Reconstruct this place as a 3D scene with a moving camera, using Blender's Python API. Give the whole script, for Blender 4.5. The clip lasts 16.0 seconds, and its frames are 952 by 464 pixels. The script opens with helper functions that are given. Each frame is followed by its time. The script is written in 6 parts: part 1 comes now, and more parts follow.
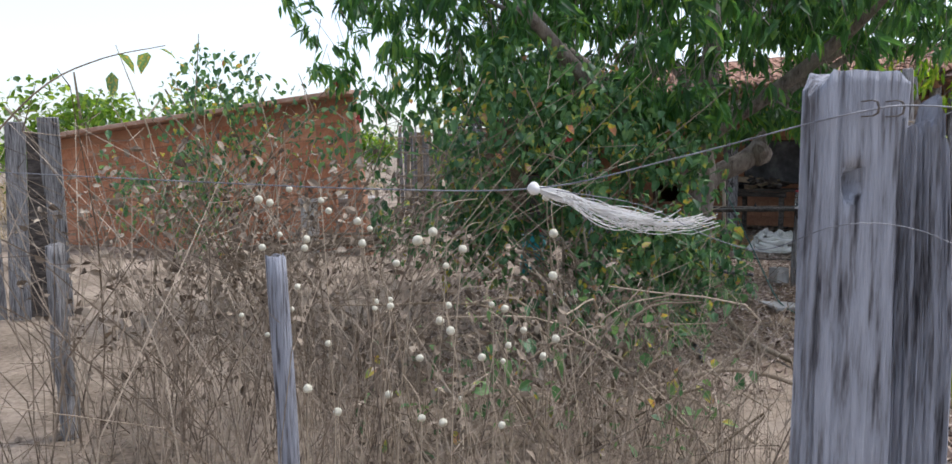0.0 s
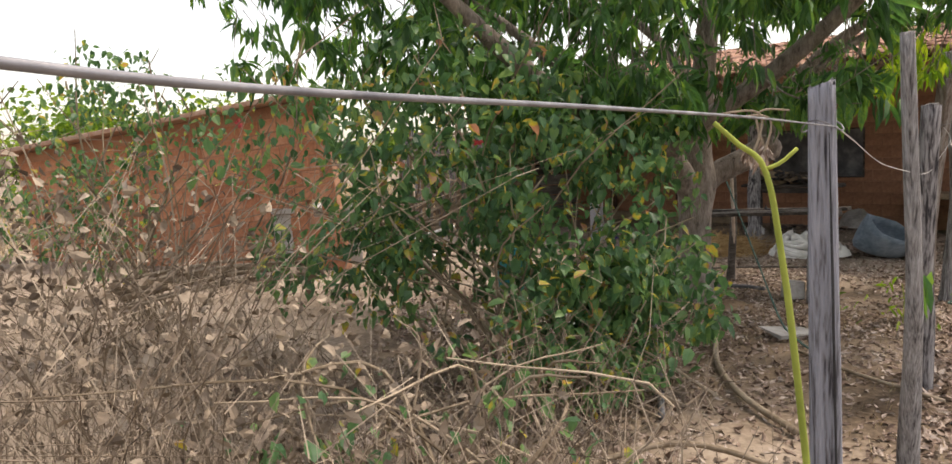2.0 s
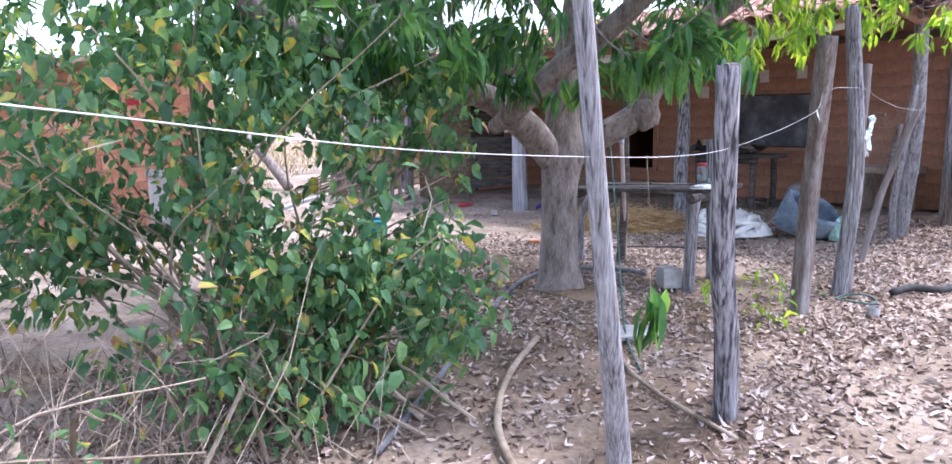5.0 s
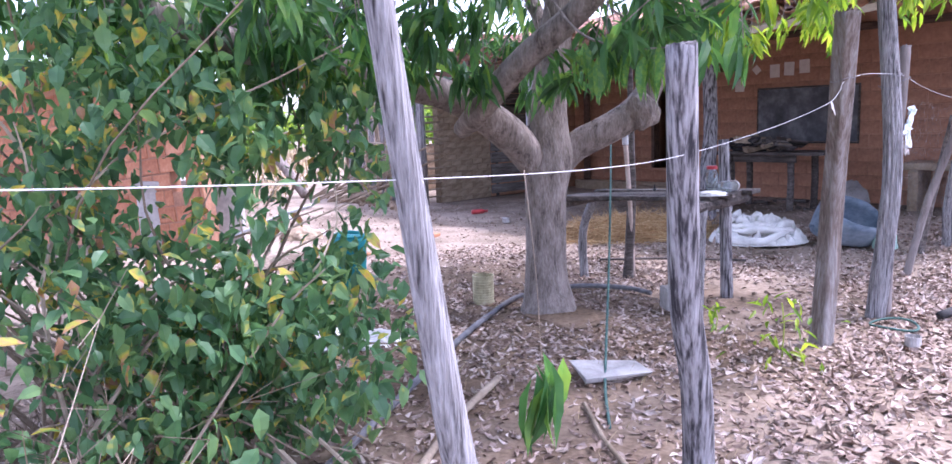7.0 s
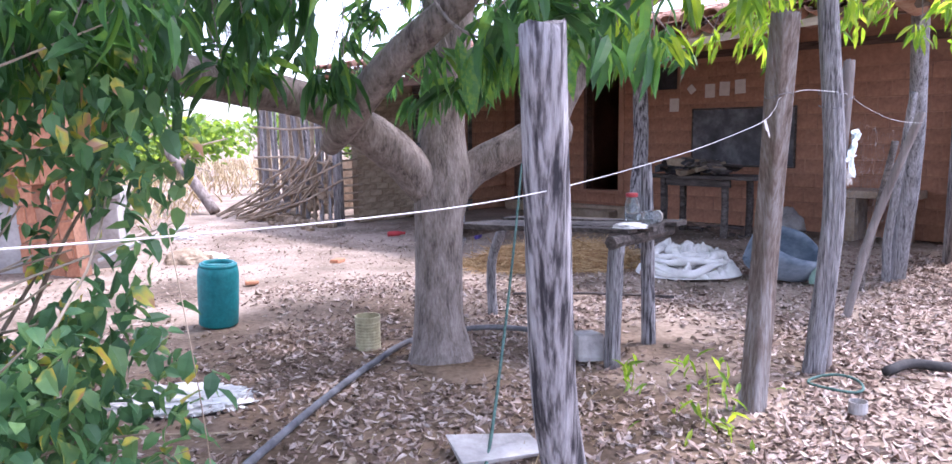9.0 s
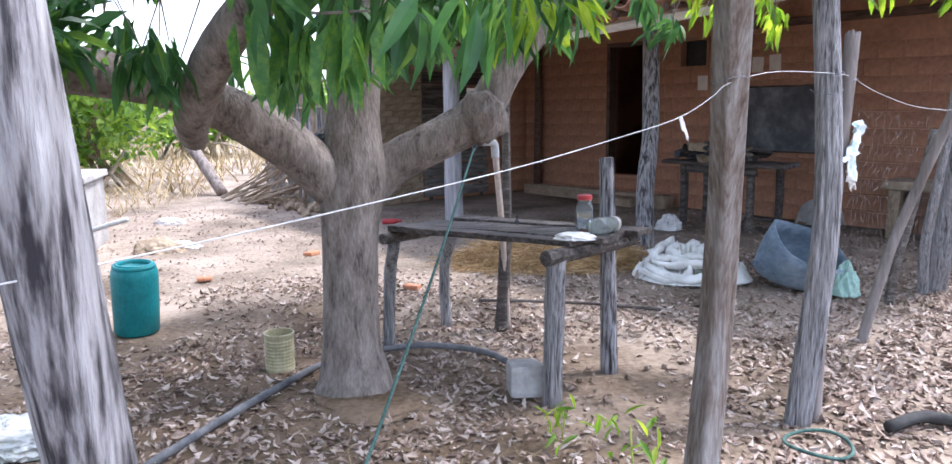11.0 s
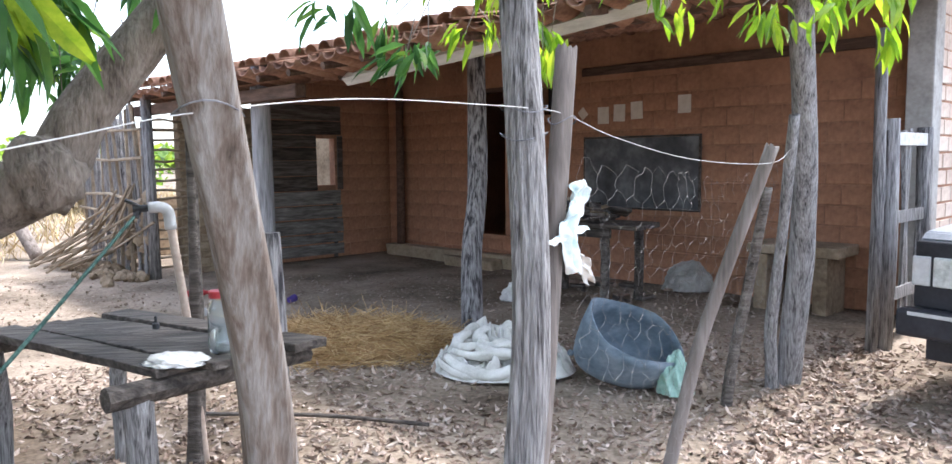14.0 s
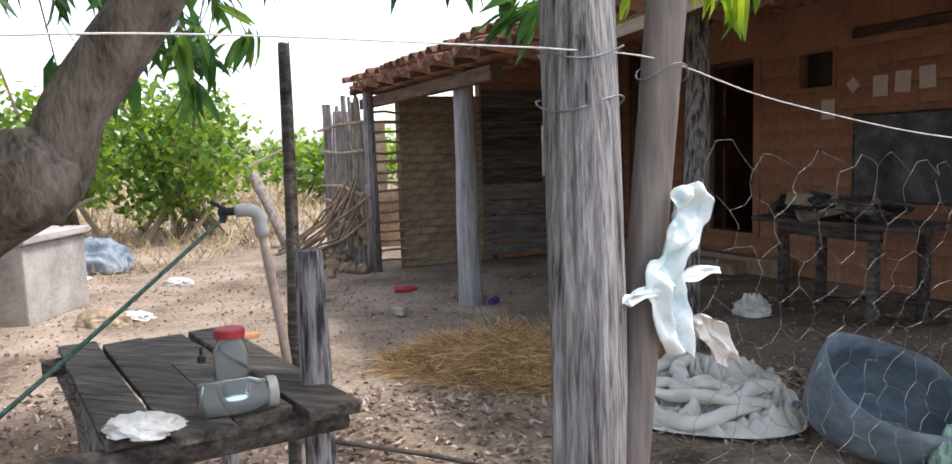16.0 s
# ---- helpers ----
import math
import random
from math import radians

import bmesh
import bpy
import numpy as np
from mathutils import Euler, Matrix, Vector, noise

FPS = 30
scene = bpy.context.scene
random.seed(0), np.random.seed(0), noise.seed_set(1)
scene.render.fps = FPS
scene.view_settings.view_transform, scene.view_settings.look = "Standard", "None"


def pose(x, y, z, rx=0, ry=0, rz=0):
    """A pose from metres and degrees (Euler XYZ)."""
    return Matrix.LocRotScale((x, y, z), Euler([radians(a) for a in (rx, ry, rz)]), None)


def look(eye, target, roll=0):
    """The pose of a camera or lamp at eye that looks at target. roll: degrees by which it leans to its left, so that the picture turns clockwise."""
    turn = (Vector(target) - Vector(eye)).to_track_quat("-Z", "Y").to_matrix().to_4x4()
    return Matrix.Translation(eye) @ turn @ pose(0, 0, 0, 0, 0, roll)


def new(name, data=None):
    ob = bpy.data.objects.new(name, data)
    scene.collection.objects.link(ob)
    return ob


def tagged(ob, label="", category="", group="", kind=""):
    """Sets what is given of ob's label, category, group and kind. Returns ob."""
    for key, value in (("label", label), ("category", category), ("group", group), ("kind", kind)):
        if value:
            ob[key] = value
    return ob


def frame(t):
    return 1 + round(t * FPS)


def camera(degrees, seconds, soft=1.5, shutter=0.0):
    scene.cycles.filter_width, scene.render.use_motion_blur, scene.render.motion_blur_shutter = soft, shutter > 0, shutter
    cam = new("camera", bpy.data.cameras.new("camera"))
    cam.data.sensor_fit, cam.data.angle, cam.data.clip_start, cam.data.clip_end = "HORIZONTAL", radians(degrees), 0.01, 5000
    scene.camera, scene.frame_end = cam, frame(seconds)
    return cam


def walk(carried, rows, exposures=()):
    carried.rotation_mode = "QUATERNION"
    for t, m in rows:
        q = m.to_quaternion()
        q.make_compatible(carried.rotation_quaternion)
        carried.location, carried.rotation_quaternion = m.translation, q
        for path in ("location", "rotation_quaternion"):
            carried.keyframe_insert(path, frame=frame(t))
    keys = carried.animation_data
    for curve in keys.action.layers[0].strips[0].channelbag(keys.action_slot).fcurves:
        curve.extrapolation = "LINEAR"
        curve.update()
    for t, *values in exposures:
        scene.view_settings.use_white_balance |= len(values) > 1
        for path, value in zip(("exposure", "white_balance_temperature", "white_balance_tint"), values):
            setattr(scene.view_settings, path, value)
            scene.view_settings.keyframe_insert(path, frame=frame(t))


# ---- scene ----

# camera: seconds, eye, point looked at, roll
cam = camera(63.8, 16.0, soft=1.5)
ROWS = [
    (0, (-0.552, -1.229, 1.434), (-0.446, 0.758, 1.239), -0.4),
    (0.5, (-0.267, -0.930, 1.439), (-0.268, 1.065, 1.288), 0.4),
    (1, (-0.072, -0.746, 1.479), (-0.171, 1.246, 1.330), 0.1),
    (1.5, (0.239, -0.585, 1.497), (-0.130, 1.370, 1.288), 1.0),
    (2, (0.368, -0.176, 1.478), (0.344, 1.863, 1.273), -2.0),
    (2.5, (0.637, 0.026, 1.467), (0.935, 2.052, 1.355), -1.7),
    (3, (0.890, 0.192, 1.480), (1.481, 2.149, 1.339), -1.8),
    (3.5, (1.224, 0.378, 1.470), (1.374, 2.400, 1.168), -3.1),
    (4, (1.394, 0.448, 1.479), (1.507, 2.465, 1.127), -3.3),
    (6.3, (2.212, 1.255, 1.470), (1.969, 3.273, 1.205), 2.4),
    (6.5, (2.213, 1.319, 1.481), (2.045, 3.342, 1.193), 0.9),
    (7, (2.375, 1.514, 1.463), (2.191, 3.532, 1.156), -2.2),
    (7.5, (2.566, 1.662, 1.479), (2.225, 3.659, 1.160), -1.3),
    (8, (2.597, 1.849, 1.455), (2.330, 3.857, 1.139), -0.2),
    (8.5, (2.593, 2.188, 1.460), (2.409, 4.213, 1.198), -1.9),
    (9, (2.708, 2.407, 1.444), (2.670, 4.439, 1.174), -0.8),
    (9.2, (2.776, 2.490, 1.445), (2.709, 4.527, 1.215), 0.8),
    (11.5, (3.610, 3.444, 1.512), (3.403, 5.454, 1.165), -1.0),
    (12, (3.773, 3.641, 1.506), (3.746, 5.673, 1.235), -0.9),
    (12.5, (3.956, 3.885, 1.532), (4.195, 5.910, 1.315), -0.2),
    (13, (4.217, 4.114, 1.502), (4.436, 6.141, 1.283), -2.1),
    (13.5, (4.453, 4.356, 1.515), (4.451, 6.391, 1.264), 1.4),
    (14, (4.578, 4.662, 1.492), (4.550, 6.702, 1.293), -0.6),
    (14.5, (4.751, 4.957, 1.486), (4.598, 6.993, 1.314), -2.9),
    (15, (4.907, 5.197, 1.480), (4.291, 7.135, 1.223), -2.0),
    (15.5, (4.950, 5.480, 1.458), (4.241, 7.386, 1.207), -0.4),
    (16, (4.969, 5.694, 1.483), (4.247, 7.600, 1.266), -1.8),
]
walk(cam, [(t, look(eye, target, roll)) for t, eye, target, roll in ROWS], exposures=[(t, e, k - 350, m) for t, e, k, m in [(0.0, 0.9, 6400, 11), (0.5, 0.95, 6450, 11), (1.0, 0.75, 6700, 11), (1.5, 0.3, 7000, 14), (2.0, 1.15, 7900, 14), (2.5, 1.65, 6200, 16), (3.0, 1.5, 6100, 20), (3.5, 1.55, 6250, 18), (4.0, 1.86, 6050, 18), (7.0, 2.32, 5800, 33), (9.0, 2.3, 5950, 29), (11.5, 2.15, 6000, 15), (12.0, 2.36, 5800, 18), (12.5, 2.36, 5800, 18), (13.5, 2.08, 6200, 11), (14.0, 2.3, 6300, 11), (15.0, 2.04, 6600, 12), (15.5, 1.92, 6650, 12), (16.0, 1.58, 6750, 13)]])

# ---- light ----
SUN_EL, SUN_AZ = radians(64), radians(20)      # azimuth counter-clockwise from +x
world = bpy.data.worlds.new("world")
scene.world = world
world.use_nodes = True
wn, wl = world.node_tree.nodes, world.node_tree.links
sky = wn.new("ShaderNodeTexSky")
sky.sky_type = 'NISHITA'
sky.sun_disc = False
sky.sun_elevation, sky.sun_rotation = SUN_EL, radians(90) - SUN_AZ
sky.air_density, sky.dust_density, sky.ozone_density = 1.0, 2.0, 0.3
wn["Background"].inputs["Strength"].default_value = 0.15
haze = wn.new("ShaderNodeHueSaturation")
haze.inputs["Saturation"].default_value = 0.55
wl.new(sky.outputs[0], haze.inputs["Color"])
wl.new(haze.outputs[0], wn["Background"].inputs["Color"])
sun = new("sun", bpy.data.lights.new("sun", 'SUN'))
sun.data.energy, sun.data.angle, sun.data.color = 1.35, radians(5.0), (1.0, 0.95, 0.88)
SUN_DIR = Vector((math.cos(SUN_EL) * math.cos(SUN_AZ), math.cos(SUN_EL) * math.sin(SUN_AZ), math.sin(SUN_EL)))
sun.matrix_world = look(SUN_DIR * 40, (0, 0, 0))

# ---- materials ----
def material(name, ramp, scale=6.0, stretch=(1, 1, 1), rough=0.85, bump=0.3, fine=40.0, spots=0.35, metal=0.0, island=0.0, random=0.0, spec=0.3, detail=8.0):
    """Noise-driven colour ramp at two scales with relief. island / random: brightness spread between pieces."""
    m = bpy.data.materials.new(name)
    m.use_nodes = True
    n, l = m.node_tree.nodes, m.node_tree.links
    b = n["Principled BSDF"]
    tc, mp = n.new("ShaderNodeTexCoord"), n.new("ShaderNodeMapping")
    mp.inputs["Scale"].default_value = stretch
    l.new(tc.outputs["Object"], mp.inputs["Vector"])
    a, f = n.new("ShaderNodeTexNoise"), n.new("ShaderNodeTexNoise")
    a.inputs["Scale"].default_value, a.inputs["Detail"].default_value, a.inputs["Roughness"].default_value = scale, detail, 0.62
    f.inputs["Scale"].default_value, f.inputs["Detail"].default_value = fine, 4.0
    l.new(mp.outputs[0], a.inputs["Vector"])
    l.new(mp.outputs[0], f.inputs["Vector"])
    mix = n.new("ShaderNodeMath")
    mix.operation = 'MULTIPLY_ADD'
    l.new(f.outputs[0], mix.inputs[0])
    mix.inputs[1].default_value = spots
    sub = n.new("ShaderNodeMath")
    sub.operation = 'SUBTRACT'
    l.new(a.outputs[0], sub.inputs[0])
    sub.inputs[1].default_value = spots * 0.5
    l.new(sub.outputs[0], mix.inputs[2])
    last = mix.outputs[0]
    for socket_node, out, amount in ((("ShaderNodeNewGeometry"), "Random Per Island", island), (("ShaderNodeObjectInfo"), "Random", random)):
        if amount:
            g, s2, a2 = n.new(socket_node), n.new("ShaderNodeMath"), n.new("ShaderNodeMath")
            s2.operation, a2.operation = 'MULTIPLY_ADD', 'ADD'
            l.new(g.outputs[out], s2.inputs[0])
            s2.inputs[1].default_value, s2.inputs[2].default_value = amount, -amount / 2
            l.new(s2.outputs[0], a2.inputs[0])
            l.new(last, a2.inputs[1])
            last = a2.outputs[0]
    r = n.new("ShaderNodeValToRGB")
    while len(r.color_ramp.elements) < len(ramp):
        r.color_ramp.elements.new(0.5)
    for e, (p, c) in zip(r.color_ramp.elements, ramp):
        e.position, e.color = p, (*c, 1)
    l.new(last, r.inputs[0])
    l.new(r.outputs[0], b.inputs["Base Color"])
    b.inputs["Roughness"].default_value, b.inputs["Metallic"].default_value, b.inputs["Specular IOR Level"].default_value = rough, metal, spec
    if bump:
        bp = n.new("ShaderNodeBump")
        bp.inputs["Strength"].default_value, bp.inputs["Distance"].default_value = bump, 0.02
        l.new(mix.outputs[0], bp.inputs["Height"])
        l.new(bp.outputs[0], b.inputs["Normal"])
    return m


def leaf_material(name, ramp, glow=0.45, rough=0.45):
    """A leaf: coloured piece by piece, part of the light passes through."""
    m = material(name, ramp, scale=9, fine=60, spots=0.1, rough=rough, bump=0.1, island=0.75, spec=0.4, detail=2)
    n, l = m.node_tree.nodes, m.node_tree.links
    b = n["Principled BSDF"]
    col = b.inputs["Base Color"].links[0].from_socket
    t, mx = n.new("ShaderNodeBsdfTranslucent"), n.new("ShaderNodeMixShader")
    hs = n.new("ShaderNodeHueSaturation")
    hs.inputs["Hue"].default_value, hs.inputs["Saturation"].default_value, hs.inputs["Value"].default_value = 0.47, 1.1, 2.2
    l.new(col, hs.inputs["Color"])
    l.new(hs.outputs[0], t.inputs["Color"])
    mx.inputs[0].default_value = glow
    l.new(b.outputs[0], mx.inputs[1])
    l.new(t.outputs[0], mx.inputs[2])
    l.new(mx.outputs[0], n["Material Output"].inputs["Surface"])
    return m


def glass_material(name, colour, rough=0.05, alpha=0.75):
    m = bpy.data.materials.new(name)
    m.use_nodes = True
    b = m.node_tree.nodes["Principled BSDF"]
    b.inputs["Base Color"].default_value = (*colour, 1)
    b.inputs["Roughness"].default_value, b.inputs["Transmission Weight"].default_value, b.inputs["IOR"].default_value = rough, alpha, 1.15
    return m


WOOD = material("weathered_wood", [(0.28, (0.045, 0.04, 0.04)), (0.42, (0.18, 0.17, 0.168)), (0.55, (0.285, 0.27, 0.265)), (0.75, (0.42, 0.405, 0.4))], scale=3.0, stretch=(13, 13, 0.9), fine=12, spots=0.55, bump=0.9, random=0.06)
WOOD_SLANT = material("peeled_brown_wood", [(0.25, (0.06, 0.043, 0.033)), (0.42, (0.14, 0.108, 0.087)), (0.55, (0.21, 0.185, 0.165)), (0.75, (0.32, 0.305, 0.285))], scale=2.4, stretch=(6, 6, 0.9), fine=16, spots=0.45, bump=0.8)
WOOD_CLOSE = material("cracked_grey_wood", [(0.30, (0.04, 0.038, 0.045)), (0.40, (0.17, 0.165, 0.18)), (0.48, (0.275, 0.28, 0.315)), (0.7, (0.395, 0.4, 0.45))], scale=4.2, stretch=(15, 15, 0.9), fine=11, spots=0.55, bump=0.9)
WOOD_PALE = material("grey_post_wood", [(0.25, (0.1, 0.095, 0.1)), (0.45, (0.29, 0.28, 0.29)), (0.75, (0.48, 0.47, 0.48))], scale=3.0, stretch=(8, 8, 0.7), fine=9, spots=0.4, bump=0.7)
WOOD_BLACK = material("half_burnt_post_wood", [(0.36, (0.03, 0.027, 0.03)), (0.45, (0.12, 0.11, 0.11)), (0.53, (0.25, 0.235, 0.235)), (0.75, (0.40, 0.385, 0.38))], scale=4.0, stretch=(9, 9, 1.1), fine=9, spots=0.5, bump=1.0)
WOOD_BROWN = material("brown_post_wood", [(0.25, (0.06, 0.05, 0.045)), (0.5, (0.17, 0.145, 0.13)), (0.75, (0.29, 0.255, 0.235))], scale=1.6, stretch=(7, 7, 0.8), fine=9, spots=0.35, bump=0.5)
WOOD_DARK = material("dark_old_wood", [(0.3, (0.03, 0.025, 0.022)), (0.5, (0.09, 0.075, 0.065)), (0.75, (0.2, 0.175, 0.155))], scale=2.4, stretch=(1, 9, 9), fine=8, spots=0.5, bump=0.8, random=0.15)
WOOD_FLAT = material("grey_board_wood", [(0.3, (0.06, 0.055, 0.05)), (0.5, (0.16, 0.145, 0.13)), (0.75, (0.3, 0.28, 0.26))], scale=2.4, stretch=(1, 9, 9), fine=8, spots=0.5, bump=0.6, random=0.12)
BARK = material("mango_bark", [(0.28, (0.07, 0.054, 0.045)), (0.42, (0.17, 0.14, 0.118)), (0.55, (0.24, 0.2, 0.172)), (0.72, (0.33, 0.285, 0.25))], scale=5, stretch=(3.2, 3.2, 1.0), fine=26, spots=0.45, bump=1.0)
TWIG = material("dry_twig", [(0.3, (0.16, 0.12, 0.08)), (0.7, (0.42, 0.34, 0.25))], scale=4, island=0.4, bump=0.2)
GREENSTEM = material("green_stem", [(0.3, (0.16, 0.2, 0.03)), (0.7, (0.36, 0.4, 0.08))], scale=6, bump=0.2)
MANGO = leaf_material("mango_leaf", [(0.1, (0.022, 0.065, 0.022)), (0.45, (0.04, 0.12, 0.035)), (0.72, (0.065, 0.17, 0.045)), (0.9, (0.12, 0.23, 0.045))])
# brighter leaf copy; on the crown sprigs its colour carries the backlight
MANGO_LIGHT = leaf_material("bright_mango_leaf", [(0.1, (0.06, 0.14, 0.02)), (0.5, (0.12, 0.24, 0.03)), (0.9, (0.24, 0.34, 0.05))], glow=0.55)
SHRUB = leaf_material("shrub_leaf", [(0.08, (0.03, 0.08, 0.034)), (0.45, (0.064, 0.152, 0.06)), (0.8, (0.125, 0.225, 0.08)), (0.89, (0.42, 0.38, 0.06)), (0.96, (0.38, 0.22, 0.12))], glow=0.35)
FARLEAF = leaf_material("far_bush_leaf", [(0.1, (0.04, 0.09, 0.018)), (0.5, (0.1, 0.2, 0.032)), (0.9, (0.2, 0.3, 0.055))], glow=0.45)
DRYLEAF = material("dead_leaf", [(0.1, (0.13, 0.086, 0.062)), (0.4, (0.25, 0.178, 0.134)), (0.65, (0.365, 0.282, 0.228)), (0.9, (0.49, 0.41, 0.35))], scale=20, fine=80, island=0.8, spots=0.15, bump=0.2, rough=0.8)
STRAW = material("dry_grass", [(0.15, (0.22, 0.15, 0.07)), (0.5, (0.42, 0.31, 0.16)), (0.85, (0.6, 0.5, 0.3))], scale=8, island=0.7, spots=0.2, bump=0.1)
STALK = material("dry_stalk", [(0.15, (0.10, 0.075, 0.055)), (0.5, (0.22, 0.17, 0.125)), (0.85, (0.38, 0.31, 0.235))], scale=8, island=0.7, spots=0.2, bump=0.1)
SOIL = material("sandy_soil", [(0.28, (0.085, 0.064, 0.046)), (0.42, (0.185, 0.145, 0.108)), (0.56, (0.29, 0.232, 0.178)), (0.75, (0.4, 0.33, 0.262))], scale=0.9, fine=30, spots=0.45, bump=0.8, rough=0.95, spec=0.1, detail=12)


def add_humus_shade(m, centre, inner, outer):
    """Darker brown soil round the tree: leaf mould plus painted-in tree shade, with a ragged edge."""
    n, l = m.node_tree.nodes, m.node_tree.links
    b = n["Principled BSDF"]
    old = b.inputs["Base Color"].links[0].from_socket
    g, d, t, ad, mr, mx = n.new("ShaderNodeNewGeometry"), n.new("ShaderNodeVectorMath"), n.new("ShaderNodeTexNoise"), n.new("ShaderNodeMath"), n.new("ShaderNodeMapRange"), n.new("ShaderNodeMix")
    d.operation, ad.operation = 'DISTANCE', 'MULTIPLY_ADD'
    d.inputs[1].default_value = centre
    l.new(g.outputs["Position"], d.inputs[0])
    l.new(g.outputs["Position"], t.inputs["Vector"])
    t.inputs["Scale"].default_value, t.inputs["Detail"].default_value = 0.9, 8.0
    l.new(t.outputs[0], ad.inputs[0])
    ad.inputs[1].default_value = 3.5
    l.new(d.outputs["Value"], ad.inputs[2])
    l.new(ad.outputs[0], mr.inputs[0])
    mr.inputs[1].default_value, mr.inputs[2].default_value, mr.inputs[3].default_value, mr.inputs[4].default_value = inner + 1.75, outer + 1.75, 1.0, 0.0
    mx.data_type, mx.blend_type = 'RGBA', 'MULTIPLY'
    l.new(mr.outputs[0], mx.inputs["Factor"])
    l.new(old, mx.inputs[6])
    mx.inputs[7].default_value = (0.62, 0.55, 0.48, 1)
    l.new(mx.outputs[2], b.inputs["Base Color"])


# brown litter tone and the crown's shade, both in the soil colour
add_humus_shade(SOIL, (1.9, 6.3, 0.0), 1.2, 3.8)
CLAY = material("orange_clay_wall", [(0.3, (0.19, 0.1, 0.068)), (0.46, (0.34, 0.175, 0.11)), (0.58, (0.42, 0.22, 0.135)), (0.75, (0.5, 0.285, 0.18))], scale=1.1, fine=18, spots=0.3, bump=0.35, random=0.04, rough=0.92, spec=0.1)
MORTAR = material("clay_mortar", [(0.3, (0.2, 0.105, 0.07)), (0.5, (0.35, 0.185, 0.115)), (0.7, (0.45, 0.24, 0.15))], scale=1.1, fine=30, bump=0.5, rough=0.95)
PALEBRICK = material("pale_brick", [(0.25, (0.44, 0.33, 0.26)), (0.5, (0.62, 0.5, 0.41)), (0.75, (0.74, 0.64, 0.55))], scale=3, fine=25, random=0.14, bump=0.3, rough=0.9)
REDBRICK = material("red_hollow_brick", [(0.25, (0.28, 0.11, 0.06)), (0.5, (0.44, 0.19, 0.1)), (0.75, (0.54, 0.28, 0.17))], scale=3, fine=25, random=0.3, bump=0.4, rough=0.9)
MUD = material("dried_mud", [(0.25, (0.16, 0.115, 0.075)), (0.5, (0.30, 0.23, 0.155)), (0.75, (0.42, 0.335, 0.24))], scale=3.5, fine=22, spots=0.45, bump=1.0, rough=0.95, random=0.2)
TILE = material("clay_roof_tile", [(0.25, (0.15, 0.075, 0.05)), (0.5, (0.32, 0.17, 0.11)), (0.75, (0.45, 0.3, 0.22))], scale=5, fine=30, random=0.3, island=0.3, bump=0.4)
CEMENT = material("grey_cement", [(0.25, (0.2, 0.19, 0.175)), (0.5, (0.36, 0.34, 0.315)), (0.75, (0.5, 0.48, 0.45))], scale=3, fine=30, bump=0.4)
SLATE = material("old_blackboard", [(0.3, (0.035, 0.035, 0.038)), (0.5, (0.085, 0.085, 0.09)), (0.62, (0.16, 0.16, 0.165)), (0.8, (0.26, 0.25, 0.25))], scale=2.2, fine=12, spots=0.25, bump=0.1, rough=0.6)
PAPER = material("paper", [(0.3, (0.6, 0.52, 0.44)), (0.7, (0.74, 0.66, 0.58))], scale=12, bump=0.05)
DARKWOOD = material("dark_rafter_wood", [(0.3, (0.06, 0.035, 0.025)), (0.7, (0.16, 0.1, 0.075))], scale=3, stretch=(1, 6, 6), fine=10, bump=0.4)
WHITEPAINT = material("white_beam_paint", [(0.3, (0.5, 0.48, 0.45)), (0.7, (0.76, 0.74, 0.7))], scale=4, stretch=(1, 5, 5), bump=0.2)
CLOTH = material("white_cloth", [(0.3, (0.5, 0.47, 0.44)), (0.55, (0.72, 0.7, 0.67)), (0.8, (0.8, 0.79, 0.77))], scale=6, fine=60, spots=0.2, bump=0.3, rough=0.9)
AQUARAG = material("aqua_white_rag", [(0.32, (0.42, 0.58, 0.6)), (0.46, (0.7, 0.78, 0.78)), (0.6, (0.82, 0.84, 0.84))], scale=7, fine=50, bump=0.3)
SACK = material("woven_plastic_sack", [(0.3, (0.42, 0.4, 0.36)), (0.5, (0.64, 0.62, 0.57)), (0.75, (0.78, 0.76, 0.72))], scale=4, fine=70, spots=0.2, bump=0.4, rough=0.7)
DRUM = material("faded_blue_plastic", [(0.3, (0.07, 0.1, 0.13)), (0.5, (0.16, 0.2, 0.24)), (0.75, (0.32, 0.36, 0.4))], scale=2.5, fine=20, spots=0.2, bump=0.1, rough=0.55)
TEAL = material("teal_plastic", [(0.3, (0.01, 0.14, 0.15)), (0.7, (0.02, 0.24, 0.25))], scale=5, bump=0.08, rough=0.45)
GREENBAG = material("pale_green_bag", [(0.3, (0.24, 0.4, 0.33)), (0.7, (0.45, 0.62, 0.53))], scale=8, bump=0.3, rough=0.5)
WIRE = material("galvanised_wire", [(0.3, (0.13, 0.13, 0.145)), (0.7, (0.3, 0.3, 0.32))], scale=20, metal=0.4, rough=0.5, bump=0.1)
CORD = material("white_plastic_cord", [(0.3, (0.42, 0.41, 0.4)), (0.7, (0.6, 0.59, 0.57))], scale=60, bump=0.2)
NET = material("rusty_chicken_wire", [(0.3, (0.11, 0.095, 0.085)), (0.7, (0.26, 0.24, 0.22))], scale=20, metal=0.3, rough=0.55, bump=0.1)
HOSE = material("black_hose", [(0.3, (0.05, 0.05, 0.055)), (0.7, (0.19, 0.185, 0.185))], scale=6, bump=0.1, rough=0.5)
ROPE = material("green_rope", [(0.3, (0.025, 0.06, 0.05)), (0.7, (0.09, 0.16, 0.135))], scale=50, bump=0.3)
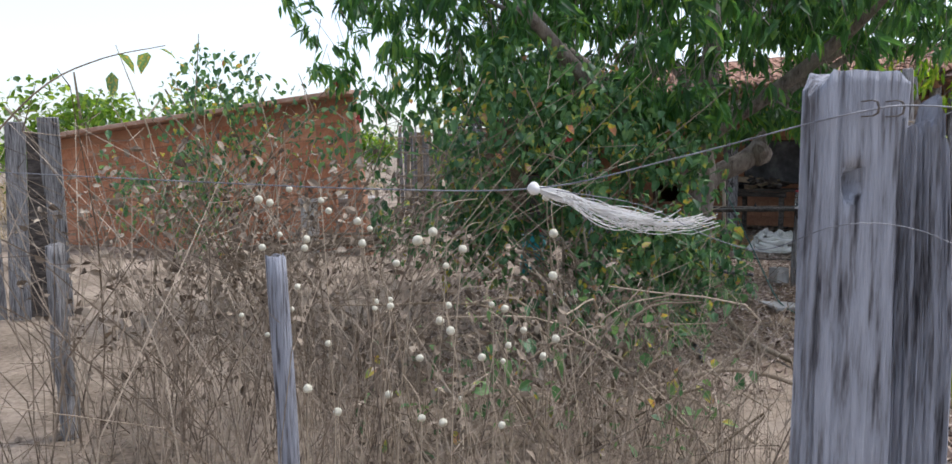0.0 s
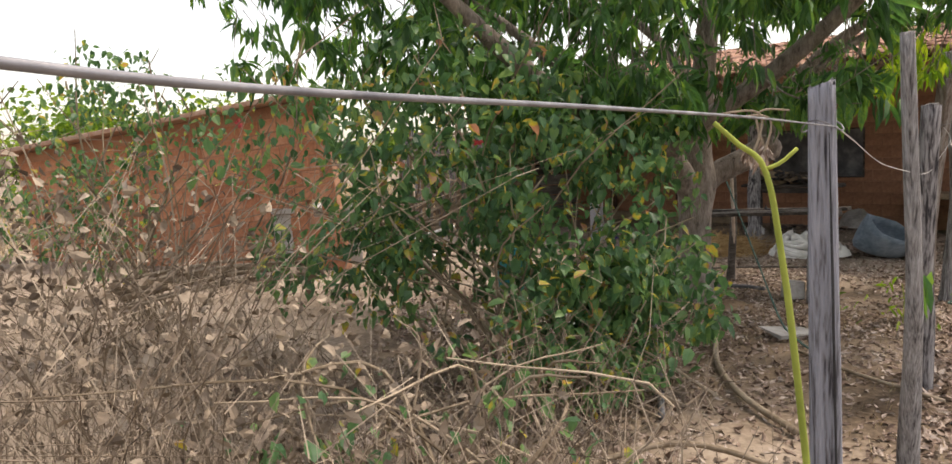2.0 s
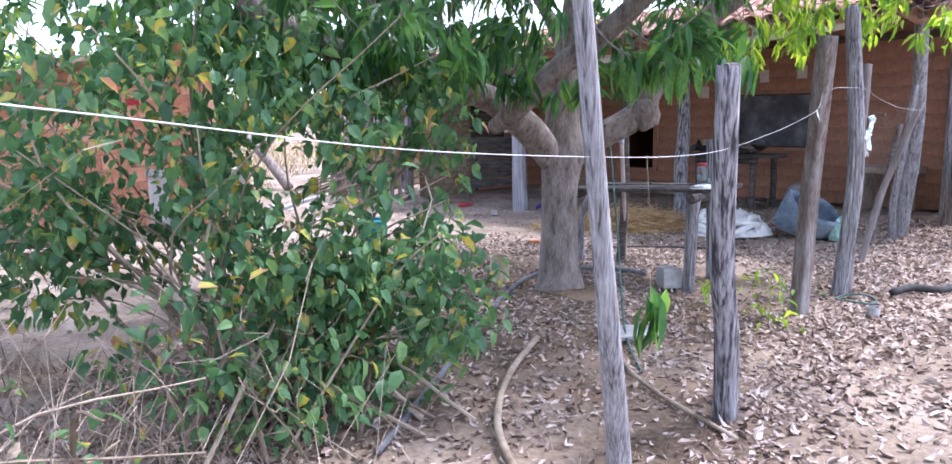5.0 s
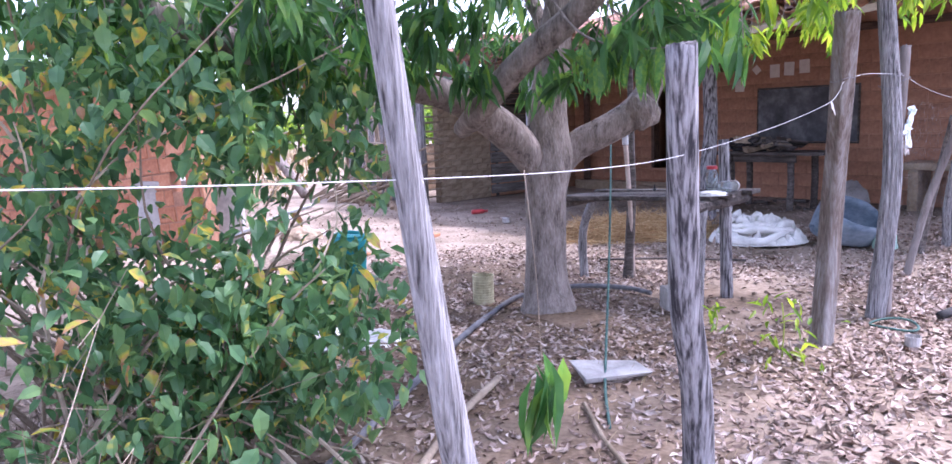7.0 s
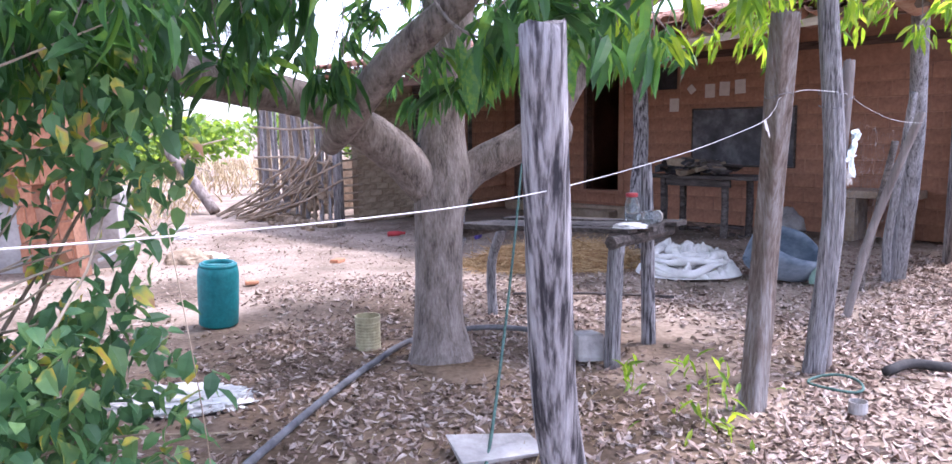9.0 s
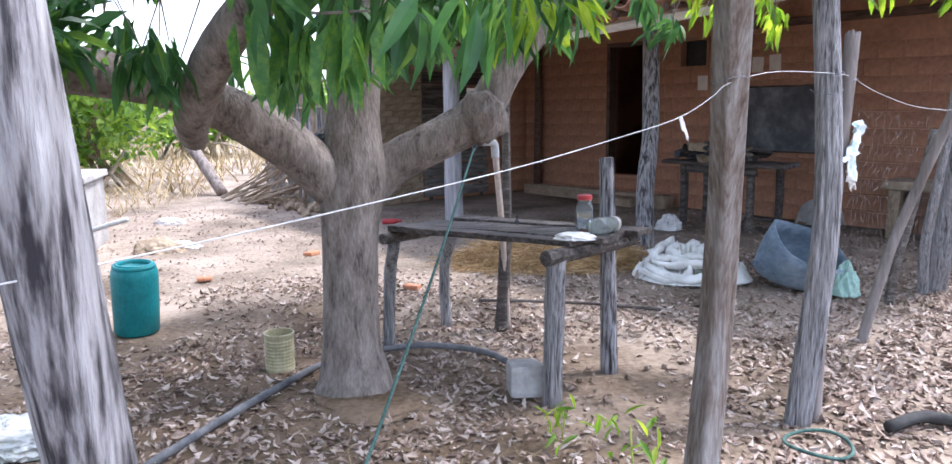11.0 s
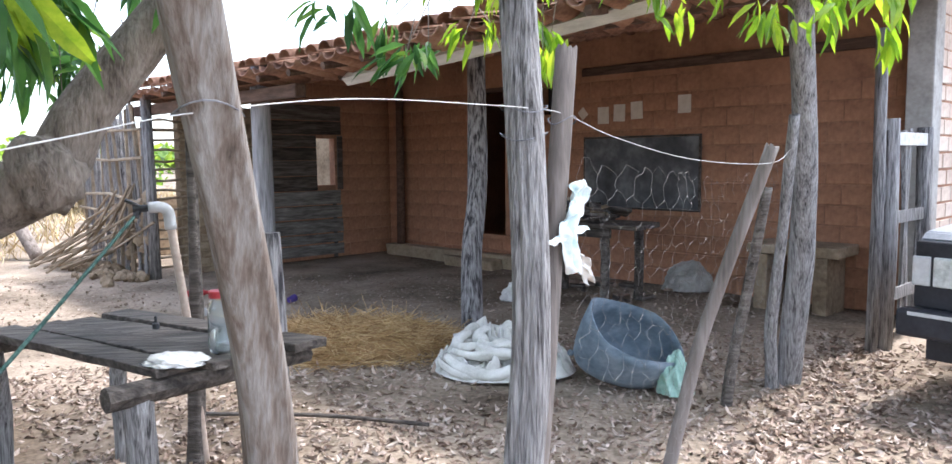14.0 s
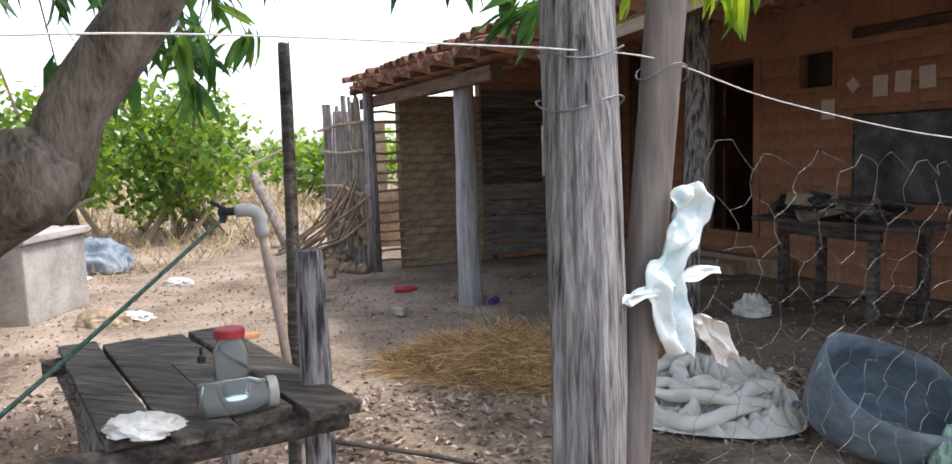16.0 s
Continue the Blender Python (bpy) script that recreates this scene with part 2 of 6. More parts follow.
PVC = material("dusty_pvc_pipe", [(0.3, (0.34, 0.26, 0.21)), (0.7, (0.55, 0.45, 0.38))], scale=5, bump=0.1, rough=0.5)
BLACK = material("black_plastic", [(0.3, (0.015, 0.015, 0.016)), (0.7, (0.05, 0.05, 0.055))], scale=5, bump=0.08, rough=0.5)
RUBBER = material("tyre_rubber", [(0.3, (0.02, 0.02, 0.02)), (0.7, (0.06, 0.055, 0.05))], scale=8, bump=0.2, rough=0.85)
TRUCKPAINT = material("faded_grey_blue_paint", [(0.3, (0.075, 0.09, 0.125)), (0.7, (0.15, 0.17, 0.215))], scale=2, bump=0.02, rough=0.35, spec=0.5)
# paler than the body paint: sky glare is mixed into the hood colour
HOODGLARE = material("dusty_glare_hood", [(0.3, (0.16, 0.175, 0.2)), (0.7, (0.34, 0.35, 0.37))], scale=3, bump=0.02, rough=0.3, spec=0.6)
TRUCKBLACK = material("dark_grille_paint", [(0.3, (0.012, 0.012, 0.016)), (0.7, (0.035, 0.035, 0.042))], scale=3, bump=0.05, rough=0.45)
LAMPGLASS = material("headlamp_glass", [(0.3, (0.35, 0.36, 0.34)), (0.7, (0.6, 0.62, 0.6))], scale=10, bump=0.2, rough=0.15, spec=0.6)
PLATEGREY = material("number_plate", [(0.3, (0.42, 0.42, 0.42)), (0.7, (0.55, 0.55, 0.55))], scale=10, bump=0.05, rough=0.5)
RED = material("red_plastic", [(0.3, (0.3, 0.025, 0.03)), (0.7, (0.45, 0.06, 0.06))], scale=8, bump=0.1, rough=0.5)
PURPLE = material("purple_plastic", [(0.3, (0.05, 0.03, 0.16)), (0.7, (0.09, 0.06, 0.24))], scale=8, bump=0.1, rough=0.5)
TIN = material("yellowed_tin", [(0.3, (0.25, 0.22, 0.12)), (0.6, (0.48, 0.44, 0.27)), (0.8, (0.55, 0.52, 0.4))], scale=9, bump=0.2, rough=0.5)
SHELL = material("white_snail_shell", [(0.3, (0.45, 0.41, 0.3)), (0.7, (0.66, 0.63, 0.52))], scale=90, bump=0.2, rough=0.5)
HAY = material("hay", [(0.15, (0.25, 0.145, 0.06)), (0.5, (0.43, 0.28, 0.13)), (0.85, (0.58, 0.42, 0.22))], scale=10, island=0.7, spots=0.2, bump=0.2)
GLASS = glass_material("clear_glass", (0.88, 0.92, 0.92), rough=0.06, alpha=0.95)
WINDSCREEN = glass_material("car_glass", (0.6, 0.7, 0.74), alpha=0.92)

# ---- building helpers ----
rng = np.random.default_rng(7)


def mesh_of(name, bm, mat, smooth=False):
    me = bpy.data.meshes.new(name)
    bmesh.ops.recalc_face_normals(bm, faces=bm.faces)
    bm.to_mesh(me)
    bm.free()
    me.materials.append(mat)
    if smooth:
        me.shade_smooth()
    return me


def part(name, bm, mat, parent, label="", smooth=False):
    """One mesh object under a thing or a part."""
    ob = new(name, mesh_of(name, bm, mat, smooth))
    ob.parent = parent
    return tagged(ob, label)


def thing(name, m, label, category, group="", kind=""):
    """An empty at a thing's base, which carries its parts."""
    ob = new(name)
    ob.empty_display_size = 0.1
    ob.matrix_basis = m
    return tagged(ob, label, category, group, kind)


def single(name, bm, mat, m, label, category, group="", kind="", smooth=False):
    ob = new(name, mesh_of(name, bm, mat, smooth))
    ob.matrix_basis = m
    return tagged(ob, label, category, group, kind)


def box(bm, x0, x1, y0, y1, z0, z1, bevel=0.0, wob=0.0):
    vs = [bm.verts.new((x + random.uniform(-wob, wob), y + random.uniform(-wob, wob), z + random.uniform(-wob, wob))) for z in (z0, z1) for y in (y0, y1) for x in (x0, x1)]
    fs = [bm.faces.new([vs[i] for i in q]) for q in ((0, 2, 3, 1), (4, 5, 7, 6), (0, 1, 5, 4), (2, 6, 7, 3), (0, 4, 6, 2), (1, 3, 7, 5))]
    if bevel:
        es = list({e for f in fs for e in f.edges})
        bmesh.ops.bevel(bm, geom=es, offset=bevel, segments=2, affect='EDGES', profile=0.6)
    return bm


def boxes(*rows, bevel=0.0, wob=0.0):
    bm = bmesh.new()
    for r in rows:
        box(bm, *r, bevel=bevel, wob=wob)
    return bm


def smooth_path(points, n):
    """Points on a Catmull-Rom curve through the given ones; extra columns are carried along."""
    p = np.array(points, float)
    p = np.vstack([2 * p[0] - p[1], p, 2 * p[-1] - p[-2]])
    k = len(p) - 3
    out = []
    for s in np.linspace(0, k - 1e-6, n):
        i = int(s)
        f = s - i
        a, b, c, d = p[i:i + 4]
        out.append(0.5 * ((2 * b) + (c - a) * f + (2 * a - 5 * b + 4 * c - d) * f * f + (3 * b - 3 * c + d - a) * f ** 3))
    return np.array(out)


def tube(bm, path, radius, segs=8, rough=0.0, freq=6.0, groove=0.0, cap=True, flat=1.0):
    """A tube along path (n x 3) with radii; rough: uneven radius; groove: ridges along its length."""
    path = np.array(path, float)[:, :3]
    rad = np.broadcast_to(np.array(radius, float), len(path))
    rings, prev = [], None
    off = random.uniform(0, 50)
    for i, p in enumerate(path):
        t = Vector(path[min(i + 1, len(path) - 1)] - path[max(i - 1, 0)]).normalized()
        if prev is None:
            prev = (Vector((1, 0, 0)) - t * t.x).normalized() if abs(t.x) < 0.9 else (Vector((0, 1, 0)) - t * t.y).normalized()
        a = (prev - t * prev.dot(t)).normalized()
        b = t.cross(a)
        prev = a
        ring = []
        for k in range(segs):
            th = 2 * math.pi * k / segs
            r = rad[i]
            if rough:
                q = Vector((math.cos(th) * 1.3, math.sin(th) * 1.3, i * freq / len(path))) + Vector((off, 0, 0))
                r *= 1 + rough * noise.noise(q)
            if groove:
                q = Vector((math.cos(th) * 5 + off, math.sin(th) * 5, p[2] * 0.9))
                r *= 1 - groove * max(0, noise.noise(q)) ** 0.7
            ring.append(bm.verts.new(Vector(p) + a * (r * math.cos(th)) + b * (r * flat * math.sin(th))))
        rings.append(ring)
    for r0, r1 in zip(rings, rings[1:]):
        for k in range(segs):
            bm.faces.new((r0[k], r0[(k + 1) % segs], r1[(k + 1) % segs], r1[k]))
    if cap:
        bm.faces.new(rings[0][::-1])
        bm.faces.new(rings[-1])
    return rings


def lathe(profile, segs=24, bm=None):
    bm = bm or bmesh.new()
    rings = [[bm.verts.new((r * math.cos(2 * math.pi * k / segs), r * math.sin(2 * math.pi * k / segs), z)) for k in range(segs)] for r, z in profile]
    for a, b in zip(rings, rings[1:]):
        for k in range(segs):
            bm.faces.new((a[k], a[(k + 1) % segs], b[(k + 1) % segs], b[k]))
    bm.faces.new(rings[0][::-1])
    bm.faces.new(rings[-1])
    return bm


def frames_along(d, roll):
    """Rotation matrices whose y axis is d (n x 3), turned about it by roll."""
    d = d / np.linalg.norm(d, axis=1, keepdims=True)
    up = np.where(np.abs(d[:, 2:3]) > 0.95, np.array([[1.0, 0, 0]]), np.array([[0, 0, 1.0]]))
    x = np.cross(d, up)
    x /= np.linalg.norm(x, axis=1, keepdims=True)
    z = np.cross(x, d)
    c, s = np.cos(roll)[:, None], np.sin(roll)[:, None]
    return np.stack([x * c + z * s, d, z * c - x * s], axis=2)


def scatter_mesh(name, verts, faces, pos, rot, size, mat, jitter=0.0):
    """Many copies of a small shape joined into one mesh. verts k x 3, pos n x 3, rot n x 3 x 3, size n or n x 3."""
    verts, n, k = np.array(verts, float), len(pos), len(verts)
    size = np.array(size, float)
    v = verts[None] * (size[:, None, None] if size.ndim == 1 else size[:, None, :])
    if jitter:
        v = v + rng.normal(0, jitter, v.shape) * v.std()
    v = np.einsum('nij,nkj->nki', rot, v) + np.array(pos)[:, None]
    me = bpy.data.meshes.new(name)
    fs = [[i * k + j for j in f] for i in range(n) for f in faces]
    me.from_pydata(v.reshape(-1, 3).tolist(), [], fs)
    me.materials.append(mat)
    return me


LEAF_F = [(0, 1, 2), (0, 2, 3), (1, 4, 5, 2), (2, 5, 6, 3), (4, 7, 5), (5, 7, 6)]


def leaf_shape(w, droop, fold):
    return [(0, 0, 0), (-w, 0.3, fold - droop * 0.06), (0, 0.3, -droop * 0.06), (w, 0.3, fold - droop * 0.06),
            (-w * 0.8, 0.68, fold * 0.8 - droop * 0.4), (0, 0.68, -droop * 0.4), (w * 0.8, 0.68, fold * 0.8 - droop * 0.4), (0, 1, -droop)]


MANGO_LEAF, BROAD_LEAF, BLADE = leaf_shape(0.115, 0.22, 0.05), leaf_shape(0.3, 0.25, 0.09), [(-0.5, 0, 0), (0.5, 0, 0), (0.3, 0.5, 0.06), (-0.3, 0.5, 0.06), (0, 1, 0.2)]
BLADE_F = [(0, 1, 2, 3), (3, 2, 4)]
STICK = [(1, 0, 0), (-0.5, 0, 0.87), (-0.5, 0, -0.87), (0.7, 1, 0), (-0.35, 1, 0.6), (-0.35, 1, -0.6)]
STICK_F = [(0, 1, 4, 3), (1, 2, 5, 4), (2, 0, 3, 5), (3, 4, 5)]


def sprigs(centres, dirs, leaves, length, spread=0.8, hang=0.5):
    """Whorls of leaves at twig ends: positions, directions and sizes of the leaves."""
    n = len(centres)
    d = dirs[:, None, :] + rng.normal(0, spread, (n, leaves, 3)) * np.array([1, 1, 0.6])
    d[:, :, 2] -= hang
    pos = centres[:, None, :] + rng.normal(0, 0.03, (n, leaves, 3))
    size = length * rng.uniform(0.6, 1.15, (n, leaves))
    return pos.reshape(-1, 3), d.reshape(-1, 3), size.reshape(-1)


def in_blob(n, centre, radii, low, shell=0.35):
    """Points in the outer part of an ellipsoid, above a height."""
    p = rng.normal(0, 1, (n * 3, 3))
    p /= np.linalg.norm(p, axis=1, keepdims=True)
    p *= (shell + (1 - shell) * rng.uniform(0, 1, (n * 3, 1)) ** 0.6)
    p = p * np.array(radii) + np.array(centre)
    return p[p[:, 2] > low][:n]


HOUSE = pose(8.56, 11.49, 0, 0, 0, -45)     # x along the front to its end, y into the house


def house(u, v, z=0.0):
    return HOUSE @ Vector((u, v, z))


IDENT = Matrix.Identity(4)

# ---- ground ----
def ground_height(x, y):
    r = math.hypot(x - 3, y - 7)
    k = max(0.0, 1 - r / 40)
    return k * (0.03 * noise.noise(Vector((x * 0.5, y * 0.5, 0))) + 0.015 * noise.noise(Vector((x * 2.1, y * 2.1, 3)))) - 0.01


def build_ground():
    xs = np.concatenate([-np.geomspace(1500, 7, 26), np.arange(-6, 14.01, 0.16), np.geomspace(15, 1500, 26)])
    ys = np.concatenate([-np.geomspace(1500, 5, 24), np.arange(-4, 18.01, 0.16), np.geomspace(19, 1500, 26)])
    verts = [(x, y, ground_height(x, y)) for y in ys for x in xs]
    w = len(xs)
    faces = [(j * w + i, j * w + i + 1, (j + 1) * w + i + 1, (j + 1) * w + i) for j in range(len(ys) - 1) for i in range(w - 1)]
    me = bpy.data.meshes.new("ground")
    me.from_pydata(verts, [], faces)
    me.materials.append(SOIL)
    me.shade_smooth()
    return tagged(new("ground", me), "pale sandy yard soil with bare trodden patches", "ground", kind="structure")


build_ground()


# ---- house ----
def wall_with_openings(name, length, height, thick, openings, mat, m, label):
    """A wall along x from 0 to length, its face at y = 0 and its body behind; openings are (x0, x1, z0, z1)."""
    xs = sorted({0, length, *[o[0] for o in openings], *[o[1] for o in openings]})
    bm = bmesh.new()
    for x0, x1 in zip(xs, xs[1:]):
        z = 0.0
        for o in sorted((o for o in openings if o[0] <= x0 and o[1] >= x1), key=lambda o: o[2]):
            if o[2] > z:
                box(bm, x0, x1, 0, thick, z, o[2])
            z = o[3]
        box(bm, x0, x1, 0, thick, z, height)
    return single(name, bm, mat, m, label, "wall", kind="structure")


def brick_rects(length, height, bw, bh, joint, openings, z0=0.0):
    rows, z, k = [], z0, 0
    while z + bh <= height + 0.001:
        x = -0.5 * bw * (k % 2)
        while x < length:
            a, b = max(x, 0.004), min(x + bw - joint, length - 0.004)
            cuts = [(a, b)]
            for o in openings:
                if z + bh > o[2] + 0.001 and z < o[3] - 0.001:
                    cuts = [c for a1, b1 in cuts for c in ((a1, min(b1, o[0])), (max(a1, o[1]), b1)) if c[1] - c[0] > 0.03]
            rows += [(a1, b1, z, z + bh - joint) for a1, b1 in cuts if b1 - a1 > 0.03]
            x += bw
        z += bh
        k += 1
    return rows


def lay_bricks(wall, rects, mat, proud=0.008, limit=300, piece="brick"):
    """Bricks as parts of a wall: the first ones singly, the rest joined."""
    cache = {}
    for a, b, z0, z1 in rects[:limit]:
        key = (round(b - a, 2), round(z1 - z0, 2), random.randrange(3))
        if key not in cache:
            w, h = (b - a) / 2, (z1 - z0) / 2
            bm = bmesh.new()
            c = 0.006
            back = [bm.verts.new((x * w, 0.004, z * h)) for x, z in ((-1, -1), (1, -1), (1, 1), (-1, 1))]
            front = [bm.verts.new((x * (w - c - random.uniform(0, 0.008)), -proud - random.uniform(0, 0.003), z * (h - c - random.uniform(0, 0.006)))) for x, z in ((-1, -1), (1, -1), (1, 1), (-1, 1))]
            bm.faces.new(front)
            for k in range(4):
                bm.faces.new((back[k], back[(k + 1) % 4], front[(k + 1) % 4], front[k]))
            cache[key] = mesh_of(piece, bm, mat)
        ob = new(piece, cache[key])
        ob.parent = wall
        ob.matrix_basis = pose((a + b) / 2, random.uniform(-0.003, 0.002), (z0 + z1) / 2, random.uniform(-0.6, 0.6), 0, random.uniform(-0.4, 0.4))
    if rects[limit:]:
        bm = bmesh.new()
        for a, b, z0, z1 in rects[limit:]:
            box(bm, a, b, -proud, 0.004, z0, z1)
        ob = part("bricks", bm, mat, wall)
        tagged(ob, kind="stuff")


U0, DOOR, VENT = -7.85, (1.96, 2.62, 0.42, 2.38), (3.27, 3.70, 2.03, 2.38)
FRONT_OPEN = [DOOR, VENT]
front = wall_with_openings("wall_front", 7.85, 3.05, 0.16, FRONT_OPEN, MORTAR, HOUSE @ pose(U0, 0, 0), "orange clay-washed brick house front in shade")
side = wall_with_openings("wall_side", 6.2, 3.3, 0.16, [(1.25, 2.4, 1.56, 2.48)], MORTAR, HOUSE @ pose(0, 0, 0, 0, 0, 90), "pale sunlit brick side wall of the house")
wall_with_openings("wall_back", 7.85, 3.0, 0.16, [], MORTAR, HOUSE @ pose(0, 6.2, 0, 0, 0, 180), "clay brick back wall of the house")
wall_with_openings("wall_inner", 6.0, 3.0, 0.16, [], MORTAR, HOUSE @ pose(U0, 6.1, 0, 0, 0, -90), "clay brick end wall of the house")

# the end wall of the veranda: mud-and-wattle part, board part with a window, clay part at the corner
end_clay = wall_with_openings("wall_veranda_end", 2.3, 2.9, 0.14, [(0.93, 1.25, 1.10, 1.80)], MORTAR, HOUSE @ pose(-7.82, -2.3, 0, 0, 0, 90), "orange clay end wall with a small open window")


def build_plank_front(m):
    """Old boards nailed under the window; added darker ones round it stand for shade."""
    t = thing("board_barrier", m, "grey boards under the small veranda window, shade-dark boards round it", "barrier")
    for k, (z, h) in enumerate([(0.06, 0.16), (0.24, 0.13), (0.39, 0.2), (0.61, 0.19), (0.82, 0.2)]):
        part("board", boxes((0, 1.32 + random.uniform(-0.03, 0.03), -0.045, -0.012 - 0.004 * (k % 2), z, z + h), bevel=0.006, wob=0.006), WOOD_FLAT, t)
    # upper boards: dark wood colour in place of the deep veranda shade
    for x0, x1, z0, z1 in ((0, 0.9, 1.03, 1.24), (0, 0.9, 1.25, 1.47), (0, 0.9, 1.48, 1.66), (0, 0.9, 1.67, 1.84), (0, 1.34, 1.85, 2.05), (0, 1.34, 2.06, 2.28), (1.27, 1.36, 1.03, 1.84)):
        part("board", boxes((x0, x1, -0.035, -0.012, z0, z1), bevel=0.005, wob=0.005), WOOD_DARK, t)
    for x in (0.12, 1.18):
        part("batten", boxes((x, x + 0.07, -0.010, -0.001, 0.0, 1.0)), WOOD_DARK, t)


build_plank_front(HOUSE @ pose(-7.80, -2.3, 0, 0, 0, 90))

# blackboard, papers, vent grille, door frame
t = thing("blackboard", HOUSE, "worn grey blackboard fixed to the clay wall", "blackboard")
part("panel", boxes((-3.85, -2.3, -0.04, -0.013, 0.89, 1.70)), SLATE, t)
for q in ((-3.87, -2.28, -0.048, -0.013, 1.702, 1.725), (-3.87, -2.28, -0.048, -0.013, 0.865, 0.888), (-3.872, -3.852, -0.048, -0.013, 0.89, 1.70), (-2.298, -2.278, -0.048, -0.013, 0.89, 1.70)):
    part("frame_strip", boxes(q, bevel=0.004), WOOD_DARK, t)
for k, (u, z, tilt) in enumerate([(-4.2, 1.69, 0), (-3.95, 1.98, 50), (-3.6, 1.88, 0), (-3.37, 1.9, 2), (-3.12, 1.92, -2), (-2.5, 1.96, 0)]):
    w, h = (0.16, 0.2) if k != 1 else (0.12, 0.11)
    single("paper_sheet", boxes((-w / 2, w / 2, -0.004, 0, 0, h)), PAPER, HOUSE @ pose(u, -0.013, z, 0, tilt, 0), "small faded paper sheet stuck on the clay wall", "paper", "papers on the house front")
t = thing("vent_opening", HOUSE, "dark square vent opening with a wooden rim", "vent")
for q in ((-4.60, -4.14, -0.02, 0.1, 2.38, 2.42), (-4.60, -4.14, -0.02, 0.1, 1.99, 2.03), (-4.62, -4.58, -0.02, 0.1, 1.99, 2.42), (-4.15, -4.11, -0.02, 0.1, 1.99, 2.42)):
    part("rim", boxes(q), MORTAR, t)
# black sheet in place of the unlit room behind the hole
part("shade_backing", boxes((-4.6, -4.14, 0.12, 0.14, 2.0, 2.41)), BLACK, t)
t = thing("door_frame", HOUSE, "dark open doorway with a clay-stained frame", "doorway")
for q in ((-5.95, -5.89, -0.03, 0.14, 0.40, 2.44), (-5.23, -5.13, -0.03, 0.14, 0.40, 2.44), (-5.89, -5.23, -0.03, 0.14, 2.38, 2.44)):
    part("jamb", boxes(q, bevel=0.008), DARKWOOD if q[0] < -5.5 else MORTAR, t)
part("threshold", boxes((-5.95, -5.13, -0.06, 0.14, 0.36, 0.42), bevel=0.01), MORTAR, t)
single("plinth", boxes((-7.6, -4.6, -0.28, -0.012, -0.05, 0.17), (-6.0, -5.05, -0.5, -0.281, -0.05, 0.12), bevel=0.03, wob=0.02), MUD, HOUSE, "low worn clay plinth along the wall", "plinth", kind="structure")
bm = bmesh.new()
tube(bm, [(-7.42, -0.12, 0), (-7.4, -0.12, 1.2), (-7.42, -0.1, 2.75)], [0.07, 0.065, 0.06], 10, 0.1)
single("corner_post", bm, DARKWOOD, HOUSE, "dark round post in the veranda corner", "post", smooth=True)
bm = bmesh.new()
box(bm, -3.9, -0.4, -0.06, -0.015, 2.46, 2.56, bevel=0.015, wob=0.01)
single("wall_beam", bm, DARKWOOD, HOUSE, "dark wooden beam along the upper clay wall", "beam", kind="structure")
# pillar and louvred window of the side
single("pillar", boxes((-0.2, 0.02, -0.26, -0.012, 0, 3.0), bevel=0.015), CEMENT, HOUSE, "grey cement corner pillar of the house", "pillar", kind="structure")
t = thing("window_louvred", HOUSE @ pose(0, 0, 0, 0, 0, 90), "dark louvred window in the pale side wall", "window", kind="structure")
for q in ((1.25, 1.31, -0.03, 0.06, 1.56, 2.48), (2.34, 2.4, -0.03, 0.06, 1.56, 2.48), (1.31, 2.34, -0.03, 0.06, 2.42, 2.48), (1.31, 2.34, -0.03, 0.06, 1.56, 1.62), (1.8, 1.85, -0.03, 0.06, 1.62, 2.42)):
    part("window_frame", boxes(q), DARKWOOD, t)
bm = bmesh.new()
box(bm, -0.24, 0.24, -0.004, 0.004, -0.045, 0.045)
slat = mesh_of("slat", bm, WHITEPAINT)
for x in (1.555, 2.095):
    for k in range(9):
        ob = new("slat", slat)
        ob.parent = t
        ob.matrix_basis = pose(x, 0.02, 1.66 + k * 0.09, -40)
single("meter_box", boxes((0.55, 0.9, -0.1, -0.012, 1.25, 1.6), bevel=0.012), CEMENT, HOUSE @ pose(0, 0, 0, 0, 0, 90), "small grey box on the pale wall", "box")

# roof: slopes from the veranda eave to the ridge and down behind
EAVE_V, RIDGE_V, BACK_V = -4.0, 3.0, 6.6


def roof_z(u, v):
    eave = 2.32 + 0.10 * max(0.0, min(1.0, (u + 4.5) / 4.5))
    if v <= RIDGE_V:
        return eave + (v - EAVE_V) * (3.62 - eave) / (RIDGE_V - EAVE_V)
    return 3.62 - (v - RIDGE_V) * 0.24


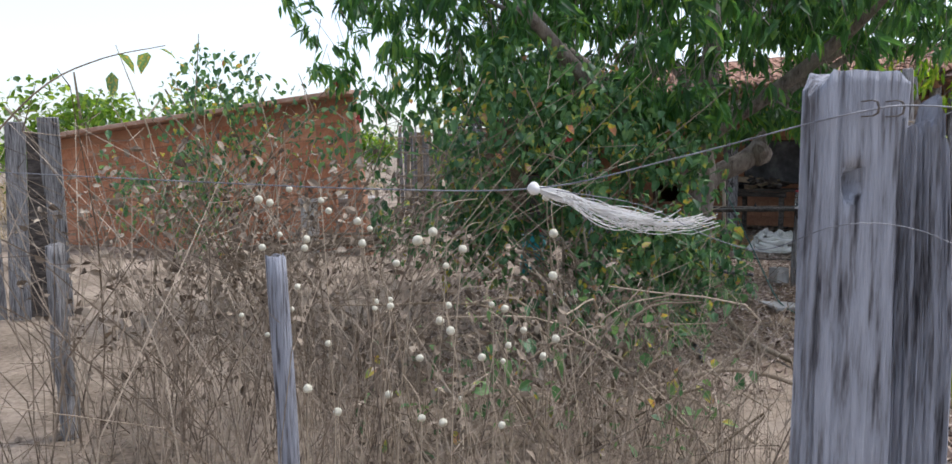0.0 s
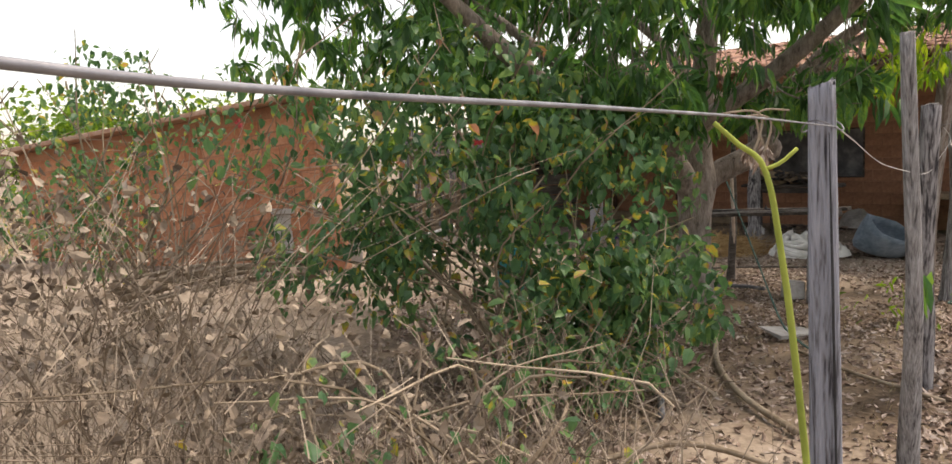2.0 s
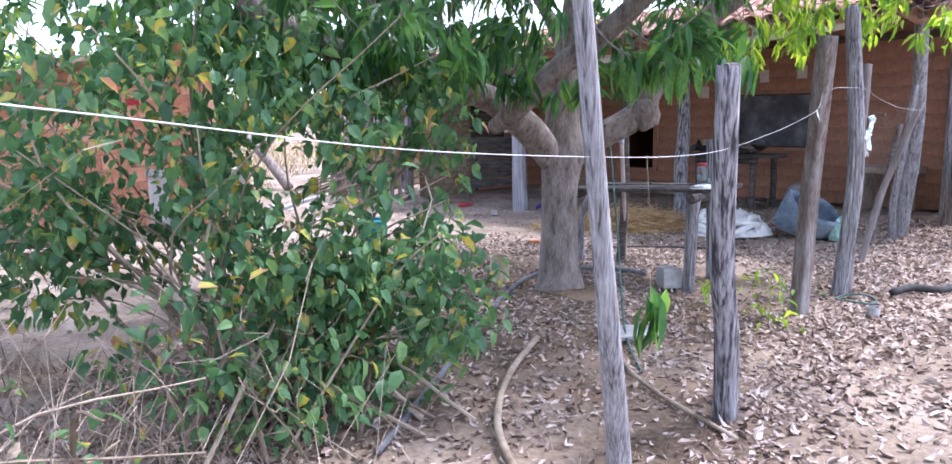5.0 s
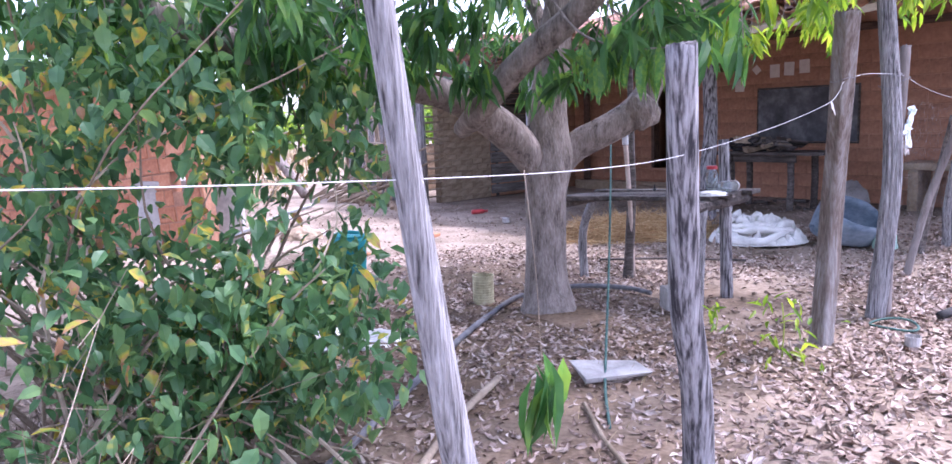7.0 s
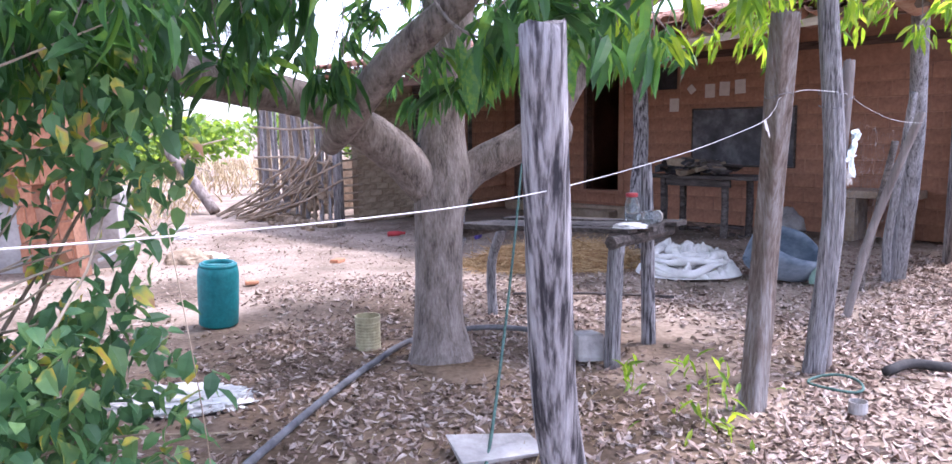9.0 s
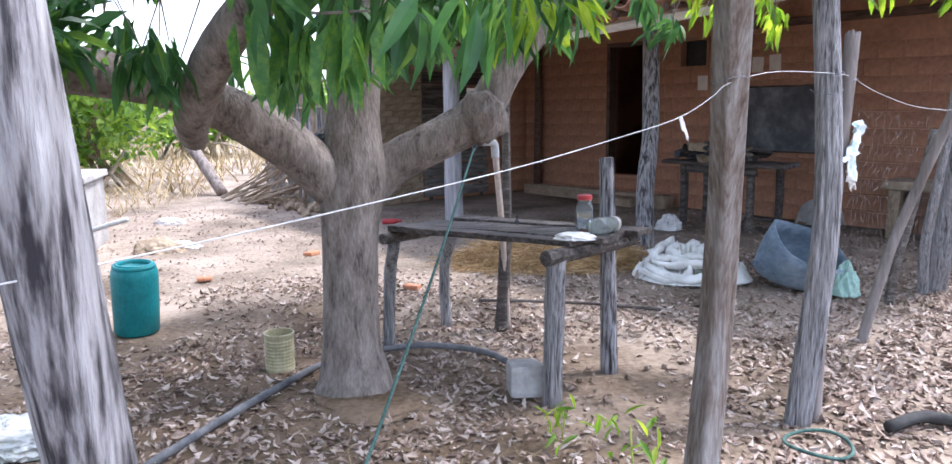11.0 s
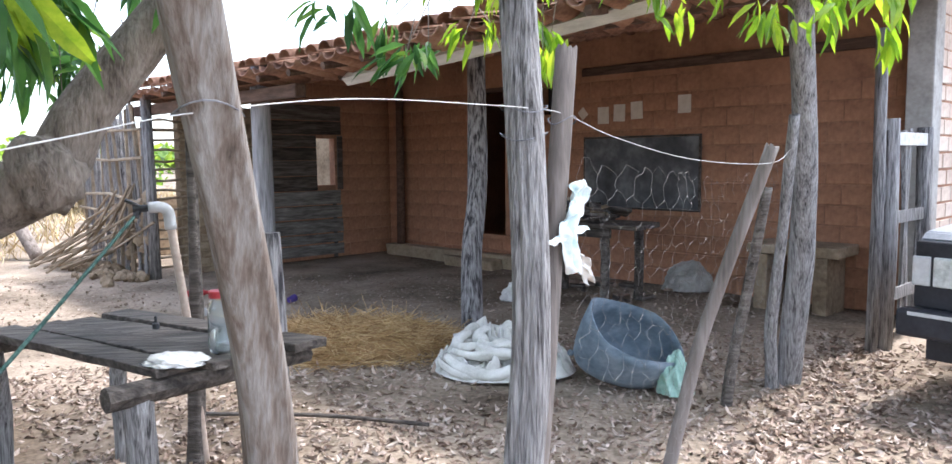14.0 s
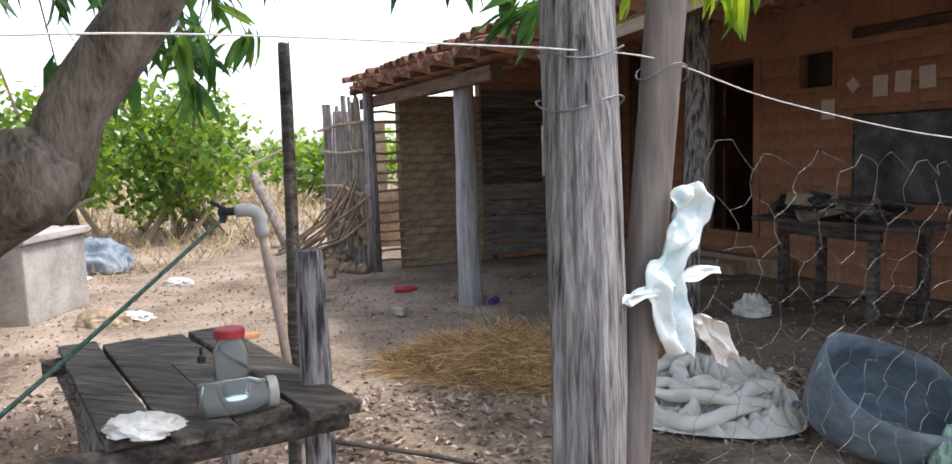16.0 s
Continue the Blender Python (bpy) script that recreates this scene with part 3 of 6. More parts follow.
def build_roof():
    t = thing("roof", HOUSE, "sagging old clay tile roof on rough rafters", "roof", kind="structure")
    bm = bmesh.new()                                   # boarding below the tiles
    us, vs = np.linspace(-8.2, 0.45, 12), [EAVE_V + 0.08, -2, 0, RIDGE_V, BACK_V]
    grid = [[[bm.verts.new((u, v, roof_z(u, v) - d)) for v in vs] for u in us] for d in (0.0, 0.02)]
    for g in grid:
        for i in range(len(us) - 1):
            for j in range(len(vs) - 1):
                bm.faces.new((g[i][j], g[i + 1][j], g[i + 1][j + 1], g[i][j + 1]))
    part("roof_boarding", bm, DARKWOOD, t)
    for u in np.arange(-7.9, 0.4, 0.55):
        bm = bmesh.new()
        tube(bm, [(u, v, roof_z(u, v) - 0.07) for v in np.linspace(EAVE_V - 0.04, RIDGE_V, 6)], 0.035, 6, 0.2)
        part("rafter", bm, DARKWOOD, t)
    bm = bmesh.new()                                   # one cover tile, laid along +y
    prof = [(math.cos(a), math.sin(a)) for a in np.linspace(0, math.pi, 7)]
    rings = [[bm.verts.new((x * r, y, z * r * 0.75)) for x, z in prof] for y, r in ((0, 0.095), (0.46, 0.078))]
    inner = [[bm.verts.new((x * (r - 0.014), y, z * (r - 0.014) * 0.75)) for x, z in prof] for y, r in ((0, 0.095), (0.46, 0.078))]
    for k in range(6):
        bm.faces.new((rings[0][k], rings[0][k + 1], rings[1][k + 1], rings[1][k]))
        bm.faces.new((inner[0][k], inner[1][k], inner[1][k + 1], inner[0][k + 1]))
        bm.faces.new((rings[0][k], inner[0][k], inner[0][k + 1], rings[0][k + 1]))
    tile = mesh_of("tile", bm, TILE, True)
    tv = np.array([v.co for v in tile.vertices])
    tf = [tuple(p.vertices) for p in tile.polygons]
    pos, rot = [], []
    count = 0
    for j, v in enumerate(np.arange(EAVE_V - 0.03, RIDGE_V, 0.4)):
        for u in np.arange(-8.1, 0.5, 0.105):
            k = round((u + 8.1) / 0.105)
            z = roof_z(u, v) + (0.035 if k % 2 else 0.06) + random.uniform(-0.006, 0.012)
            slope = math.degrees(math.atan2(roof_z(u, v + 0.4) - roof_z(u, v), 0.4))
            m = pose(u + random.uniform(-0.012, 0.012), v + random.uniform(-0.04, 0.04), z, slope, 0 if k % 2 == 0 else 180, random.uniform(-3, 3))
            if j < 3 and count < 250:
                ob = new("tile", tile)
                ob.parent, ob.matrix_basis = t, m
                count += 1
            else:
                pos.append(m.translation)
                rot.append(np.array(m.to_3x3()))
    for u in np.arange(-8.1, 0.5, 0.21):
        for v in np.arange(RIDGE_V, BACK_V, 0.8):
            m = pose(u, v, roof_z(u, v) + 0.05, -13.5)
            pos.append(m.translation)
            rot.append(np.array(m.to_3x3()) * np.array([1, 1.9, 1]))
    me = scatter_mesh("tiles", tv, tf, np.array(pos), np.array(rot), np.ones(len(pos)), TILE)
    ob = new("tiles", me)
    ob.parent = t
    tagged(ob, kind="stuff")


build_roof()
bm = bmesh.new()
box(bm, -8.3, -4.3, -3.82, -3.70, 2.06, 2.19, bevel=0.015, wob=0.01)
single("eave_beam", bm, DARKWOOD, HOUSE, "dark red-brown eave beam on the veranda posts", "beam", kind="structure")
bm = bmesh.new()
tube(bm, [(-3.75, -3.62, 2.2), (-2.1, -3.7, 2.27), (-0.35, -3.85, 2.36)], 0.06, 4, 0.05)
single("white_beam", bm, WHITEPAINT, HOUSE, "pale painted beam under the eave", "beam", kind="structure")
bm = bmesh.new()
tube(bm, [(-4.3, -3.3, 2.3), (-1.5, -3.2, 2.42), (0.4, -3.2, 2.45)], 0.06, 6, 0.1)
single("purlin", bm, DARKWOOD, HOUSE, "dark purlin pole under the roof", "beam", kind="structure")


# ---- hut of mud and sticks at the veranda's end ----
def build_mud_wall():
    wall = wall_with_openings("wall_mud", 1.15, 2.2, 0.14, [], MUD, HOUSE @ pose(-7.80, -3.45, 0, 0, 0, 90), "rough dried mud wall with cracked courses")
    rects = [(a, b, z0, z1 - random.uniform(0, 0.012)) for a, b, z0, z1 in brick_rects(1.15, 2.2, 0.24, 0.105, 0.012, [])]
    lay_bricks(wall, rects, MUD, 0.014, piece="mud_brick")
    wall_with_openings("wall_hut_back", 4.2, 2.2, 0.14, [], MUD, HOUSE @ pose(-7.94, 0.3, 0, 0, 0, 180), "mud wall at the back of the stick hut")
    wall_with_openings("wall_hut_end", 3.2, 2.0, 0.14, [(0.3, 2.7, 0.9, 1.95)], MUD, HOUSE @ pose(-10.25, -0.2, 0, 0, 0, -90), "mud wall at the far end of the stick hut")


build_mud_wall()


def build_wattle():
    """Stick lattice of the hut: a ladder-like strip at the corner, upright sticks along the front, fallen sticks."""
    t = thing("wattle_wall", HOUSE, "broken wattle wall of upright sticks and fallen mud", "wall", kind="structure")
    bm = bmesh.new()
    tube(bm, [(-7.73, -3.85, -0.05), (-7.74, -3.85, 1.2), (-7.76, -3.86, 2.32)], [0.075, 0.07, 0.065], 10, 0.12, groove=0.1)
    part("corner_post", bm, WOOD, t, smooth=True)
    for k in range(17):
        z = 0.12 + k * 0.125
        bm = bmesh.new()
        tube(bm, [(-7.76, -3.9, z), (-7.74, -3.65, z + random.uniform(-0.02, 0.02)), (-7.78, -3.38, z + random.uniform(-0.03, 0.03))], 0.016, 5, 0.3)
        part("cross_stick", bm, TWIG, t)
    for k, u in enumerate(np.arange(-10.15, -7.85, 0.115)):
        bm = bmesh.new()
        h = random.uniform(1.95, 2.32)
        tube(bm, [(u, -3.85 + random.uniform(-0.05, 0.05), 0), (u + random.uniform(-0.05, 0.05), -3.85, 1.1), (u + random.uniform(-0.1, 0.06), -3.86 + random.uniform(-0.04, 0.04), h)], random.uniform(0.022, 0.042), 6, 0.3)
        part("upright_stick", bm, WOOD if k % 3 else TWIG, t)
    for z, u1 in ((0.55, -8.0), (1.05, -7.8), (1.5, -7.8), (1.9, -7.8), (0.8, -8.6)):
        bm = bmesh.new()
        tube(bm, [(-10.2, -3.94, z + random.uniform(-0.1, 0.1)), (-9, -3.93, z), (u1, -3.93, z + random.uniform(-0.1, 0.1))], 0.02, 5, 0.3)
        part("cross_stick", bm, TWIG, t)
    for k in range(16):
        u = random.uniform(-9.6, -8.2)
        bm = bmesh.new()
        tube(bm, [(u - random.uniform(0.5, 1.2), -4.35 - random.uniform(0, 0.4), 0.03), (u, -4.1, random.uniform(0.25, 0.7)), (u + random.uniform(0.3, 1.2), -3.95, random.uniform(0.6, 1.3))], 0.018, 5, 0.3)
        part("fallen_stick", bm, TWIG, t)
    bm = bmesh.new()
    for k in range(60):
        u, z = random.uniform(-9.6, -7.85), random.uniform(0.02, 1.05)
        if z > 0.3 + 0.9 * (u + 9.6) / 1.7:
            continue
        m = pose(u, -3.8 + random.uniform(-0.03, 0.03), z, *[random.uniform(0, 360) for _ in range(3)])
        bmesh.ops.create_icosphere(bm, subdivisions=1, radius=random.uniform(0.06, 0.12), matrix=m @ Matrix.Diagonal((1.2, 0.9, 0.7, 1)))
    ob = part("mud_lumps", bm, MUD, t)
    tagged(ob, kind="stuff")
    bm = bmesh.new()
    for k in range(90):
        u, v = random.uniform(-9.9, -7.6), -3.95 - abs(random.gauss(0, 0.25))
        m = pose(u, v, random.uniform(0, 0.06), *[random.uniform(0, 360) for _ in range(3)])
        bmesh.ops.create_icosphere(bm, subdivisions=1, radius=random.uniform(0.03, 0.09), matrix=m)
    single("rubble", bm, MUD, HOUSE, "heap of fallen mud lumps under the stick wall", "rubble", kind="stuff")


build_wattle()


# ---- neighbour's brick house behind the shrub ----
def build_neighbour():
    L = math.hypot(5.5, 2.1)
    m = pose(-7.0, 12.2, -0.6, 0, 0, math.degrees(math.atan2(-2.1, 5.5))) @ pose(0, 0, 0, 0, -5.8, 0)
    wall = wall_with_openings("wall_neighbour", L, 2.35, 0.15, [(0.55, 0.75, 0.95, 1.15), (L - 0.5, L - 0.25, 0.75, 1.0)], MORTAR, m, "red hollow-brick wall of the next house")
    lay_bricks(wall, brick_rects(L, 2.35, 0.3, 0.2, 0.014, [(0.55, 0.75, 0.95, 1.15), (L - 0.5, L - 0.25, 0.75, 1.0)]), REDBRICK)
    bm = bmesh.new()
    box(bm, -0.3, L + 0.1, -0.3, 0.35, 2.36, 2.43, bevel=0.02)
    single("neighbour_roof", bm, TILE, m @ pose(0, 0, 0, 3, 0, 0), "low brown tile roof edge of the next house", "roof", kind="structure")


build_neighbour()

# ---- fence ----
def post(name, base, top, r0, r1, mat, label, segs=20, rows=26, rough=0.12, groove=0.18, bend=0.03, flat=1.0, slant=0.0, category="fence post", square=0.0, turn=20.0, bow=None):
    base, top = Vector(base), Vector(top)
    d = top - base
    bm = bmesh.new()
    mid = d * 0.5 + Vector((random.uniform(-bend, bend), random.uniform(-bend, bend), 0))
    quarter = d * 0.25 + Vector((random.uniform(-bend, bend) * 0.6, random.uniform(-bend, bend) * 0.6, 0))
    if bow:
        mid, quarter = d * 0.5 + Vector((*bow, 0)), d * 0.25 + Vector((*bow, 0)) * 0.75
    pts = smooth_path([(0, 0, -0.12), tuple(quarter), tuple(mid), tuple(d)], rows)
    rings = tube(bm, pts, np.linspace(r0, r1, rows), segs, rough, 5.0, groove, flat=flat)
    if square:
        for i, ring in enumerate(rings):
            c = Vector(pts[i][:3])
            for k, v in enumerate(ring):
                a = 2 * math.pi * k / segs + radians(turn) + 0.12 * noise.noise(Vector((i * 0.15, r0 * 90, 2)))
                f = 0.9 / (abs(math.cos(a)) ** 6 + abs(math.sin(a)) ** 6) ** (1 / 6)
                v.co = c + (v.co - c) * (1 + square * (f - 1))
    for k, v in enumerate(rings[-1]):
        v.co.z += slant * math.cos(2 * math.pi * k / segs) * r1 + random.uniform(-0.3, 0.3) * r1
    return single(name, bm, mat, Matrix.Translation(base), label, category, "fence posts", smooth=True)


def build_gate_post():
    """The broad split post at the fence corner, with a splintered edge, cracks, a knot hole and staples."""
    t = thing("corner_fence_post", pose(0.10, -0.05, 0.02, 0, 0, 8) @ Matrix.Diagonal((1.72, 1.72, 1, 1)), "broad weathered grey post with a splintered edge", "fence post", "fence posts")
    bm = bmesh.new()
    segs, rows = 120, 80
    rings = []
    for i in range(rows):
        z = -0.1 + 1.642 * i / (rows - 1)
        ring = []
        for k in range(segs):
            th = 2 * math.pi * k / segs
            c, s = math.cos(th), math.sin(th)
            x = 0.0495 * math.copysign(abs(c) ** 0.55, c) + 0.004
            y = 0.019 * math.copysign(abs(s) ** 0.7, s)
            g = noise.noise(Vector((c * 4.0, s * 4.0, z * 1.1))) + 0.5 * noise.noise(Vector((c * 9, s * 9, z * 2.5 + 7)))
            f = 1 + 0.06 * noise.noise(Vector((c, s, z * 3))) - 0.10 * max(0, g) - 0.28 * max(0, noise.noise(Vector((x * 190, s * 3, z * 2.2 + 3))) - 0.12)
            hole = math.exp(-(((x + 0.008) / 0.009) ** 2 + ((z - 1.37) / 0.02) ** 2) ** 2) if s < 0 else 0
            ring.append(bm.verts.new((x * f, y * f + 0.026 * hole, z)))
        rings.append(ring)
    for a, b in zip(rings, rings[1:]):
        for k in range(segs):
            bm.faces.new((a[k], a[(k + 1) % segs], b[(k + 1) % segs], b[k]))
    bm.faces.new(rings[-1])
    for ring in rings:
        for v in ring:
            if v.co.x < -0.03 and v.co.z > 1.485:
                v.co.z -= (v.co.z - 1.485) * 0.85 * min(1, (-0.03 - v.co.x) / 0.018)
            if v.co.x > 0.036 and v.co.z > 1.522:
                v.co.z -= (v.co.z - 1.522) * 0.85 * min(1, (v.co.x - 0.036) / 0.012)
            if v.co.z > 1.515:
                v.co.z += 0.004 * noise.noise(v.co * 60)
    part("post", bm, WOOD_CLOSE, t, smooth=True)
    cols, rows = 44, 60                                # the split edge: ragged strips that stand beside the block
    edge_x = [0.0, 0.1, 0.2, 0.3, 0.42, 0.5, 0.6, 0.66, 0.72, 0.78, 0.84, 0.9, 1.0]
    edge_z = [1.47, 1.452, 1.46, 1.44, 1.468, 1.455, 1.47, 1.49, 1.51, 1.465, 1.44, 1.40, 1.30]
    bm = bmesh.new()
    front_side, back_side = [], []
    for i in range(cols):
        u = i / (cols - 1)
        top = float(np.interp(u, edge_x, edge_z)) + 0.006 * noise.noise(Vector((u * 40, 3, 1)))
        groove = 0.022 * abs(noise.noise(Vector((u * 9, 1, 0)))) + 0.010 * abs(noise.noise(Vector((u * 26, 5, 0))))
        column = []
        for j in range(rows):
            z = -0.1 + (top + 0.1) * j / (rows - 1)
            x = 0.044 + u * (0.052 + 0.05 * min(0.4, max(0.0, 1.5 - z))) + 0.0015 * noise.noise(Vector((u * 6, z * 5, 8)))
            y = -0.017 - 0.010 * u + groove * (1 + 0.7 * noise.noise(Vector((u * 12, z * 3, 2)))) + 0.02 * u ** 6
            column.append((x, y, z))
        front_side.append([bm.verts.new(p) for p in column])
        back_side.append([bm.verts.new((p[0], 0.014 - 0.006 * u, p[2] - (0.012 if k == rows - 1 else 0))) for k, p in enumerate(column)])
    for side, step in ((front_side, 1), (back_side, -1)):
        for a, b in zip(side, side[1:]):
            for j in range(rows - 1):
                bm.faces.new((a[j], b[j], b[j + 1], a[j + 1])[::step])
    for a, b, c, d in zip(front_side, front_side[1:], back_side, back_side[1:]):
        bm.faces.new((a[-1], b[-1], d[-1], c[-1]))
    for a, b in ((front_side[0], back_side[0]), (back_side[-1], front_side[-1])):
        for j in range(rows - 1):
            bm.faces.new((a[j], a[j + 1], b[j + 1], b[j]))
    part("split_edge", bm, WOOD_CLOSE, t, "splintered ragged wooden edge")
    for x in (-0.003, 0.022):
        bm = bmesh.new()
        tube(bm, smooth_path([(x, -0.012, 1.494), (x + 0.001, -0.036, 1.493), (x + 0.002, -0.036, 1.473), (x + 0.001, -0.012, 1.472)], 9), 0.0011, 6)
        part("staple", bm, WOOD_DARK, t)


build_gate_post()
post("fence_post", (1.188, 1.585, 0), (1.102, 1.498, 1.60), 0.053, 0.030, WOOD_CLOSE, "squared grey post with a long black crack", segs=48, rows=60, rough=0.1, groove=0.16, flat=1.1, bend=0.012, slant=0.3, square=1.0, turn=25)
post("fence_post", (2.275, 3.234, 0), (2.061, 2.919, 1.90), 0.05, 0.027, WOOD, "thin leaning grey post with burnt streaks", groove=0.25, bow=(-0.01, -0.07))
post("fence_post", (2.929, 4.285, 0), (2.823, 4.06, 1.66), 0.062, 0.052, WOOD_BLACK, "charred black and white weathered post", rough=0.08)
post("fence_post", (4.046, 6.223, 0), (4.052, 5.975, 1.95), 0.066, 0.055, WOOD_SLANT, "squared brown-grey slanting post with pale bark", segs=40, rows=50, rough=0.14, groove=0.06, bend=0.04, square=1.0, turn=-25, bow=(0.056, 0.14))
post("fence_post", (4.616, 6.858, 0), (4.66, 6.98, 2.25), 0.066, 0.058, WOOD, "thick cracked grey post carrying the cord", segs=56, rows=50, rough=0.07, groove=0.2, bend=0.02, square=0.6, turn=10, bow=(0.07, -0.045))
post("fence_pole", (4.71, 6.89, 0), (4.825, 7.02, 1.82), 0.038, 0.032, WOOD_BROWN, "thin round pole beside the thick post", rough=0.12, groove=0.05, bend=0.04)
post("fence_stake", (5.408, 8.18, 0), (5.835, 8.05, 1.53), 0.032, 0.03, WOOD_BROWN, "thin leaning stake holding the chicken wire", rough=0.1, groove=0.03)
post("fence_stake", (6.03, 9.25, 0), (6.19, 9.07, 1.30), 0.035, 0.03, WOOD_DARK, "dark leaning stake behind the wire", rough=0.15, groove=0.1)
post("roof_post", (6.56, 9.66, 0), (6.33, 9.05, 2.6), 0.085, 0.07, WOOD, "tall gnarled grey post at the yard corner", rough=0.2, groove=0.15, bend=0.07, bow=(0.09, 0.03))
post("roof_post", (6.43, 9.56, 0), (6.36, 9.14, 1.72), 0.045, 0.03, WOOD, "splintered half pole leaning on the tall post", rough=0.2, groove=0.15, bend=0.05)
post("fence_stake", (-1.03, 1.03, 0), (-1.02, 1.02, 1.15), 0.036, 0.03, WOOD_CLOSE, "short grey stake in dry brush", rough=0.1)
post("fence_stake", (-2.46, 2.76, 0), (-2.5, 2.78, 1.0), 0.05, 0.045, WOOD, "dark rough stake overgrown by dry brush", rough=0.2)
p = Vector((2.262, 12.642, 0))
post("veranda_post", (p.x, p.y, 0), (p.x - 0.02, p.y + 0.02, 2.5), 0.12, 0.095, WOOD_PALE, "thick round grey veranda post", rough=0.05, groove=0.05, bend=0.01, category="post")
p = Vector((4.446, 11.312, 0))
post("veranda_post", (p.x, p.y, 0), (p.x + 0.055, p.y + 0.45, 2.6), 0.1, 0.085, WOOD_BLACK, "rough dark-streaked veranda post", rough=0.1, groove=0.12, category="post")
post("tall_stick", (3.105, 8.355, 0), (3.141, 8.387, 1.94), 0.05, 0.022, WOOD_DARK, "dark crooked pole rising behind the table", rough=0.2, groove=0.1, bend=0.05, category="pole", bow=(0.03, -0.02))


def build_plank_fence():
    a, b = Vector((-5.7, 5.4, 0)), Vector((-3.72, 6.0, 0))
    t = thing("plank_fence", IDENT, "old grey upright plank fence overgrown by dry brush", "fence")
    d = (b - a).normalized()
    for k in range(11):
        p = a + d * (k * 0.18)
        bm = bmesh.new()
        box(bm, -0.082, 0.082, -0.014, 0.014, 0, random.uniform(1.68, 1.84), bevel=0.004, wob=0.012)
        bmesh.ops.transform(bm, matrix=Matrix.Translation(p) @ pose(0, 0, 0, random.uniform(-2, 2), random.uniform(-2, 2), math.degrees(math.atan2(d.y, d.x))), verts=bm.verts)
        part("plank", bm, WOOD if k % 3 else WOOD_DARK, t)


build_plank_fence()


def strand(name, points, r, mat, label, n=40, segs=5, category="wire", sag=0.0):
    bm = bmesh.new()
    pts = smooth_path(points, n)
    tube(bm, pts, r, segs)
    return single(name, bm, mat, IDENT, label, category, smooth=True)


strand("fence_wire", [(-2.3, 1.25, 1.42), (-1.2, 0.62, 1.385), (-0.7, 0.33, 1.372), (-0.373, 0.145, 1.377), (-0.15, 0.03, 1.43), (0.02, -0.085, 1.482), (0.10, -0.108, 1.5), (0.15, -0.112, 1.506), (0.235, -0.1, 1.503), (0.3, 0.02, 1.498), (0.44, 0.263, 1.502), (0.65, 0.63, 1.507), (0.9, 1.08, 1.51), (1.15, 1.525, 1.512)], 0.0014, WIRE, "grey twisted fence wire", 110)
strand("slack_rope", [(1.15, 1.53, 1.512), (1.3, 1.76, 1.48), (1.65, 2.3, 1.405), (2.105, 2.955, 1.348), (2.5, 3.56, 1.312), (2.83, 4.05, 1.313), (3.3, 4.77, 1.365), (3.6, 5.2, 1.42), (3.808, 5.512, 1.467), (3.95, 5.78, 1.525), (4.06, 6.02, 1.575), (4.3, 6.35, 1.622), (4.66, 6.82, 1.632)], 0.0014, CORD, "slack white cord along the fence", 110)
strand("slack_rope", [(4.66, 6.82, 1.632), (4.81, 6.98, 1.62), (5.0, 7.15, 1.55), (5.35, 7.5, 1.475), (5.82, 8.02, 1.455), (6.37, 9.2, 1.52)], 0.0014, CORD, "white cord holding up the chicken wire", 60)
strand("fence_wire", [(-0.34, 0.1, 1.375), (-0.2, 0.06, 1.35), (-0.1, 0.0, 1.30), (-0.03, -0.05, 1.285), (0.04, -0.115, 1.325), (0.12, -0.12, 1.33), (0.2, -0.125, 1.31), (0.27, -0.09, 1.265), (0.5, 0.3, 1.1)], 0.0008, WIRE, "thin loose rusty wire", 60)
for k, (x, y, z, r) in enumerate([(1.107, 1.503, 1.515, 0.042), (4.69, 6.925, 1.63, 0.07), (4.69, 6.92, 1.55, 0.07), (4.81, 7.0, 1.60, 0.042), (4.07, 6.07, 1.585, 0.064)]):
    bm = bmesh.new()
    tube(bm, [(x + r * math.cos(a), y + r * math.sin(a), z + 0.012 * math.sin(a * 2 + k)) for a in np.linspace(0, 2 * math.pi, 20)], 0.0018, 5)
    single("wire_loop", bm, WIRE, IDENT, "wire wound round a fence post", "wire", "wire loops")


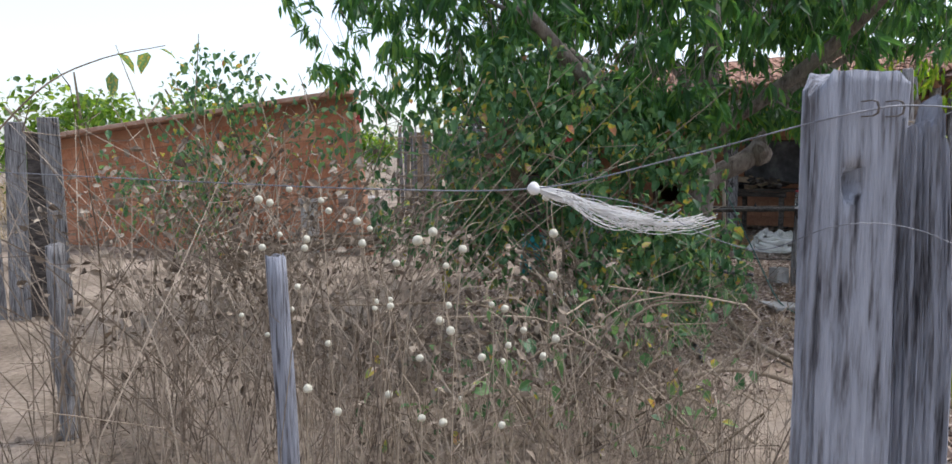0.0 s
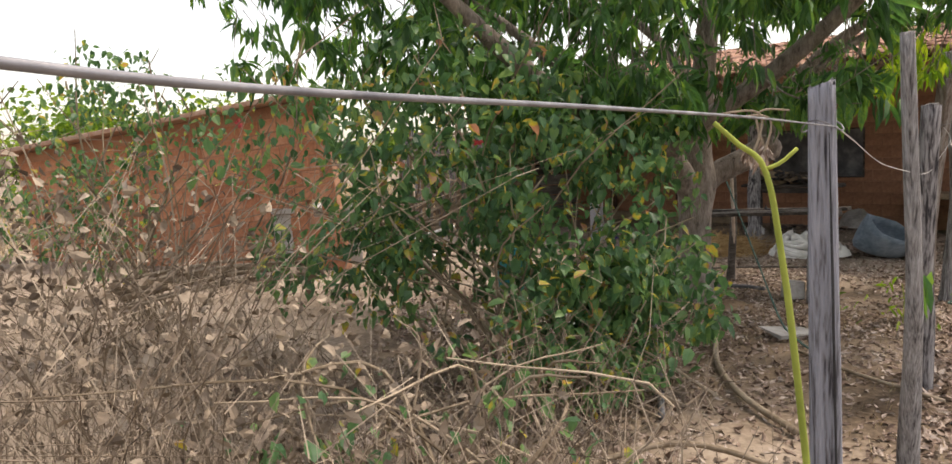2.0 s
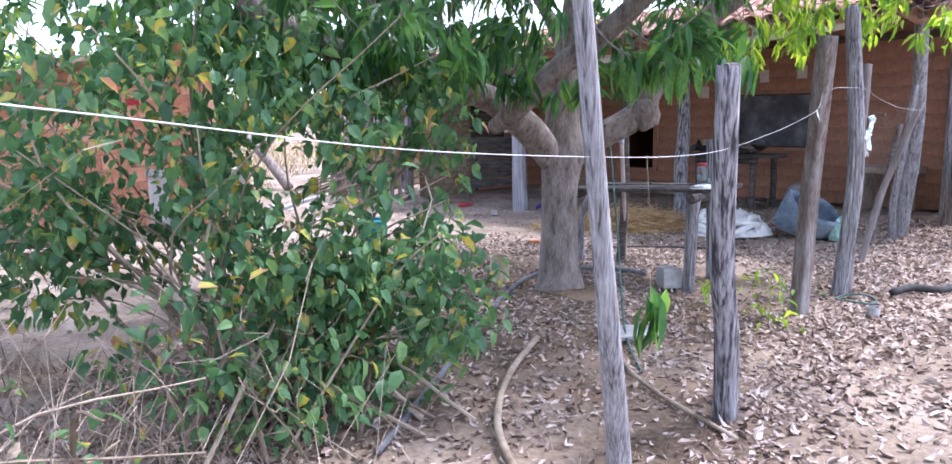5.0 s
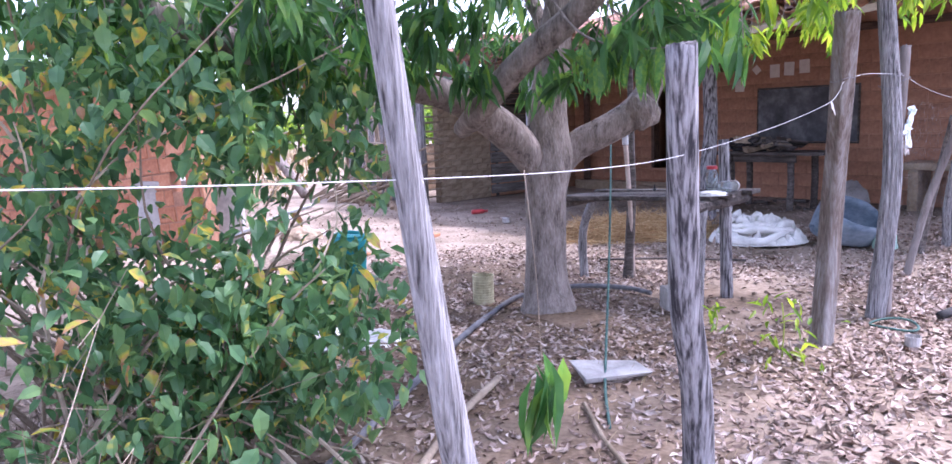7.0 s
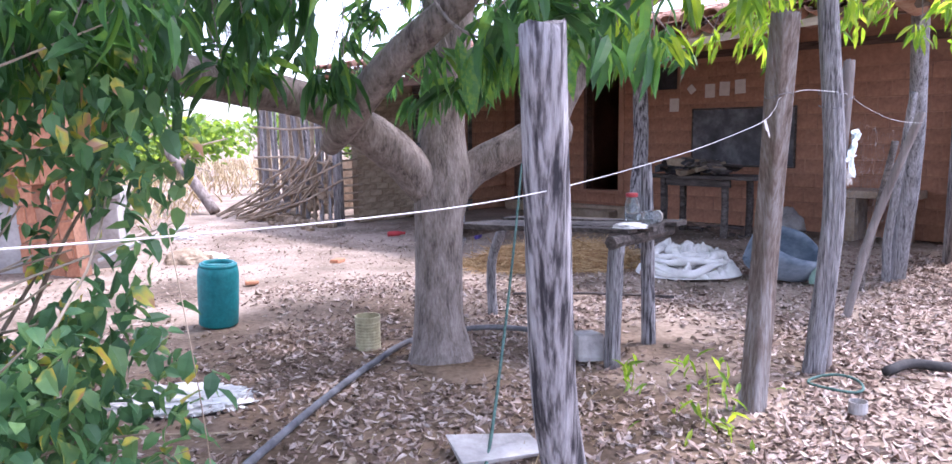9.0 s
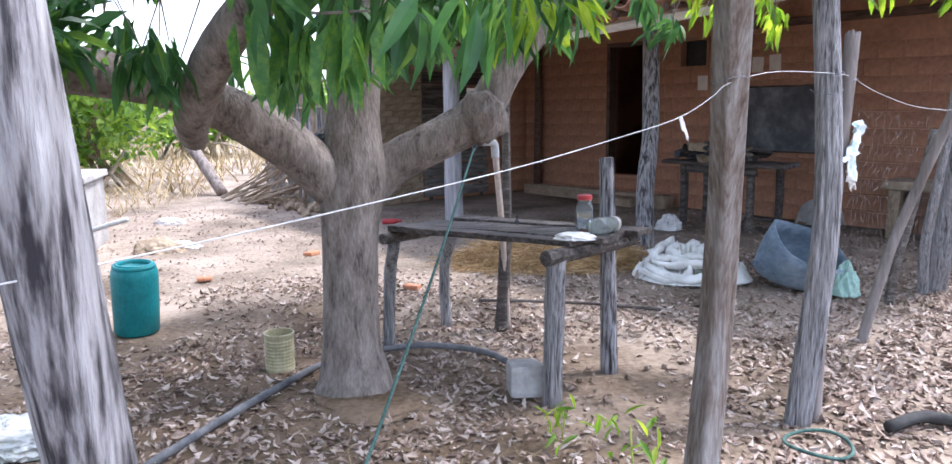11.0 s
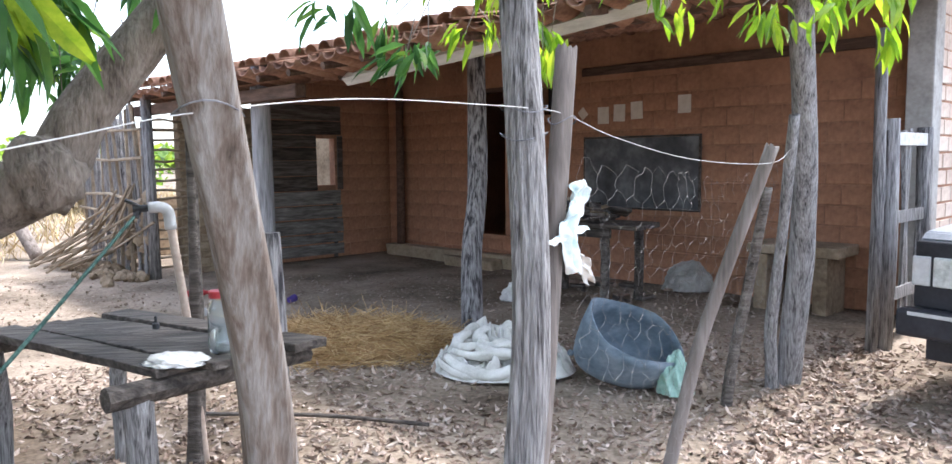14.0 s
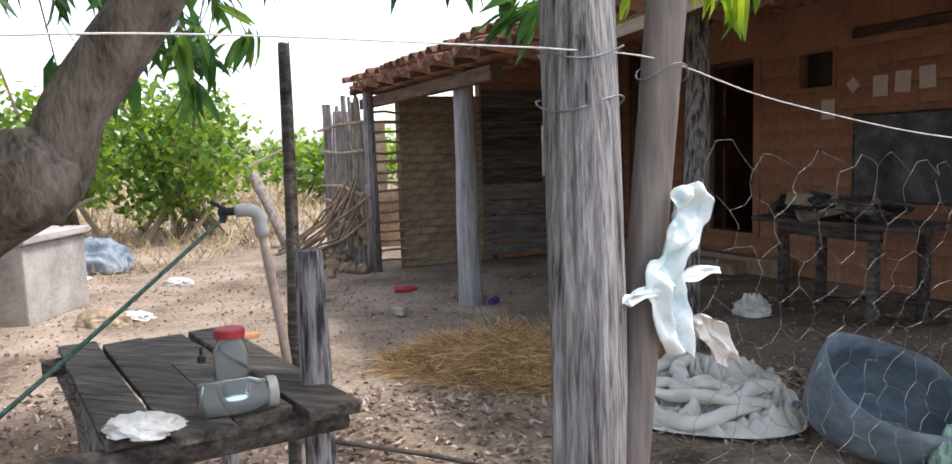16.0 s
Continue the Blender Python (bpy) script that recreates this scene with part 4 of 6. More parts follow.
def build_rag():
    """Frayed white fibre tied to the wire."""
    t = thing("frayed_rag", pose(-0.373, 0.145, 1.377) @ Matrix.Diagonal((2.1, 2.1, 2.1, 1)), "frayed white plastic fibre tied on the fence wire", "rag")
    bm = bmesh.new()
    bmesh.ops.create_icosphere(bm, subdivisions=2, radius=0.0058)
    for v in bm.verts:
        v.co *= 1 + 0.3 * noise.noise(v.co * 200)
    part("knot", bm, CLOTH, t, smooth=True)
    bm = bmesh.new()
    for k in range(46):
        s = random.uniform(0.55, 1.05)
        w = [random.gauss(0, 0.0022) for _ in range(8)]
        g = random.gauss(0, 1)
        pts = smooth_path([(0, 0, 0), (0.03 * s, -0.002 + w[0], -0.008 + w[1]), (0.055 * s, -0.008 + w[2] * 0.4, -0.014 + w[3] * 0.5), (0.085 * s, -0.014 + w[4], -0.025 + w[5] * 1.6 + 0.002 * g), (0.12 * s, -0.02 + w[6] * 1.4, -0.031 + w[7] * 1.6 + 0.002 * g), (0.15 * s, -0.022 + w[6] * 2, -0.026 + 0.003 * g + w[2])], 14)
        tube(bm, pts, 0.0003, 4)
    for k in range(5):
        w = [random.gauss(0, 0.0016) for _ in range(4)]
        p = smooth_path([(0, 0, 0), (0.03, w[0], -0.008 + w[1]), (0.058, -0.008, -0.018 + w[2]), (0.1, -0.016, -0.027 + w[3])], 10)
        tube(bm, p, [0.0018, 0.003, 0.002, 0.0014, 0.0012, 0.0018, 0.0024, 0.002, 0.0012, 0.0003], 6, 0.5, 9)
    tagged(part("tassel", bm, CLOTH, t), kind="stuff")


build_rag()


def build_chicken_wire():
    """Loose hexagonal netting from the pole to the corner post."""
    a, b = np.array([4.84, 7.06]), np.array([6.40, 9.25])
    cell, verts, faces = 0.125, [], []

    def put(s, z):
        sag = 0.10 * math.sin(math.pi * s) * (0.3 + z)
        s += 0.012 * noise.noise(Vector((s * 19, z * 7, 31)))
        z += 0.03 * noise.noise(Vector((s * 17, z * 8, 41)))
        f = noise.noise(Vector((s * 6, z * 2.5, 1))) * 0.05 + noise.noise(Vector((s * 2, z, 5))) * 0.1
        p = a + (b - a) * s
        n = np.array([0.8, -0.6])
        top = 1.52 - 0.1 * math.sin(math.pi * s)
        q = p + n * f
        return Vector((q[0], q[1], z / 1.5 * top + 0.03 * noise.noise(Vector((s * 5, z * 3, 9)))))

    L = float(np.linalg.norm(b - a))
    lines = []
    nx, nz = int(L / cell), int(1.5 / (cell * 0.72))
    for j in range(nz):
        for i in range(nx):
            x = (i + 0.5 * (j % 2)) * cell
            z = j * cell * 0.72 + 0.03
            if x + cell > L or noise.noise(Vector((x * 2, z * 2, 20))) > 0.52:
                continue
            h = cell * 0.72
            lines += [((x, z), (x, z + h * 0.6)), ((x, z + h * 0.6), (x + cell / 2, z + h)), ((x + cell / 2, z + h), (x + cell, z + h * 0.6))]
    bm = bmesh.new()
    for (x0, z0), (x1, z1) in lines:
        p0, p1 = put(x0 / L, z0), put(x1 / L, z1)
        tube(bm, [p0, (p0 + p1) / 2 + Vector([random.gauss(0, 0.008) for _ in range(3)]), p1], 0.0005, 3, cap=False)
    single("chicken_wire", bm, NET, IDENT, "sagging rusty hexagonal chicken wire netting", "netting")


build_chicken_wire()


def cloth_strip(name, pts, width, mat, label, n=16, crumple=0.03):
    """A crumpled hanging rag: a sheet along a path, folded with noise, with thickness."""
    path = smooth_path(pts, n)
    bm = bmesh.new()
    rows = []
    for i, p in enumerate(path):
        w = width * (0.55 + 0.6 * abs(noise.noise(Vector((i * 0.45, 3, 1))))) * (1 if 0 < i < n - 1 else 0.5)
        row = []
        for k in range(8):
            s = k / 7 - 0.5
            q = Vector(p[:3]) + Vector((0.75, 0.65, 0)) * (s * w * 0.9) + Vector((0.6, -0.7, 0)) * crumple * noise.noise(Vector((k * 0.9, i * 0.5, 2)))
            q.z += 0.03 * noise.noise(Vector((k * 0.6, i * 0.7, 8)))
            row.append(bm.verts.new(q))
        rows.append(row)
    for r0, r1 in zip(rows, rows[1:]):
        for k in range(7):
            bm.faces.new((r0[k], r0[k + 1], r1[k + 1], r1[k]))
    ob = single(name, bm, mat, IDENT, label, "rag", smooth=True)
    md = ob.modifiers.new("thick", 'SOLIDIFY')
    md.thickness = 0.004
    md = ob.modifiers.new("sub", 'SUBSURF')
    md.levels = md.render_levels = 1
    return ob


cloth_strip("hanging_rag", [(4.86, 6.97, 1.42), (4.85, 6.96, 1.34), (4.82, 6.94, 1.26), (4.84, 6.97, 1.14)], 0.12, AQUARAG, "torn white and aqua rag caught on the netting", 18, 0.07)
cloth_strip("hanging_rag", [(4.89, 7.06, 1.27), (4.83, 6.96, 1.26), (4.76, 6.88, 1.235)], 0.11, AQUARAG, "torn aqua rag end on the pole", 10, 0.06)
cloth_strip("hanging_rag", [(4.86, 7.04, 1.19), (4.89, 7.09, 1.14), (4.92, 7.14, 1.08)], 0.1, CLOTH, "torn white rag end on the netting", 10, 0.05)
cloth_strip("cord_tag", [(3.808, 5.51, 1.467), (3.82, 5.515, 1.44), (3.835, 5.52, 1.405)], 0.02, CLOTH, "small white rag tied on the cord", 8, 0.005)
bm = bmesh.new()
tube(bm, [(1.168, 1.516, 0.3), (1.142, 1.496, 0.8), (1.12, 1.475, 1.2), (1.104, 1.464, 1.5)], [0.002, 0.003, 0.003, 0.001], 6, 0.5, 20)
single("post_crack", bm, BLACK, IDENT, "long black crack down the grey post", "crack", kind="structure")

# ---- mango tree ----
def limb(points, n=22, segs=14, rough=0.12):
    p = smooth_path(points, n)
    bm = bmesh.new()
    tube(bm, p[:, :3], p[:, 3], segs, rough, 7)
    return bm


tree = thing("mango_tree", Matrix.Translation((-0.03, -0.11, 0)), "mango tree with a forked trunk and hanging dark leaves", "tree")
part("trunk", limb([(2.42, 7.25, -0.1, 0.27), (2.42, 7.25, 0.05, 0.2), (2.41, 7.25, 0.3, 0.158), (2.42, 7.26, 0.8, 0.15), (2.44, 7.28, 1.12, 0.175), (2.45, 7.32, 1.5, 0.14), (2.53, 7.38, 2.1, 0.115), (2.62, 7.5, 2.9, 0.09), (2.6, 7.7, 3.8, 0.03)], 40, 20, 0.1), BARK, tree, smooth=True)
BRANCHING = [
    [(2.42, 7.30, 0.98, 0.1), (2.2, 7.09, 1.3, 0.12), (1.87, 6.71, 1.57, 0.105), (1.52, 6.19, 1.68, 0.095), (1.27, 5.63, 1.73, 0.085), (0.75, 4.94, 1.96, 0.065), (0.1, 4.4, 2.5, 0.04)],
    [(1.88, 6.68, 1.38, 0.06), (2.03, 6.38, 1.5, 0.08), (2.29, 6.12, 1.76, 0.075), (2.69, 5.88, 2.07, 0.068), (3.15, 5.37, 2.59, 0.05), (3.4, 4.9, 3.1, 0.025)],
    [(2.45, 7.36, 1.0, 0.1), (2.64, 7.4, 1.21, 0.115), (2.92, 7.36, 1.35, 0.11), (3.09, 7.41, 1.45, 0.11), (3.2, 7.43, 1.63, 0.09), (3.37, 7.51, 1.87, 0.085), (3.74, 7.6, 2.33, 0.065), (4.5, 7.5, 2.85, 0.03)],
    [(1.4, 5.85, 1.71, 0.05), (1.0, 5.7, 2.1, 0.05), (0.4, 5.9, 2.6, 0.03), (-0.3, 6.0, 3.0, 0.015)],
    [(2.5, 7.36, 1.9, 0.06), (2.2, 7.9, 2.6, 0.05), (1.6, 8.4, 3.2, 0.02)],
    [(3.55, 7.56, 2.1, 0.05), (4.4, 7.6, 2.6, 0.035), (5.6, 7.9, 2.75, 0.015)],
]
for l in BRANCHING:
    part("limb", limb(l), BARK, tree, smooth=True)
bm = bmesh.new()
bmesh.ops.create_icosphere(bm, subdivisions=3, radius=0.13, matrix=Matrix.Translation((3.12, 7.34, 1.45)))
for v in bm.verts:
    c = v.co - Vector((3.12, 7.34, 1.45))
    v.co += c * (0.35 * noise.noise(c * 22) - 0.25 * max(0, -c.y * 8 - 0.3))
part("knot", bm, BARK, tree, "rough bark knot of a cut branch", smooth=True)
bm = bmesh.new()
tube(bm, smooth_path([(2.08, 6.34, 1.57), (2.1, 6.26, 1.58), (2.11, 6.22, 1.58)], 6), [0.06, 0.055, 0.05, 0.048, 0.045, 0.03], 10, 0.2)
part("knot", bm, BARK, tree, smooth=True)

crown_parts = []


def crown_of(name, centres, leaves, length, mat, parent, hang=0.75, spread=0.55, shape=MANGO_LEAF, twigs=True):
    dirs = rng.normal(0, 0.5, (len(centres), 3))
    dirs[:, 2] -= 0.3
    pos, d, size = sprigs(centres, dirs, leaves, length, spread, hang)
    me = scatter_mesh(name, shape, LEAF_F, pos, frames_along(d, rng.uniform(-0.9, 0.9, len(d))), size, mat)
    ob = new(name, me)
    ob.parent = parent
    if twigs:
        up = centres + rng.normal(0, 0.12, centres.shape) + np.array([0, 0, 0.28])
        dd = centres - up
        ln = np.linalg.norm(dd, axis=1)
        me = scatter_mesh("twig_tangle", STICK, STICK_F, up, frames_along(dd, rng.uniform(0, 6, len(dd))), np.stack([np.full(len(dd), 0.004), ln, np.full(len(dd), 0.004)], 1), BARK)
        ob2 = new("twig_tangle", me)
        ob2.parent = parent
        tagged(ob2, kind="stuff")
    return tagged(ob, kind="stuff")


crown = np.vstack([
    in_blob(620, (1.2, 5.6, 2.95), (2.3, 1.9, 1.35), 1.72),
    in_blob(330, (-0.3, 6.9, 3.0), (1.8, 1.8, 1.3), 1.9),
    in_blob(420, (2.7, 7.2, 3.5), (2.5, 1.9, 1.3), 2.28),
    in_blob(240, (3.6, 5.6, 3.1), (1.5, 1.3, 0.9), 2.18),
    # next blob: extra leaves out of view, added to shade the ground
    in_blob(190, (3.7, 9.0, 3.6), (1.4, 1.2, 0.75), 2.75),
    in_blob(110, (4.6, 7.6, 3.0), (1.5, 0.8, 0.6), 2.4),
])
crown = crown[~((crown[:, 2] < 2.3) & (crown[:, 0] > 1.7) & (crown[:, 0] < 3.0) & (crown[:, 1] > 4.2) & (crown[:, 1] < 7.0))]
crown_of("crown", crown, 11, 0.2, MANGO, tree)
# sprigs that hang low: (middle, number, spread)
LOW = [((3.15, 6.75, 1.88), 5, 0.1), ((3.42, 6.5, 1.98), 5, 0.12), ((1.35, 5.2, 1.85), 12, 0.25), ((2.5, 6.75, 1.66), 4, 0.1), ((2.95, 5.4, 1.95), 8, 0.18), ((0.9, 5.4, 1.85), 16, 0.35), ((3.05, 5.3, 1.86), 7, 0.14),
       ((3.2, 6.9, 2.05), 8, 0.2), ((1.9, 7.6, 1.9), 9, 0.22), ((2.9, 6.2, 1.85), 7, 0.14), ((4.05, 8.4, 2.15), 6, 0.16), ((1.8, 6.14, 1.84), 6, 0.14), ((2.05, 6.15, 1.78), 4, 0.1), ((2.62, 6.2, 1.74), 4, 0.1), ((2.92, 5.87, 1.88), 4, 0.1), ((3.25, 5.7, 1.9), 4, 0.1), ((0.6, 4.9, 1.9), 14, 0.25), ((1.4, 5.0, 1.92), 14, 0.22), ((1.95, 5.3, 1.95), 10, 0.15), ((1.2, 5.3, 1.75), 12, 0.2), ((1.55, 6.07, 1.85), 6, 0.16), ((2.5, 8.6, 1.95), 7, 0.2), ((2.1, 9.1, 2.2), 16, 0.28), ((2.3, 9.0, 1.95), 7, 0.14)]
low = np.vstack([np.array(c) + rng.normal(0, s, (n, 3)) * np.array([1, 1, 0.5]) for c, n, s in LOW])
crown_of("crown", low, 9, 0.21, MANGO, tree)
# sprigs coloured as lit from behind, by the brighter leaf colour
BACKLIT = [((4.75, 8.9, 2.16), 9, 0.22), ((5.6, 8.3, 2.28), 12, 0.24), ((6.15, 8.15, 2.22), 12, 0.22), ((5.2, 7.6, 2.4), 8, 0.25), ((4.1, 6.5, 2.2), 8, 0.2), ((3.75, 5.9, 1.98), 7, 0.16), ((4.4, 7.9, 2.3), 8, 0.25)]
backlit = np.vstack([np.array(c) + rng.normal(0, s, (n, 3)) * np.array([1, 1, 0.5]) for c, n, s in BACKLIT])
crown_of("crown", backlit, 9, 0.17, MANGO_LIGHT, tree)

def bmesh_leaf(shape):
    b = bmesh.new()
    vs = [b.verts.new(v) for v in shape]
    for f in LEAF_F:
        b.faces.new([vs[i] for i in f])
    return b


# single large leaves in front of the trunk
bm = bmesh.new()
vs = [bm.verts.new(v) for v in MANGO_LEAF]
for f in LEAF_F:
    bm.faces.new([vs[i] for i in f])
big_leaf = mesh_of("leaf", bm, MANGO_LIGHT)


def hang_big_leaves():
    for base, tip in [((3.45, 6.68, 1.95), (3.64, 6.98, 1.58)), ((3.36, 6.8, 1.96), (3.4, 7.0, 1.68)), ((3.33, 6.82, 1.95), (3.36, 6.98, 1.61)), ((3.2, 6.9, 1.92), (3.22, 7.0, 1.5)), ((3.09, 6.95, 1.91), (3.1, 7.0, 1.57)), ((3.03, 6.95, 1.93), (2.88, 6.98, 1.62)), ((3.3, 6.75, 1.97), (3.1, 6.7, 1.72)), ((3.42, 6.7, 1.98), (3.55, 6.75, 1.7))]:
        d = Vector(tip) - Vector(base)
        face = Vector((random.uniform(-0.3, 0.3), -1, 0.2))
        side = d.cross(face).normalized()
        n = side.cross(d).normalized()
        m = Matrix((side, d.normalized(), n)).transposed().to_4x4()
        m.translation = base
        ob = new("leaf", big_leaf)
        ob.parent = tree
        s = d.length * 0.62
        ob.matrix_basis = m @ Matrix.Diagonal((s, s, s * 0.5, 1))


hang_big_leaves()
bm = bmesh.new()
tube(bm, smooth_path([(2.9, 7.1, 2.15), (3.1, 6.95, 2.0), (3.3, 6.8, 1.97), (3.46, 6.68, 1.96)], 12), np.linspace(0.01, 0.004, 12), 6)
part("twig", bm, BARK, tree)
dark_leaf = mesh_of("leaf", bmesh_leaf(MANGO_LEAF), MANGO)
for k in range(26):
    f = k / 25
    x, y, z = 3.0 - 0.38 * f + random.gauss(0, 0.03), 5.3 + 0.24 * f + random.gauss(0, 0.03), 1.74 + random.gauss(0, 0.035)
    s = random.uniform(0.15, 0.23)
    ob = new("leaf", dark_leaf)
    ob.parent = tree
    ob.matrix_basis = pose(x, y, z, random.uniform(-88, -60), 0, random.uniform(0, 360)) @ Matrix.Diagonal((s * 1.15, s, s, 1))
bm = bmesh.new()
tube(bm, smooth_path([(2.45, 5.9, 2.1), (2.6, 5.6, 1.86), (2.8, 5.42, 1.76), (3.02, 5.28, 1.74)], 14), np.linspace(0.009, 0.003, 14), 6)
part("twig", bm, BARK, tree)


# ---- shrub by the fence ----
def build_shrub(name, blobs, stems, n_leaf, size, mat, label, centre, shape=BROAD_LEAF, thin=-0.12):
    t = thing(name, IDENT, label, "shrub")
    bm = bmesh.new()
    for k in range(stems):
        c, r, low = random.choice(blobs)[:3]
        e = Vector(c) + Vector([random.uniform(-1, 1) * q for q in r])
        b = Vector((centre[0] + random.gauss(0, 0.35), centre[1] + random.gauss(0, 0.35), 0))
        mid = (b + e) / 2 + Vector((random.gauss(0, 0.2), random.gauss(0, 0.2), 0.25))
        tube(bm, smooth_path([b, mid, e], 9), np.linspace(random.uniform(0.006, 0.016), 0.003, 9), 5, cap=False)
    tagged(part("stem_tangle", bm, TWIG, t), kind="stuff")
    tot = sum(b[3] for b in blobs)
    pts = np.vstack([in_blob(int(n_leaf * w / tot), c, r, low, 0.2) for c, r, low, w in blobs])
    gap = np.array([noise.noise(Vector(p) * 2.1) + 0.4 * noise.noise(Vector(p) * 5.0) for p in pts])
    pts = pts[gap > thin]
    d = rng.normal(0, 0.7, (len(pts), 3))
    d[:, 2] -= 0.75
    me = scatter_mesh("foliage", shape, LEAF_F, pts, frames_along(d, rng.uniform(-0.8, 0.8, len(pts))), size * rng.uniform(0.5, 1.2, len(pts)), mat)
    ob = new("foliage", me)
    ob.parent = t
    tagged(ob, kind="stuff")
    return t


build_shrub("flowering_shrub", [((0.75, 4.1, 0.5), (0.85, 0.6, 0.5), 0.04, 1.6), ((0.75, 4.55, 1.0), (0.85, 0.75, 1.05), 0.05, 3), ((0.2, 4.5, 1.5), (0.9, 0.8, 0.85), 0.4, 2.8), ((-0.35, 4.3, 0.95), (0.75, 0.5, 0.45), 0.3, 1.5), ((1.35, 4.5, 0.62), (0.55, 0.5, 0.6), 0.04, 1.6), ((1.3, 4.75, 1.35), (0.5, 0.5, 0.5), 0.7, 1.0), ((-0.8, 4.6, 1.5), (0.6, 0.7, 0.7), 0.3, 0.5)], 60, 11500, 0.088, SHRUB, "dense leafy shrub with yellowing leaves and dry stems", (0.7, 4.5))
build_shrub("flowering_shrub", [((-2.75, 5.7, 1.3), (0.75, 0.6, 0.85), 0.1, 1), ((-2.5, 5.6, 1.9), (0.6, 0.5, 0.6), 0.3, 0.5), ((-1.5, 5.6, 1.7), (0.6, 0.5, 0.6), 0.3, 0.22)], 40, 2900, 0.072, SHRUB, "green shrub before the brick wall", (-2.4, 5.6))
build_shrub("flowering_shrub", [((0.0, 2.5, 0.35), (1.0, 0.8, 0.5), 0.02, 1)], 25, 420, 0.08, SHRUB, "low straggling weeds among dry stalks", (0.1, 2.5))

# red blossoms in the shrub
for x, y, z in ((-1.39, 5.5, 2.06), (-1.1, 4.5, 1.72), (0.35, 3.9, 1.55)):
    pos = np.array([[x, y, z]] * 7)
    me = scatter_mesh("blossom", BROAD_LEAF, LEAF_F, pos, frames_along(rng.normal(0, 1, (7, 3)), rng.uniform(0, 3, 7)), np.full(7, 0.035), RED)
    tagged(new("blossom", me), "small red blossom on the shrub", "flower", "blossoms")


# ---- dry brush along the fence ----
def build_brush(name, n, region, height, mat, label, thick=0.0016, kind="stuff", bend=0.35):
    x0, x1, y0, y1 = region
    bm = bmesh.new()
    for _ in range(n):
        x, y = random.uniform(x0, x1), random.uniform(y0, y1)
        h = height * random.uniform(0.35, 1.1)
        p = [(x, y, 0)]
        dx, dy = random.gauss(0, bend), random.gauss(0, bend)
        for k in range(1, 4):
            f = k / 3
            p.append((x + dx * f * f * h + random.gauss(0, 0.03), y + dy * f * f * h + random.gauss(0, 0.03), h * f))
        r = thick * random.uniform(0.6, 1.6)
        tube(bm, p, [r, r * 0.9, r * 0.7, r * 0.4], 3, cap=False)
        for _k in range(3):
            q = p[random.choice((1, 2, 3))]
            tube(bm, [q, (q[0] + random.gauss(0, 0.1), q[1] + random.gauss(0, 0.1), q[2] + random.uniform(-0.05, 0.15))], [r * 0.6, r * 0.3], 3, cap=False)
    return single(name, bm, mat, IDENT, label, "dry brush", kind=kind)


build_brush("dry_brush", 380, (-1.2, 1.0, 1.0, 3.4), 0.9, STALK, "tangled brown dry stalks beside the fence", 0.0022)
build_brush("dry_brush", 150, (-2.2, -0.7, 1.2, 3.2), 1.5, STALK, "tall brown dry brush over the old planks", 0.0026, bend=0.5)
build_brush("dry_brush", 130, (-0.5, 0.75, 0.55, 1.5), 1.0, STALK, "thin dry weed stalks at the fence", 0.0012)
build_brush("dry_brush", 45, (0.2, 1.5, 2.6, 4.4), 0.8, STALK, "pale dry vine stems before the shrub", 0.0026, bend=0.5)


def build_drygrass(name, n, region, h, mat, label, width=0.006):
    x0, x1, y0, y1 = region
    pos = np.stack([rng.uniform(x0, x1, n), rng.uniform(y0, y1, n), np.zeros(n)], 1)
    d = rng.normal(0, 0.5, (n, 3))
    d[:, 2] = 0.8
    size = np.stack([np.full(n, width), h * rng.uniform(0.4, 1.2, n), np.full(n, h)], 1)
    me = scatter_mesh(name, BLADE, BLADE_F, pos, frames_along(d, rng.uniform(-3, 3, n)), size, mat)
    return tagged(new(name, me), label, "dry grass", kind="stuff")


build_drygrass("dry_grass", 5200, (-2.6, 1.1, 0.7, 5.2), 0.16, STALK, "matted brown dry grass under the shrubs")
build_drygrass("dry_grass", 500, (1.8, 4.4, 3.2, 6.6), 0.09, STRAW, "sparse dry grass tufts by the fence", 0.003)
build_drygrass("field_grass", 9000, (-28, -3, 16, 40), 0.55, STRAW, "sunlit straw-coloured dry field grass", 0.03)
build_drygrass("field_grass", 1600, (-9, -2.6, 12.8, 17), 0.3, STRAW, "straw-coloured grass at the yard edge", 0.012)

# brown dry vines over the old planks and before the brick wall
build_brush("dry_brush", 230, (-2.8, -0.5, 2.2, 4.6), 1.6, STALK, "tall tangled dry vines before the brick wall", 0.003, bend=0.6)
pts = np.vstack([in_blob(1500, (-1.5, 2.9, 0.9), (1.2, 1.0, 0.75), 0.03, 0.1), in_blob(900, (-0.3, 2.4, 0.5), (1.0, 0.9, 0.6), 0.03, 0.1)])
me = scatter_mesh("dry_foliage", BROAD_LEAF, LEAF_F, pts, frames_along(rng.normal(0, 1, (len(pts), 3)), rng.uniform(-2, 2, len(pts))), 0.05 * rng.uniform(0.4, 1.3, len(pts)), STALK, jitter=0.15)
tagged(new("dry_foliage", me), "withered brown leaves on dry brush", "dry brush", kind="stuff")

